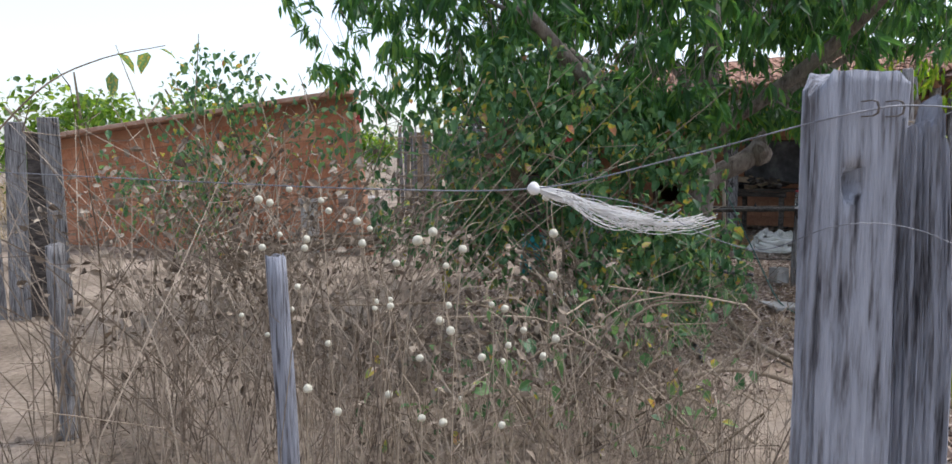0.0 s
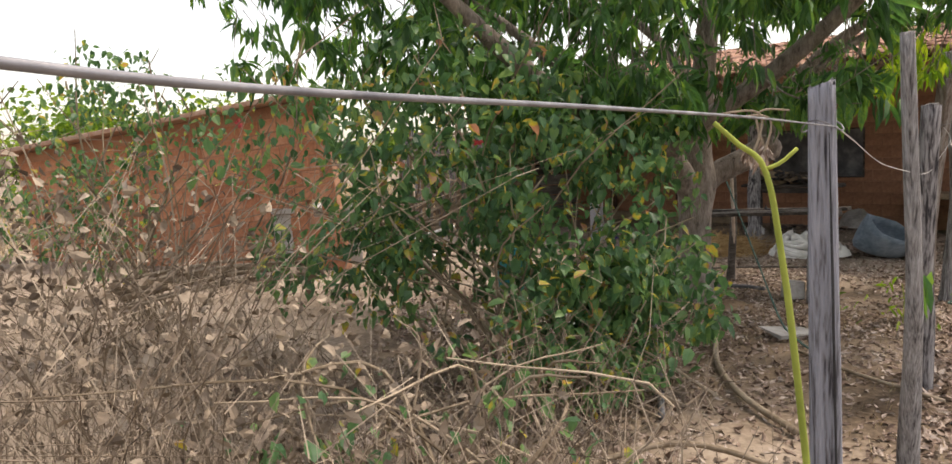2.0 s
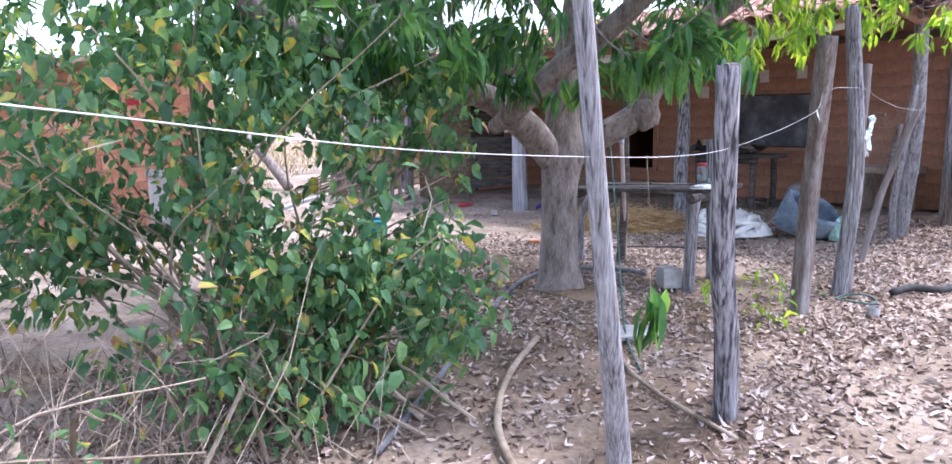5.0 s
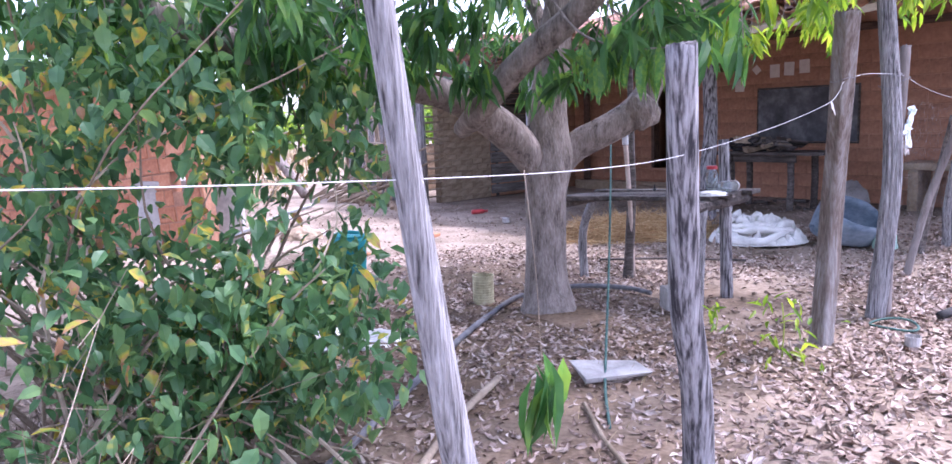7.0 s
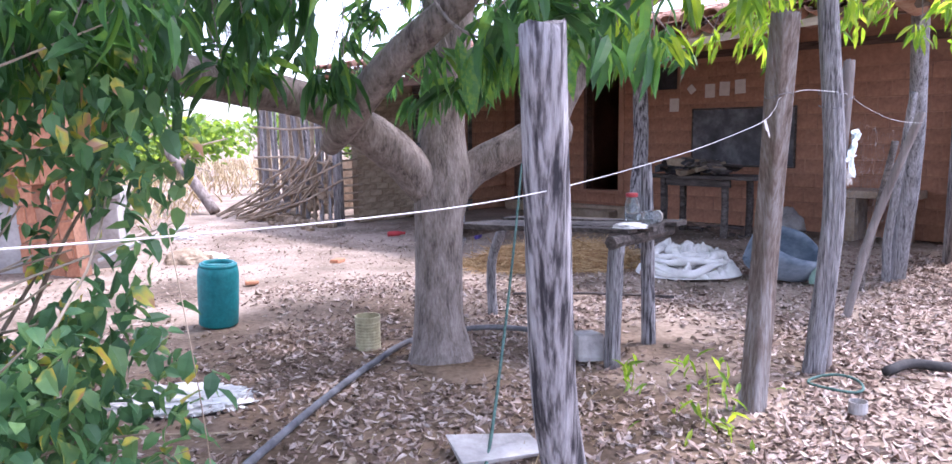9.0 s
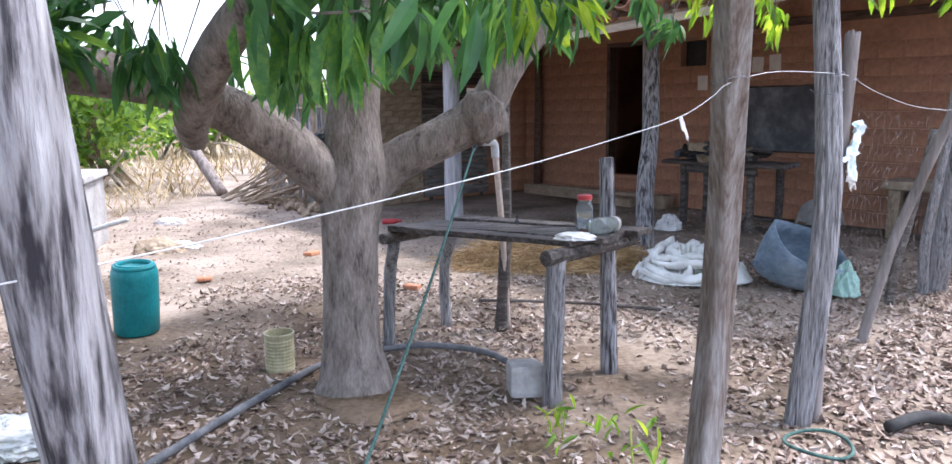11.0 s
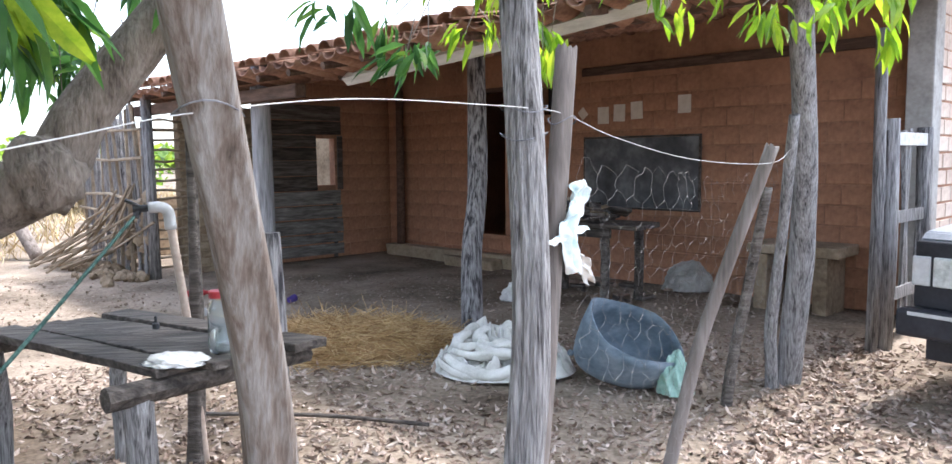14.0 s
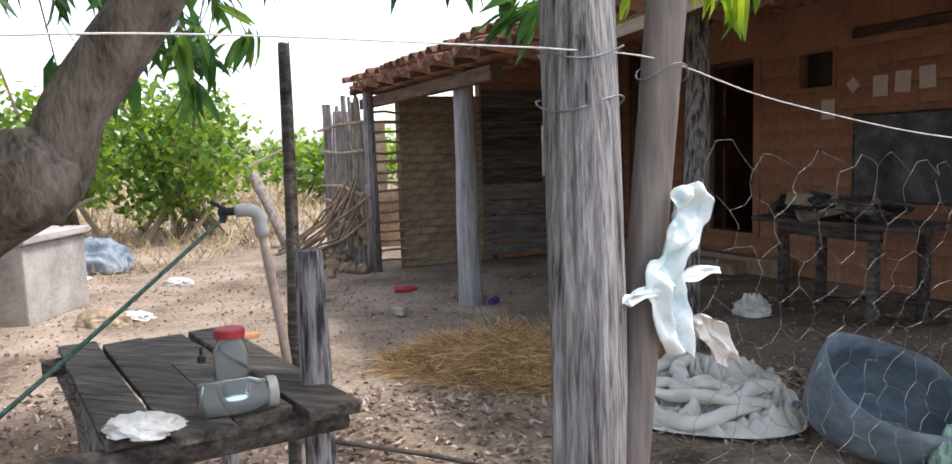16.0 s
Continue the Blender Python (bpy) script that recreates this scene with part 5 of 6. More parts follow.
# green hooked weed stem rising by the wire
bm = bmesh.new()
tube(bm, smooth_path([(0.78, 0.50, 0), (0.70, 0.51, 0.8), (0.655, 0.52, 1.25), (0.638, 0.52, 1.38), (0.623, 0.52, 1.456), (0.60, 0.525, 1.48), (0.58, 0.53, 1.50)], 24), np.linspace(0.0040, 0.0022, 24), 7)
tube(bm, smooth_path([(0.623, 0.52, 1.456), (0.638, 0.52, 1.462), (0.652, 0.52, 1.474)], 6), 0.002, 5)
single("weed_stem", bm, GREENSTEM, IDENT, "yellow-green hooked weed stem by the wire", "weed", smooth=True)


# ---- white snails on the dry stalks ----
def build_snails():
    prof = [(0.02, -1), (0.6, -0.8), (0.98, -0.25), (1.0, 0.2), (0.8, 0.62), (0.5, 0.85), (0.2, 1.02), (0.02, 1.08)]
    shell = mesh_of("snail_shell", lathe([(r * 0.0105, z * 0.0096) for r, z in prof], 12), SHELL, True)
    spots = []
    for k in range(50):
        x = random.uniform(-1.1, -0.25)
        y = random.uniform(0.22, 0.85) - 0.45 * x
        spots.append((x, y, random.uniform(0.72, 1.34)))
    bm = bmesh.new()
    for k, (x, y, z) in enumerate(spots):
        s = random.uniform(0.7, 1.2)
        ob = new("snail_shell", shell)
        ob.matrix_basis = pose(x, y - 0.004, z, random.uniform(0, 180), random.uniform(0, 180), 0) @ Matrix.Diagonal((s, s, s, 1))
        tagged(ob, "white round snail shell on a dry stalk", "snail shell", "snail shells")
        a = (x + random.gauss(0, 0.08), y + random.uniform(-0.02, 0.12), 0)
        p = smooth_path([a, (x + random.gauss(0, 0.05), y + 0.03, z * 0.5), (x, y, z), (x + random.gauss(0, 0.05), y + 0.02, z + random.uniform(0.02, 0.1))], 9)
        tube(bm, p, 0.0012, 4, cap=False)
    single("snail_stalks", bm, TWIG, IDENT, "thin dry stalks with white snails", "dry brush", kind="stuff")


build_snails()


# ---- leaf litter ----
def build_litter(name, n, where, size, mat, label):
    pts = []
    while len(pts) < n:
        x, y = where()
        pts.append((x, y, ground_height(x, y) + random.uniform(0.002, 0.012)))
    pos = np.array(pts)
    d = rng.normal(0, 1, (n, 3))
    d[:, 2] *= 0.15
    me = scatter_mesh(name, leaf_shape(0.2, 0.3, 0.14), LEAF_F, pos, frames_along(d, rng.normal(0, 0.5, n) + np.where(rng.random(n) < 0.5, 0, math.pi)), size * rng.uniform(0.45, 1.2, n), mat, jitter=0.12)
    return tagged(new(name, me), label, "dead leaves", kind="stuff")


def around_tree():
    while True:
        x, y = random.uniform(-0.6, 7.5), random.uniform(3.2, 11.0)
        k = noise.noise(Vector((x * 0.9, y * 0.9, 4)))
        open_sand = (y - 9.2) + 0.55 * (2.5 - x) if x < 3.2 else 0.0
        keep = 0.55 + 0.9 * k - max(0, open_sand * 0.5)
        outside = (x - 1.1) * 0.83 - (y - 1.5) * 0.55      # beyond the fence line
        if outside > 0.3:
            keep *= max(0.1, 1 - 0.8 * (outside - 0.3))
        if random.random() < keep:
            return x, y


def fence_outside():
    s = random.uniform(-0.2, 1.25)
    a = abs(random.gauss(0, 0.6))
    return 2.2 + s * 4.2 + a * 0.82, 3.2 + s * 6.2 - a * 0.57


def wide_yard():
    return random.uniform(4, 14), random.uniform(1.5, 12)


build_litter("leaf_litter", 25000, around_tree, 0.062, DRYLEAF, "brown and pinkish dead mango leaves on the ground")
build_litter("leaf_litter", 4500, fence_outside, 0.08, DRYLEAF, "drift of dead leaves along the fence")
def trodden_sand():
    return random.uniform(-4, 7.5), random.uniform(8.5, 14.5)


build_litter("leaf_litter", 7000, trodden_sand, 0.04, DRYLEAF, "scattered small leaf bits on trodden sand")
build_litter("leaf_litter", 2200, wide_yard, 0.08, DRYLEAF, "scattered dead leaves on the open yard")


def build_pebbles():
    n = 2600
    pos = np.stack([rng.uniform(-3, 13, n), rng.uniform(2, 14, n), np.zeros(n)], 1)
    cube = [(-1, -1, -0.5), (1, -0.8, -0.5), (0.9, 1, -0.5), (-0.8, 0.9, -0.5), (-0.6, -0.6, 0.7), (0.7, -0.5, 0.6), (0.5, 0.6, 0.8), (-0.5, 0.5, 0.6)]
    cf = [(4, 5, 6, 7), (0, 1, 5, 4), (1, 2, 6, 5), (2, 3, 7, 6), (3, 0, 4, 7)]
    d = rng.normal(0, 1, (n, 3))
    d[:, 2] *= 0.1
    me = scatter_mesh("pebbles", cube, cf, pos, frames_along(d, rng.normal(0, 0.2, n)), rng.uniform(0.004, 0.018, n), SOIL)
    tagged(new("pebbles", me), "small clods and pebbles on sandy soil", "pebbles", kind="stuff")


build_pebbles()


# ---- distance ----
def build_far_bush(name, centre, radii, n, size, label):
    t = thing(name, Matrix.Translation((centre[0], centre[1], 0)), label, "bush")
    bm = bmesh.new()
    for k in range(14):
        e = Vector([random.uniform(-0.8, 0.8) * r for r in radii]) + Vector((0, 0, centre[2]))
        tube(bm, smooth_path([(random.gauss(0, radii[0] * 0.2), random.gauss(0, radii[1] * 0.2), 0), e * 0.5 + Vector((0, 0, 0.3)), e], 6), np.linspace(0.06, 0.02, 6), 5, cap=False)
    tagged(part("branch_tangle", bm, TWIG, t), kind="stuff")
    blobs = [in_blob(n // 4, (random.uniform(-0.5, 0.5) * radii[0], random.uniform(-0.5, 0.5) * radii[1], centre[2] * random.uniform(0.7, 1.15)), [r * random.uniform(0.45, 0.75) for r in radii], 0.05, 0.3) for _ in range(4)]
    pts = np.vstack(blobs)
    d = rng.normal(0, 0.8, (len(pts), 3))
    me = scatter_mesh("foliage", BROAD_LEAF, LEAF_F, pts, frames_along(d, rng.uniform(-1, 1, len(pts))), size * rng.uniform(0.5, 1.2, len(pts)), FARLEAF)
    ob = new("foliage", me)
    ob.parent = t
    tagged(ob, kind="stuff")


build_far_bush("green_bush", (-5.6, 17.6, 1.7), (2.2, 1.9, 2.1), 4200, 0.19, "bright green leafy bush at the yard's edge")
build_far_bush("green_bush", (-8.6, 17.2, 1.7), (2.2, 2.0, 2.1), 2600, 0.22, "bright green leafy bush behind the yard")
build_far_bush("green_bush", (-8.0, 27, 1.3), (3.5, 2.0, 1.5), 1500, 0.3, "green bush in the dry field")
build_far_bush("green_bush", (0.6, 21.0, 1.3), (1.7, 1.3, 1.5), 1500, 0.2, "green bush behind the veranda end")
for k in range(26):
    a = radians(20 + k * 6.5)
    r = random.uniform(60, 95)
    build_far_bush("distant_tree", (3 + r * math.cos(a), 7 + r * math.sin(a), random.uniform(1.6, 2.8)), (random.uniform(5, 9), 4, random.uniform(2.2, 3.6)), 520, 0.9, "hazy green tree on the horizon")

# leaves of a twig that hangs over the fence corner
t = thing("hanging_twig", pose(-1.01, 0.44, -0.32) @ Matrix.Diagonal((1.3, 1.3, 1.3, 1)), "thin twig with a few green leaves above the fence", "twig")
bm = bmesh.new()
tube(bm, smooth_path([(-1.3, 1.55, 1.35), (-0.95, 1.35, 1.58), (-0.72, 1.28, 1.67), (-0.5, 1.25, 1.71)], 14), np.linspace(0.004, 0.0015, 14), 5)
part("stem", bm, TWIG, t)
for x, y, z, a, b, s in ((-0.56, 1.26, 1.69, -30, 40, 0.09), (-0.66, 1.27, 1.69, -30, -30, 0.085), (-0.68, 1.27, 1.63, -75, 20, 0.08), (-0.52, 1.25, 1.70, -20, -70, 0.06)):
    bm = bmesh.new()
    vs = [bm.verts.new(v) for v in BROAD_LEAF]
    for f in LEAF_F:
        bm.faces.new([vs[i] for i in f])
    ob = part("leaf", bm, SHRUB, t)
    ob.matrix_basis = pose(x, y, z, a, 0, b) @ Matrix.Diagonal((s * 0.8, s, s, 1))


# dried flower heads hooked over the wire
def build_dry_flower(x, y, z, lean):
    t = thing("dried_flower", pose(x, y, z), "withered brown flower head hooked over the wire", "flower", "dried flowers")
    bm = bmesh.new()
    tube(bm, smooth_path([(-0.03 * lean, 0, 0.05), (0.0, -0.003, 0.052), (0.012 * lean, -0.004, 0.043), (0.008 * lean, -0.004, 0.02), (0.0, -0.004, 0.0)], 12), np.linspace(0.0012, 0.0018, 12), 5)
    part("stem", bm, TWIG, t)
    n = 26
    d = rng.normal(0, 0.55, (n, 3))
    d[:, 2] = -1
    pos = np.array([(0.0, -0.004, 0.006)] * n) + rng.normal(0, 0.0025, (n, 3))
    ob = new("petals", scatter_mesh("petals", MANGO_LEAF, LEAF_F, pos, frames_along(d, rng.uniform(-2, 2, n)), rng.uniform(0.012, 0.024, n), DRYLEAF))
    ob.parent = t
    tagged(ob, kind="stuff")


build_dry_flower(0.672, 0.70, 1.465, 1.0)
build_dry_flower(0.706, 0.763, 1.462, 1.0)
build_dry_flower(0.722, 0.79, 1.47, -1.0)

# ---- work table under the tree ----
def build_table():
    t = thing("plank_table", IDENT, "rough grey plank table on forked posts", "table")
    a, b = Vector((2.45, 7.80, 0.765)), Vector((3.57, 6.96, 0.825))          # near long edge
    d = (b - a).normalized()
    off = 0.0
    for k, (w, s0, s1, dz) in enumerate([(0.13, 0.0, -0.04, 0.0), (0.14, -0.06, 0.06, 0.006), (0.15, -0.03, 0.0, -0.004), (0.14, -0.1, 0.08, 0.004)]):
        bm = bmesh.new()
        L = (b - a).length
        box(bm, -s0, L + s1, off, off + w, -0.015, 0.018, bevel=0.006, wob=0.008)
        bmesh.ops.subdivide_edges(bm, edges=[e for e in bm.edges if e.calc_length() > 0.5], cuts=10)
        for v in bm.verts:
            v.co.z += 0.006 * noise.noise(Vector((v.co.x * 5, v.co.y * 8, k)))
            v.co.y += 0.006 * noise.noise(Vector((v.co.x * 7, 2, k * 3)))
        bmesh.ops.transform(bm, matrix=Matrix.Translation(a + Vector((0, 0, dz))) @ pose(0, 0, 0, 0, -math.degrees(math.asin(d.z)), math.degrees(math.atan2(d.y, d.x))), verts=bm.verts)
        part("plank", bm, WOOD_DARK, t)
        off += w + 0.012
    for x, y, r in ((2.41, 7.92, 0.04), (3.455, 7.03, 0.052), (2.722, 8.40, 0.04)):
        bm = bmesh.new()
        top = 0.69 + 0.07 * (x > 3)
        ex, ey = (x + 0.08, y - 0.12) if x < 3 else (x + 0.02, y - 0.03)
        tube(bm, smooth_path([(x, y, -0.05), (x + random.gauss(0, 0.01), y, 0.4), (ex, ey, top)], 12), r, 12, 0.15, 6, 0.15)
        part("leg", bm, WOOD, t, smooth=True)
    for p, q, r in (((3.42, 6.9, 0.77), (3.9, 7.46, 0.775), 0.04), ((2.43, 7.74, 0.715), (2.86, 8.32, 0.715), 0.035)):
        bm = bmesh.new()
        tube(bm, [p, tuple((Vector(p) + Vector(q)) / 2), q], r, 8, 0.15)
        part("cross_bar", bm, WOOD_DARK, t)
    bm = bmesh.new()
    tube(bm, smooth_path([(3.784, 7.514, -0.05), (3.77, 7.53, 0.6), (3.755, 7.546, 1.215)], 14), np.linspace(0.05, 0.042, 14), 14, 0.1, 6, 0.15)
    part("tall_leg", bm, WOOD_BLACK, t, smooth=True)


build_table()


def build_jar(m, label, lid_mat, lying=False):
    t = thing("glass_jar", m, label, "jar", "jars on the table")
    bm = lathe([(0.001, 0.004), (0.042, 0.0), (0.046, 0.012), (0.046, 0.13), (0.036, 0.155), (0.036, 0.175), (0.033, 0.175), (0.033, 0.153), (0.043, 0.128), (0.043, 0.014), (0.001, 0.008)], 24)
    part("jar_glass", bm, GLASS, t, smooth=True)
    part("lid", lathe([(0.001, 0.168), (0.04, 0.168), (0.04, 0.188), (0.037, 0.192), (0.001, 0.192)], 24), lid_mat, t)


build_jar(pose(3.625, 7.345, 0.838), "clear glass jar with a red lid on the plank table", RED)
build_jar(pose(3.66, 7.17, 0.882, 0, 90, 48), "cloudy glass jar lying on the plank table", CEMENT)


def crumpled(name, centre, radii, mat, label, category, folds=3.0, amount=0.5, subdiv=5, m=IDENT, flat_base=True, sharp=False):
    """A heap of folded cloth or sacking: a flattened dome with ridged folds."""
    bm = bmesh.new()
    bmesh.ops.create_icosphere(bm, subdivisions=subdiv, radius=1)
    off = Vector((random.uniform(0, 90), 0, 0))
    for v in bm.verts:
        c = v.co.copy()
        f = 1 + amount * (0.35 - abs(noise.noise(c * folds * 0.8 + off)) * 1.2) + 0.3 * amount * (0.5 - abs(noise.noise(c * folds * 2.0 + off * 2)) * 2) + 0.14 * amount * (0.5 - abs(noise.noise(c * folds * 4.2 + off)) * 2)
        v.co = Vector((c.x * radii[0] * f, c.y * radii[1] * f, max(0.002 if flat_base else -9, c.z * radii[2] * f)))
    return single(name, bm, mat, m @ Matrix.Translation(centre), label, category, smooth=True)


crumpled("white_cloth", (3.57, 7.08, 0.838), (0.1, 0.07, 0.032), CLOTH, "crumpled white lace cloth on the plank table", "cloth", 2.2, 0.45)
bm = lathe([(0.001, 0), (0.014, 0), (0.014, 0.02), (0.006, 0.026), (0.005, 0.05), (0.001, 0.052)], 12)
single("small_bottle", bm, BLACK, pose(3.25, 7.66, 0.822), "small black bottle top on the plank table", "bottle")


# ---- tap pipe and hose ----
def build_tap():
    t = thing("tap_pipe", IDENT, "dusty standing water pipe with an elbow and black tap", "tap")
    bm = bmesh.new()
    tube(bm, smooth_path([(3.16, 8.36, -0.05), (3.13, 8.31, 0.6), (3.086, 8.245, 1.19)], 12), 0.02, 12)
    part("pipe", bm, PVC, t, smooth=True)
    bm = bmesh.new()
    tube(bm, smooth_path([(3.086, 8.245, 1.170), (3.081, 8.235, 1.250), (3.056, 8.215, 1.275), (3.006, 8.195, 1.275)], 12), 0.027, 12)
    part("elbow", bm, PLATEGREY, t, smooth=True)
    bm = bmesh.new()
    tube(bm, [(3.016, 8.195, 1.275), (2.946, 8.165, 1.270)], 0.017, 10)
    tube(bm, [(2.966, 8.175, 1.270), (2.956, 8.165, 1.230)], 0.015, 10)
    tube(bm, [(2.976, 8.175, 1.280), (2.916, 8.155, 1.315)], 0.009, 8)
    part("tap", bm, BLACK, t)
    return t


build_tap()
strand("garden_hose", [(2.956, 8.165, 1.24), (2.88, 7.4, 0.83), (2.79, 6.55, 0.4), (2.71, 5.85, 0.07), (2.67, 5.4, 0.02), (2.65, 4.9, 0.02)], 0.008, ROPE, "thin green hose hanging from the tap", 50, 8, "hose")
strand("garden_hose", [(1.30, 3.9, 0.015), (1.5, 4.8, 0.02), (1.68, 5.71, 0.025), (1.79, 6.27, 0.025), (1.95, 6.9, 0.025), (2.18, 7.5, 0.03), (2.62, 7.8, 0.03), (3.02, 7.75, 0.02), (3.2, 7.55, 0.02)], 0.02, HOSE, "dusty black hose on the ground round the tree", 70, 8, "hose")
strand("fallen_branch", [(2.1, 5.56, 0.03), (1.9, 4.85, 0.03), (1.83, 4.15, 0.035), (1.92, 3.6, 0.02)], 0.02, TWIG, "bare fallen branch on the leaf litter", 20, 7, "branch")
strand("fallen_branch", [(2.55, 5.2, 0.02), (2.65, 4.6, 0.03), (2.9, 4.0, 0.02)], 0.012, TWIG, "thin fallen branch by the fence", 16, 6, "branch")
strand("fallen_branch", [(0.6, 3.0, 0.08), (1.2, 3.15, 0.16), (1.7, 3.05, 0.05)], 0.014, TWIG, "pale dry branch in the brush", 16, 6, "branch")
strand("pole_on_ground", [(2.9, 8.95, 0.03), (3.6, 8.9, 0.035), (4.25, 8.75, 0.03)], 0.012, WOOD_DARK, "grey pole lying on the yard", 12, 7, "pole")
strand("hose_ring", [(4.62 + 0.14 * math.cos(a), 6.55 + 0.14 * math.sin(a), 0.02 + 0.01 * math.sin(2 * a)) for a in np.linspace(0, 11, 30)], 0.008, ROPE, "coil of pale green hose on the ground", 90, 6, "hose")
single("tin_can", lathe([(0.03, 0.004), (0.045, 0), (0.046, 0.06), (0.043, 0.06), (0.042, 0.006), (0.001, 0.005)], 16), CEMENT, pose(4.56, 6.16, 0.0), "small grey tin in the leaves", "tin")


def build_bin():
    t = thing("plastic_bin", pose(0.63, 8.07, 0, 2, 3, 0), "dented teal plastic drum with a cut top", "bin")
    bm = lathe([(0.12, 0.0), (0.145, 0.02), (0.15, 0.2), (0.152, 0.4), (0.145, 0.45), (0.12, 0.475), (0.12, 0.49), (0.105, 0.49), (0.105, 0.45), (0.135, 0.42), (0.135, 0.03), (0.01, 0.02)], 30)
    part("drum", bm, TEAL, t, smooth=True)
    part("rim", lathe([(0.13, 0.455), (0.138, 0.46), (0.138, 0.478), (0.123, 0.482), (0.122, 0.46)], 30), TEAL, t, smooth=True)


build_bin()


def build_tin():
    prof = [(0.085, 0.0)]
    for k in range(9):
        prof += [(0.085, 0.02 + k * 0.02), (0.082, 0.03 + k * 0.02)]
    prof += [(0.087, 0.215), (0.087, 0.225), (0.08, 0.225), (0.079, 0.01), (0.001, 0.01)]
    single("tin_can", lathe(prof, 26), TIN, pose(1.88, 7.40, 0.0), "ribbed yellowed tin can by the trunk", "tin", smooth=False)


build_tin()
crumpled("flat_sack", (1.0, 6.4, 0.0), (0.36, 0.22, 0.045), SACK, "flattened white plastic sack on dead leaves", "sack", 4.0, 0.6, 6)
single("board_scrap", boxes((-0.2, 0.2, -0.12, 0.12, 0.0, 0.02), bevel=0.006, wob=0.02), CEMENT, pose(2.735, 5.71, 0.015, 2, 3, 20), "pale broken board piece lying on leaves", "board")
single("concrete_lump", boxes((-0.09, 0.09, -0.08, 0.08, 0.0, 0.17), bevel=0.03, wob=0.015), CEMENT, pose(3.31, 7.12, 0, 0, 0, 20), "worn concrete block under the table", "block")
crumpled("root_mound", (2.5, 6.95, -0.02), (0.32, 0.27, 0.045), SOIL, "hump of soil at the tree's foot", "mound", 2.0, 0.3)

# small green plants
for x, y, h, n in ((3.74, 5.97, 0.32, 40), (2.36, 3.62, 0.0, 0), (3.5, 6.6, 0.12, 14)):
    if n:
        pos = np.array([(x, y, 0.02)] * n) + rng.normal(0, 0.1, (n, 3)) * np.array([1, 1, 0])
        pos[:, 2] += rng.uniform(0, h, n)
        d = rng.normal(0, 1, (n, 3))
        t = thing("seedling", IDENT, "small light green seedling in the leaves", "plant")
        ob = new("foliage", scatter_mesh("foliage", MANGO_LEAF, LEAF_F, pos, frames_along(d, rng.uniform(-1, 1, n)), np.full(n, 0.1), MANGO_LIGHT))
        ob.parent = t
        tagged(ob, kind="stuff")
        bm = bmesh.new()
        tube(bm, [(x, y, -0.02), (x + 0.01, y, h * 0.6), (x, y + 0.02, h)], 0.004, 5)
        part("stem", bm, GREENSTEM, t)
pos = np.array([(2.36, 3.33, 0.84)] * 14) + rng.normal(0, 0.02, (14, 3))
d = rng.normal(0, 0.22, (14, 3))
d[:, 2] = -1
me = scatter_mesh("wilted_leaves", MANGO_LEAF, LEAF_F, pos, frames_along(d, rng.uniform(-1, 1, 14)), np.full(14, 0.18), MANGO)
tagged(new("wilted_leaves", me), "bunch of wilted green leaves hanging on the fence", "leaves")
strand("leaf_string", [(2.33, 3.29, 1.335), (2.35, 3.31, 1.1), (2.36, 3.33, 0.84)], 0.0008, TWIG, "thin string holding wilted leaves", 10, 4, "string")


# ---- hay, sack and drum ----
def build_hay():
    bm = bmesh.new()
    bmesh.ops.create_icosphere(bm, subdivisions=4, radius=1)
    for v in bm.verts:
        f = 1 + 0.15 * noise.noise(v.co * 3)
        v.co = Vector((v.co.x * 0.8 * f, v.co.y * 0.46 * f, max(-0.02, v.co.z * 0.19 * f)))
    t = thing("hay_pile", pose(3.45, 10.62, 0, 0, 0, 5), "low pile of golden hay on the yard", "hay")
    part("mound", bm, HAY, t, smooth=True)
    n = 4200
    a, r = rng.uniform(0, 2 * math.pi, n), np.sqrt(rng.uniform(0, 1.5, n))
    x, y = 0.88 * r * np.cos(a), 0.5 * r * np.sin(a)
    z = 0.195 * np.sqrt(np.clip(1 - r ** 2, 0, 1)) + 0.012
    d = rng.normal(0, 1, (n, 3))
    d[:, 2] *= 0.22
    size = np.stack([np.full(n, 0.0028), rng.uniform(0.1, 0.26, n), np.full(n, 0.0028)], 1)
    ob = new("straw_cover", scatter_mesh("straw_cover", STICK, STICK_F, np.stack([x, y, z], 1), frames_along(d, rng.uniform(0, 6, n)), size, HAY))
    ob.parent = t
    tagged(ob, kind="stuff")


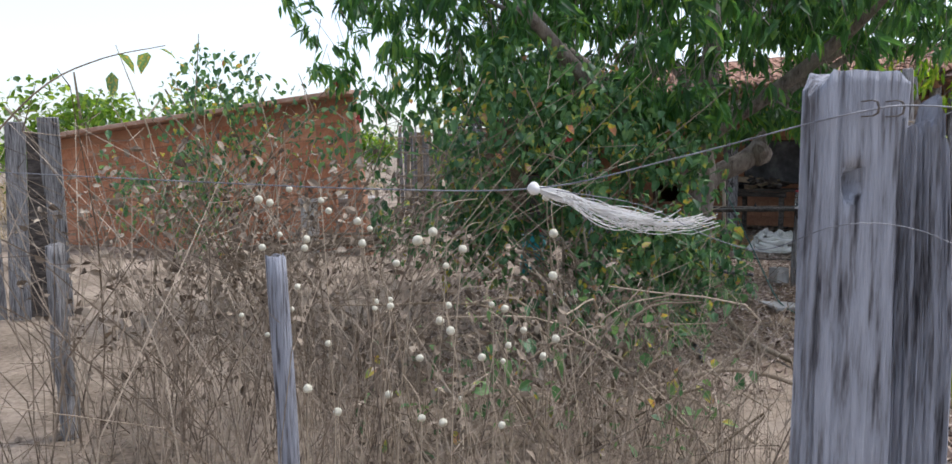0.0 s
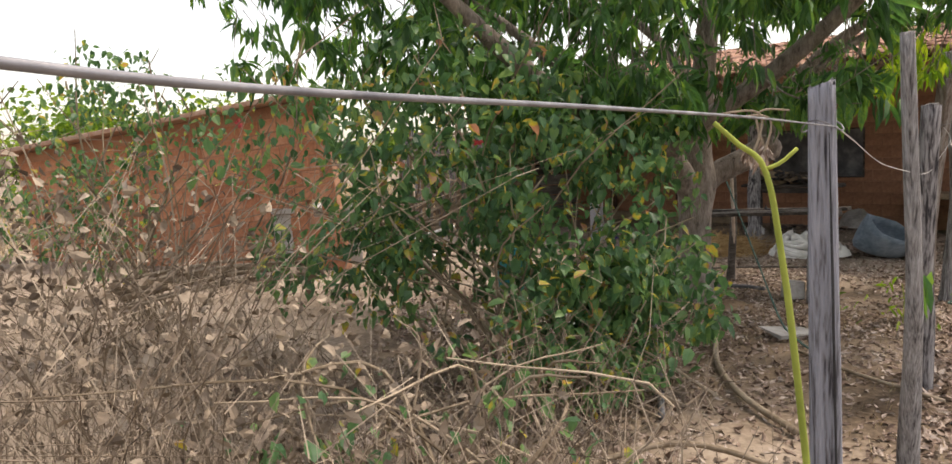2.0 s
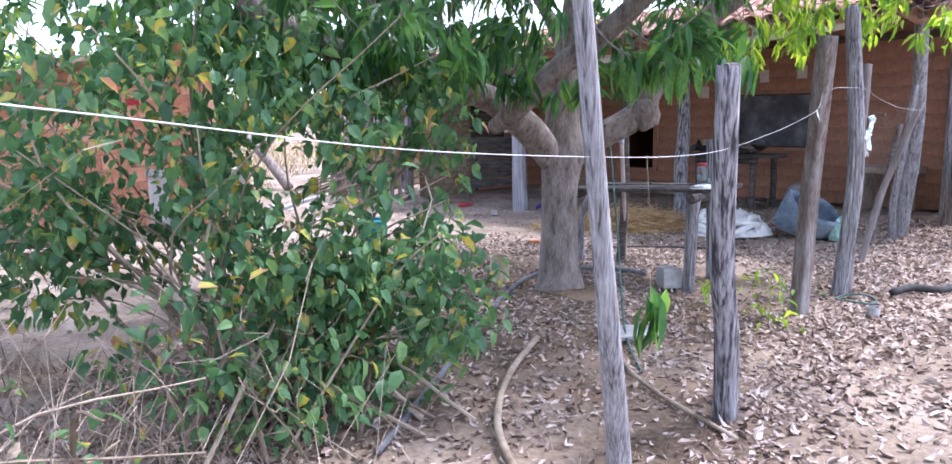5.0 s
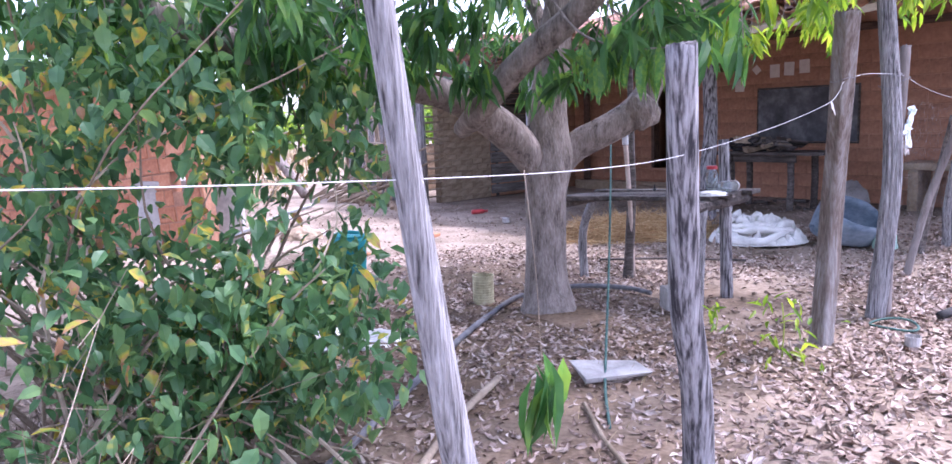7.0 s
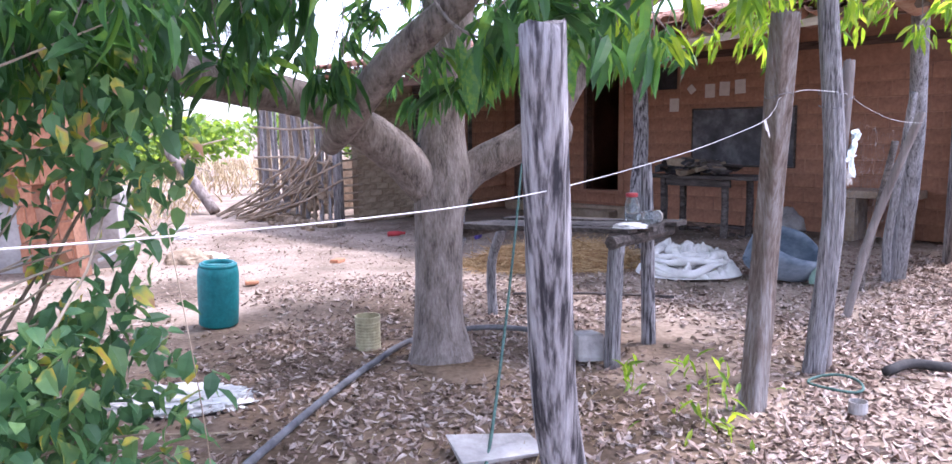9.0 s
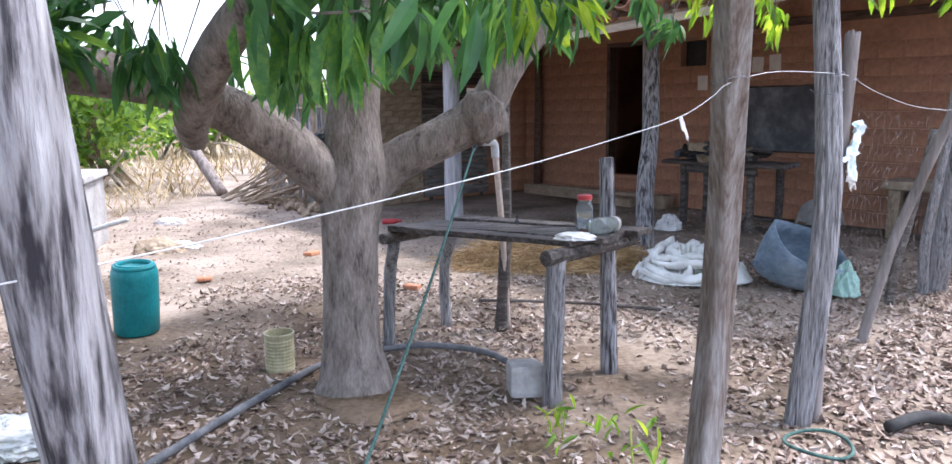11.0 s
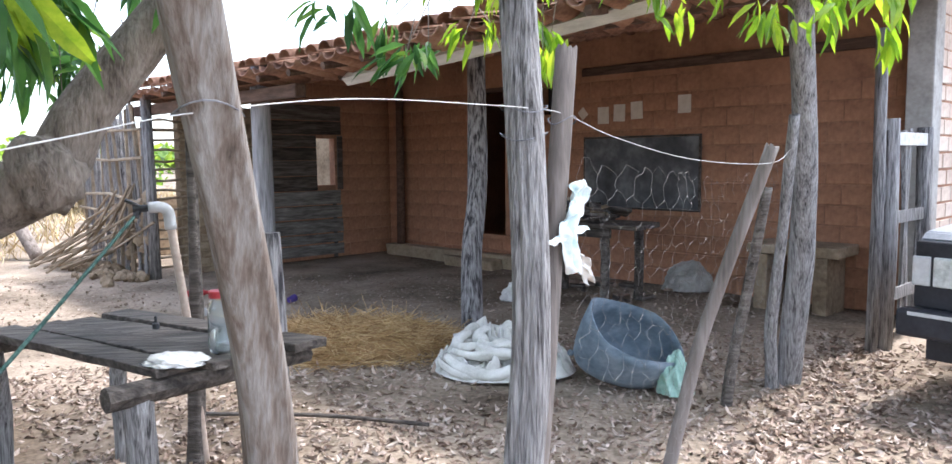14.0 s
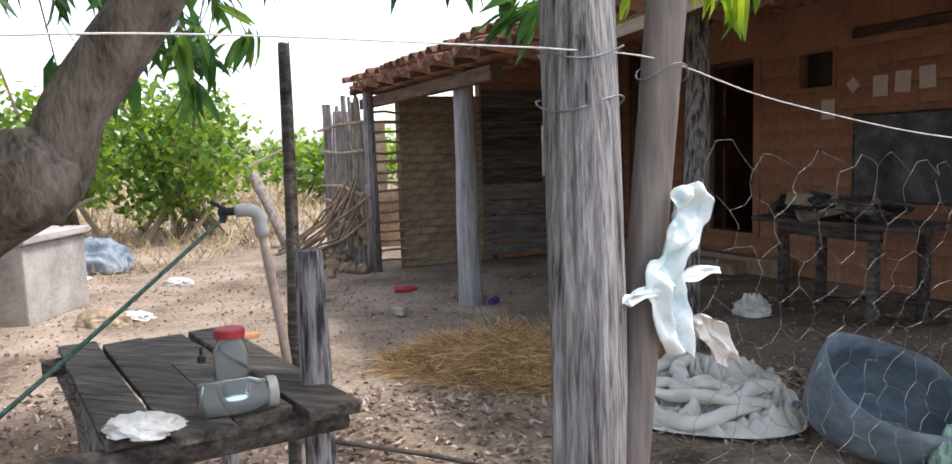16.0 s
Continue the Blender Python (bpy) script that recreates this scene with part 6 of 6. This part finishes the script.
build_hay()
def build_sack():
    """A heap of white sacking: thick rolled folds lying round a creased hollow."""
    bm = bmesh.new()
    nr, na = 80, 200
    grid = []
    for i in range(nr):
        r = i / (nr - 1)
        ring = []
        for k in range(na):
            th = 2 * math.pi * k / na
            c, s = math.cos(th), math.sin(th)
            p = Vector((c * r, s * r, 0)) * 1.6
            warp = Vector((noise.noise(p * 1.3 + Vector((5, 0, 0))), noise.noise(p * 1.3 + Vector((0, 9, 0))), 0)) * 0.7
            q = p + warp
            ridge = 2.4 * abs(noise.noise(q * 2.0 + Vector((31, 4, 0)))) ** 0.6 - 0.9
            fine = 2.4 * abs(noise.noise(q * 4.4 + Vector((3, 44, 0)))) ** 0.6 - 0.9
            tiny = 1 - 2.5 * abs(noise.noise(q * 11.0 + Vector((13, 4, 0))))
            body = max(0.0, 1 - r ** 7)
            hollow = math.exp(-((p.x - 0.15) ** 2 + (p.y + 0.1) ** 2) / 0.16)
            h = body * (0.145 + 0.10 * ridge * min(1, 0.35 + r) + 0.062 * fine * (1 + 0.6 * hollow) + 0.016 * tiny - 0.05 * hollow + 0.085 * s)
            edge = 1 + 0.14 * noise.noise(Vector((c * 1.5, s * 1.5, 8)))
            ring.append(bm.verts.new((0.54 * r * edge * c, 0.42 * r * edge * s, max(0.004, h))))
        grid.append(ring)
    for a, b in zip(grid, grid[1:]):
        for k in range(na):
            bm.faces.new((a[k], b[k], b[(k + 1) % na], a[(k + 1) % na]))
    bmesh.ops.remove_doubles(bm, verts=grid[0], dist=0.0001)
    t = thing("plastic_sack", pose(4.68, 10.02, 0, 0, 0, -8), "heap of folded white plastic sacking", "sack")
    part("sacking", bm, SACK, t, smooth=True)
    for k in range(13):                                # thick rolled folds that lie over the heap
        a0, span, rad = random.uniform(0, 6.28), random.uniform(1.0, 2.2), random.uniform(0.12, 0.42)
        path = []
        for f in np.linspace(0, 1, 12):
            a, r = a0 + span * f, rad * (1 + 0.12 * math.sin(5 * f + k))
            x, y = r * 1.22 * math.cos(a), r * 0.92 * math.sin(a)
            z = 0.05 + 0.17 * max(0.0, 1 - (r / 0.5) ** 2.5) + 0.07 * y / 0.4 + 0.012 * math.sin(9 * f + k)
            path.append((x, y, max(0.03, z)))
        w = random.uniform(0.026, 0.045)
        bm = bmesh.new()
        tube(bm, path, w * np.sin(np.linspace(0.35, 2.8, 12)) ** 0.6, 14, 0.45, 6.0, 0.2)
        part("fold", bm, SACK, t, smooth=True)


build_sack()


def build_drum():
    """A blue drum lying tilted, its side cut away."""
    t = thing("cut_drum", pose(5.46, 9.74, -0.02, 0, 0, -30) @ Matrix.Diagonal((1.12, 1.08, 0.74, 1)), "tilted faded blue plastic drum with a cut-open mouth", "drum")
    bm = bmesh.new()
    segs, prof = 40, [(0.02, 0.0), (0.2, 0.0), (0.245, 0.03), (0.27, 0.1), (0.285, 0.22), (0.29, 0.34), (0.285, 0.46)]
    outer = [[bm.verts.new((r * math.cos(2 * math.pi * k / segs), r * math.sin(2 * math.pi * k / segs), z)) for k in range(segs)] for r, z in prof]
    inner = [[bm.verts.new(((r - 0.008) * math.cos(2 * math.pi * k / segs), (r - 0.008) * math.sin(2 * math.pi * k / segs), z + 0.008 if j < 2 else z)) for k in range(segs)] for j, (r, z) in enumerate(prof)]
    for g, flip in ((outer, 1), (inner, -1)):
        for a, b in zip(g, g[1:]):
            for k in range(segs):
                bm.faces.new((a[k], a[(k + 1) % segs], b[(k + 1) % segs], b[k])[::flip])
    for k in range(segs):
        bm.faces.new((outer[-1][k], outer[-1][(k + 1) % segs], inner[-1][(k + 1) % segs], inner[-1][k]))
    for k in range(segs):                              # uneven cut edge: high towards one side
        th = 2 * math.pi * k / segs
        cut = 0.17 * max(0, math.cos(th - math.pi)) ** 1.5 - 0.14 * max(0, math.cos(th)) - 0.03 * math.sin(3 * th)
        for g in (outer, inner):
            g[-1][k].co.z += cut
            g[-2][k].co.z += cut * 0.6
            g[-3][k].co.z += cut * 0.2
    bmesh.ops.transform(bm, matrix=pose(0, 0, 0.10, 14, 20, 0) @ Matrix.Diagonal((1.15, 0.95, 1, 1)), verts=bm.verts)
    part("drum", bm, DRUM, t, smooth=True)
    bm = lathe([(0.001, 0), (0.026, 0), (0.026, 0.012), (0.017, 0.013), (0.015, 0.006), (0.001, 0.006)], 16)
    bmesh.ops.transform(bm, matrix=pose(-0.2, -0.25, 0.3, 80, 0, -35), verts=bm.verts)
    part("bung", bm, DRUM, t)


build_drum()
crumpled("plastic_bag", (5.76, 9.38, 0.0), (0.1, 0.09, 0.24), GREENBAG, "crumpled pale green plastic bag beside the drum", "bag", 2.0, 0.45)

# ---- small litter on the yard ----
t = thing("red_bottle", pose(1.386, 12.95, 0.035, 0, 90, 25), "red plastic bottle lying on the sand", "bottle")
part("bottle", lathe([(0.001, -0.11), (0.032, -0.11), (0.036, -0.1), (0.036, 0.05), (0.022, 0.09), (0.018, 0.12), (0.001, 0.12)], 18), RED, t, smooth=True)
part("cap", lathe([(0.001, 0.121), (0.02, 0.121), (0.02, 0.14), (0.001, 0.14)], 14), RED, t)
single("purple_cup", lathe([(0.03, 0), (0.04, 0.09), (0.037, 0.09), (0.028, 0.006), (0.001, 0.006)], 16), PURPLE, pose(2.52, 12.47, 0.035, 0, 80, 60), "purple plastic cup by the veranda post", "cup")
single("stone", boxes((-0.05, 0.05, -0.04, 0.04, 0, 0.07), bevel=0.02, wob=0.01), CEMENT, pose(1.85, 11.9, 0), "small pale stone on the sand", "stone")
for x, y, s in ((2.3, 9.4, 0.07), (0.4, 9.6, 0.06), (1.0, 10.8, 0.08), (6.9, 7.6, 0.06)):
    single("brick_piece", boxes((-s, s, -s * 0.6, s * 0.6, 0, s * 0.6), bevel=0.012, wob=0.012), REDBRICK, pose(x, y, 0, 0, 0, x * 70), "broken brick piece on the ground", "brick")
crumpled("white_rag", (4.88, 12.58, 0.0), (0.13, 0.1, 0.15), CLOTH, "white rag dropped by the veranda post", "rag", 2.5, 0.7)


# ---- second table with junk, bench, bag ----
def build_junk_table():
    t = thing("veranda_table", HOUSE, "rough brown plank table heaped with scrap", "table")
    for k in range(3):
        part("plank", boxes((-3.85 + 0.06 * k, -2.2 - 0.05 * k, -1.38 + k * 0.2, -1.2 + k * 0.2, 0.76, 0.8), bevel=0.006, wob=0.012), WOOD_DARK, t)
    for u, v in ((-3.55, -1.3), (-2.65, -1.27), (-2.5, -0.88), (-3.5, -0.88)):
        bm = bmesh.new()
        tube(bm, [(u, v, -0.03), (u + 0.01, v, 0.4), (u, v, 0.76)], 0.05, 8, 0.12)
        part("leg", bm, WOOD_DARK, t)
    part("rail", boxes((-3.5, -2.55, -1.33, -1.29, 0.66, 0.755), bevel=0.006), WOOD_DARK, t)
    for k in range(70):
        u, v = random.uniform(-3.65, -2.75), random.uniform(-1.3, -0.85)
        bm = bmesh.new()
        s = random.uniform(0.06, 0.17)
        box(bm, -s, s, -s * 0.5, s * 0.5, 0, random.uniform(0.015, 0.07), wob=0.03)
        single("scrap_piece", bm, (WOOD_DARK, WOOD_DARK, BLACK, MUD)[k % 4], HOUSE @ pose(u, v, 0.815 + random.uniform(0, 0.14), random.uniform(-15, 15), random.uniform(-15, 15), random.uniform(0, 360)), "piece of dark scrap on the veranda table", "scrap", "scrap on the table")


build_junk_table()
t = thing("cement_bench", HOUSE, "rough brown-grey slab bench against the clay wall", "bench")
part("slab", boxes((-1.5, -0.62, -0.5, -0.02, 0.53, 0.63), bevel=0.015, wob=0.01), MUD, t)
for u in (-1.42, -0.85):
    part("support", boxes((u, u + 0.13, -0.5, -0.05, -0.02, 0.528), bevel=0.012), MUD, t)
crumpled("cement_bag", (6.86, 13.14, 0), (0.3, 0.2, 0.3), CEMENT, "pale grey full bag on the veranda floor", "bag", 1.4, 0.25)
for k in range(16):
    u, v = random.uniform(-3.8, -2.3), random.uniform(-1.2, -0.3)
    s = random.uniform(0.04, 0.14)
    single("scrap_piece", boxes((-s, s, -s * 0.4, s * 0.4, 0, random.uniform(0.01, 0.05)), wob=0.015), WOOD_DARK if k % 2 else DRYLEAF, HOUSE @ pose(u, v, 0.005, 0, 0, random.uniform(0, 360)), "wood scrap under the veranda table", "scrap", "scrap under the table")


# ---- yard gate by the house ----
def build_gate():
    t = thing("wooden_gate", IDENT, "narrow gate of grey slats between rough posts", "gate")
    a, b = Vector((7.63, 10.5, 0)), Vector((8.2, 11.05, 0))
    for p, r, h in ((a, 0.07, 1.75), (a + Vector((-0.14, -0.1, 0)), 0.045, 2.4), (b, 0.06, 1.7)):
        bm = bmesh.new()
        tube(bm, [p + Vector((0, 0, -0.05)), p + Vector((0.01, 0, h / 2)), p + Vector((0, 0.01, h))], r, 10, 0.12, 5, 0.1)
        part("gate_post", bm, WOOD, t, smooth=True)
    d = (b - a).normalized()
    ang = math.degrees(math.atan2(d.y, d.x))
    for k, s in enumerate((0.12, 0.34, 0.52, 0.68)):
        bm = bmesh.new()
        box(bm, -0.035, 0.035, -0.012, 0.012, 0.05, 1.68, bevel=0.003, wob=0.008)
        bmesh.ops.transform(bm, matrix=Matrix.Translation(a + d * s) @ pose(0, 0, 0, 0, (-6, 3, -8, 5)[k], ang), verts=bm.verts)
        part("slat", bm, WOOD, t)
    for z in (0.35, 0.95, 1.55):
        bm = bmesh.new()
        box(bm, 0.02, 0.8, -0.03, -0.013, z, z + 0.1, bevel=0.004)
        bmesh.ops.transform(bm, matrix=Matrix.Translation(a) @ pose(0, 0, 0, 0, 0, ang), verts=bm.verts)
        part("rail", bm, WHITEPAINT if z > 1.5 else WOOD, t)


build_gate()


# ---- tank and things at the far left of the yard ----
t = thing("water_tank", pose(-2.15, 11.05, 0, 0, 0, 20), "mossy cement water tank with a slab lid", "tank")
part("tank_wall", boxes((-0.6, 0.6, -0.55, 0.55, -0.03, 0.75), bevel=0.02, wob=0.01), CEMENT, t)
part("lid", boxes((-0.64, 0.64, -0.59, 0.59, 0.754, 0.83), bevel=0.015, wob=0.01), CEMENT, t)
strand("white_pipe", [(-0.9, 9.3, 0.3), (-0.4, 9.2, 0.5), (0.0, 9.15, 0.62)], 0.02, CORD, "white plastic pipe rising by the tank", 8, 8, "pipe")
crumpled("white_rag", (-0.6, 11.2, 0.0), (0.2, 0.12, 0.06), CLOTH, "white rag on the sand", "rag", 2.5, 0.6)
crumpled("stone", (-0.75, 11.0, -0.02), (0.28, 0.2, 0.16), MUD, "brown stone by the tank", "stone", 1.5, 0.3)
crumpled("white_rag", (-1.6, 12.9, 0.0), (0.18, 0.12, 0.07), CLOTH, "pale rag dropped on the sand", "rag", 2.5, 0.6)
crumpled("tarpaulin", (-3.6, 13.6, 0.0), (0.5, 0.35, 0.42), DRUM, "dark blue-grey tarpaulin rolled up on the sand", "tarpaulin", 1.6, 0.35)
crumpled("white_rag", (-3.3, 12.8, 0.0), (0.3, 0.2, 0.12), CLOTH, "pale rag dropped beside the dark tarpaulin", "rag", 2.5, 0.6)
strand("fallen_log", [(-2.3, 16.2, 0.03), (-2.8, 16.5, 0.6), (-3.4, 16.9, 1.15)], 0.1, BARK, "pale leaning dead log before the bush", 10, 10, "log")
# bundle of dry sticks beside the shrub
for k in range(12):
    y = 5.2 + random.uniform(-0.15, 0.15)
    strand("bundle_stick", [(-2.3, y, 0.45 + k * 0.02), (-1.5, y + 0.05, 0.62 + k * 0.015), (-0.9, y + 0.1, 0.66 + k * 0.012)], 0.012, TWIG, "dry pole in a leaning bundle", 8, 6, "pole")


# ---- pickup truck ----
def build_truck():
    t = thing("pickup_truck", pose(7.50, 8.38, 0, 0, 0, 35) @ Matrix.Diagonal((0.98, 0.9, 1, 1)), "old grey-blue pickup truck with a black front", "truck")
    W = 0.97

    def slab(prof, y0, y1, bevel=0.0):
        bm = bmesh.new()
        a = [bm.verts.new((x, y0, z)) for x, z in prof]
        b = [bm.verts.new((x, y1, z)) for x, z in prof]
        bm.faces.new(a)
        bm.faces.new(b[::-1])
        for k in range(len(prof)):
            bm.faces.new((a[k], b[k], b[(k + 1) % len(prof)], a[(k + 1) % len(prof)]))
        if bevel:
            bmesh.ops.bevel(bm, geom=[e for e in bm.edges], offset=bevel, segments=2, affect='EDGES')
        return bm

    def arch(cx, r=0.43, z=0.40, k=8):
        return [(cx + r * math.cos(a), z + r * math.sin(a)) for a in np.linspace(math.pi, 0, k)]

    low = [(0.12, 0.42), *arch(0.87), (3.05, 0.42), (3.6, 0.42), *arch(4.08), (5.0, 0.5)]
    part("body", slab([*low, (5.0, 1.02), (3.05, 1.04), (1.5, 1.1), (0.14, 0.99)], -W, W, 0.03), TRUCKPAINT, t)
    part("hood", slab([(0.10, 0.99), (0.16, 1.035), (0.9, 1.1), (1.5, 1.13), (1.5, 1.1), (0.12, 0.97)], -0.93, 0.93, 0.012), HOODGLARE, t, "hood pale with dust and painted-in glare")
    for side_y in (-1, 1):                            # cab pillars
        for p, q, r in (((1.45, 0.86, 1.1), (2.0, 0.7, 1.62), 0.035), ((2.35, 0.88, 1.08), (2.33, 0.72, 1.62), 0.022), ((3.02, 0.86, 1.06), (2.88, 0.7, 1.62), 0.06)):
            bm = bmesh.new()
            tube(bm, [(p[0], side_y * p[1], p[2]), (q[0], side_y * q[1], q[2])], r, 6)
            part("pillar", bm, TRUCKBLACK, t)
    bm = slab([(1.95, 1.60), (2.1, 1.665), (2.5, 1.69), (2.85, 1.67), (2.95, 1.61)], -0.73, 0.73, 0.02)
    part("cab_roof", bm, TRUCKPAINT, t)
    part("windscreen", slab([(1.46, 1.12), (1.47, 1.12), (1.985, 1.61), (1.975, 1.61)], -0.74, 0.74), WINDSCREEN, t)
    part("rear_window", slab([(3.0, 1.1), (3.01, 1.1), (2.9, 1.6), (2.89, 1.6)], -0.7, 0.7), WINDSCREEN, t)
    for s in (-1, 1):
        bm = bmesh.new()
        vs = [bm.verts.new(q) for q in ((1.52, s * 0.87, 1.11), (2.95, s * 0.87, 1.08), (2.85, s * 0.72, 1.6), (2.03, s * 0.71, 1.6))]
        bm.faces.new(vs)
        part("side_window", bm, WINDSCREEN, t)
        bm = boxes((1.72, 1.8, s * 0.92 if s > 0 else -1.13, 1.13 if s > 0 else -0.92, 1.12, 1.28), bevel=0.02)
        part("mirror", bm, BLACK, t)
    part("seat", boxes((2.3, 2.8, -0.7, 0.7, 0.7, 1.2), bevel=0.05), BLACK, t)
    part("grille", boxes((0.055, 0.12, -0.93, 0.93, 0.60, 0.985), bevel=0.012), TRUCKBLACK, t)
    for k in range(4):
        part("grille_bar", boxes((0.043, 0.056, -0.6, 0.6, 0.735 + k * 0.04, 0.75 + k * 0.04)), TRUCKBLACK, t)
    part("badge", boxes((0.03, 0.044, -0.08, 0.08, 0.79, 0.83), bevel=0.006), TRUCKPAINT, t)
    for s in (-1, 1):
        lamp = part("headlight", boxes((0.035, 0.07, s * 0.66 - 0.15, s * 0.66 + 0.15, 0.73, 0.9), bevel=0.012), LAMPGLASS, t)
        part("bulb", boxes((0.03, 0.036, s * 0.66 - 0.05, s * 0.66 + 0.05, 0.77, 0.86), bevel=0.004), PLATEGREY, lamp)
        part("indicator", boxes((0.04, 0.07, s * 0.885 - 0.055, s * 0.885 + 0.055, 0.73, 0.9), bevel=0.01), PLATEGREY, t)
    part("bumper", boxes((-0.06, 0.07, -0.98, 0.98, 0.44, 0.60), bevel=0.025), TRUCKBLACK, t)
    part("bumper_trim", boxes((-0.068, -0.061, -0.9, 0.9, 0.57, 0.59)), PLATEGREY, t)
    part("valance", boxes((0.08, 0.3, -0.85, 0.85, 0.3, 0.45)), TRUCKBLACK, t)
    part("roof_rack", boxes((2.2, 2.5, -0.45, 0.45, 1.695, 1.72), bevel=0.008), TRUCKBLACK, t)
    part("bed_rail", boxes((3.1, 5.0, -0.97, -0.9, 1.02, 1.06), (3.1, 5.0, 0.9, 0.97, 1.02, 1.06), bevel=0.01), TRUCKBLACK, t)
    plate = part("number_plate", boxes((-0.078, -0.07, -0.21, 0.21, 0.36, 0.51), bevel=0.003), PLATEGREY, t)
    cu = bpy.data.curves.new("plate_text", 'FONT')
    cu.body, cu.size, cu.extrude, cu.align_x, cu.align_y = "GMJ\u00b76370", 0.1, 0.0015, 'CENTER', 'CENTER'
    cu.materials.append(BLACK)
    tx = new("plate_text", cu)
    tx.parent = plate
    tx.matrix_basis = pose(-0.081, 0, 0.425, 90, 0, -90)
    wheel_prof = [(0.2, -0.1), (0.33, -0.105), (0.365, -0.08), (0.375, -0.03), (0.375, 0.03), (0.365, 0.08), (0.33, 0.105), (0.2, 0.1)]
    for x in (0.87, 4.08):
        for y in (-0.82, 0.82):
            bm = lathe(wheel_prof, 28)
            bmesh.ops.transform(bm, matrix=pose(x, y, 0.375, 90), verts=bm.verts)
            tyre = part("wheel", bm, RUBBER, t, smooth=True)
            bm = lathe([(0.02, -0.06), (0.09, -0.11), (0.12, -0.07), (0.2, -0.085), (0.21, 0.08), (0.02, 0.06)], 24)
            bmesh.ops.transform(bm, matrix=pose(x, y, 0.375, 90 if y < 0 else -90) @ pose(0, 0, 0, 180), verts=bm.verts)
            part("rim", bm, PLATEGREY, tyre)


build_truck()


def build_far_car():
    t = thing("parked_car", pose(19.5, 15.5, 0, 0, 0, 30), "white car parked far behind the truck", "car")
    bm = bmesh.new()
    prof = [(0, 0.35), (0, 0.75), (0.2, 0.85), (1.0, 0.92), (1.6, 1.4), (3.0, 1.42), (3.6, 0.95), (4.0, 0.85), (4.0, 0.35)]
    a = [bm.verts.new((x, -0.8, z)) for x, z in prof]
    b = [bm.verts.new((x, 0.8, z)) for x, z in prof]
    bm.faces.new(a)
    bm.faces.new(b[::-1])
    for k in range(len(prof)):
        bm.faces.new((a[k], b[k], b[(k + 1) % len(prof)], a[(k + 1) % len(prof)]))
    bmesh.ops.bevel(bm, geom=list(bm.edges), offset=0.05, segments=2, affect='EDGES')
    part("body", bm, PLATEGREY, t)
    for x in (0.75, 3.2):
        for y in (-0.75, 0.75):
            bm = lathe([(0.02, -0.1), (0.28, -0.1), (0.31, -0.05), (0.31, 0.05), (0.28, 0.1), (0.02, 0.1)], 18)
            bmesh.ops.transform(bm, matrix=pose(x, y, 0.31, 90), verts=bm.verts)
            part("wheel", bm, RUBBER, t)


build_far_car()

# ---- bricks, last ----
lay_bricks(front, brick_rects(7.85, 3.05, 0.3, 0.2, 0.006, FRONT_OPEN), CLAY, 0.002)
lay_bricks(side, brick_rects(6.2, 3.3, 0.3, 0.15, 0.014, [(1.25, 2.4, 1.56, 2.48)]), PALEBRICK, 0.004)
lay_bricks(end_clay, brick_rects(2.3, 2.9, 0.3, 0.2, 0.006, [(0.93, 1.25, 1.10, 1.80)]), CLAY, 0.002)
strand("rubber_strip", [(5.0, 6.75, 0.02), (5.2, 6.85, 0.035), (5.4, 6.8, 0.025), (5.55, 6.9, 0.02)], 0.03, RUBBER, "black rubber strip among dead leaves", 12, 6, "rubber")
crumpled("black_bag", (2.277, 7.17, 1.315), (0.09, 0.07, 0.06), BLACK, "small black bag wedged in the tree fork", "bag", 2.0, 0.4)
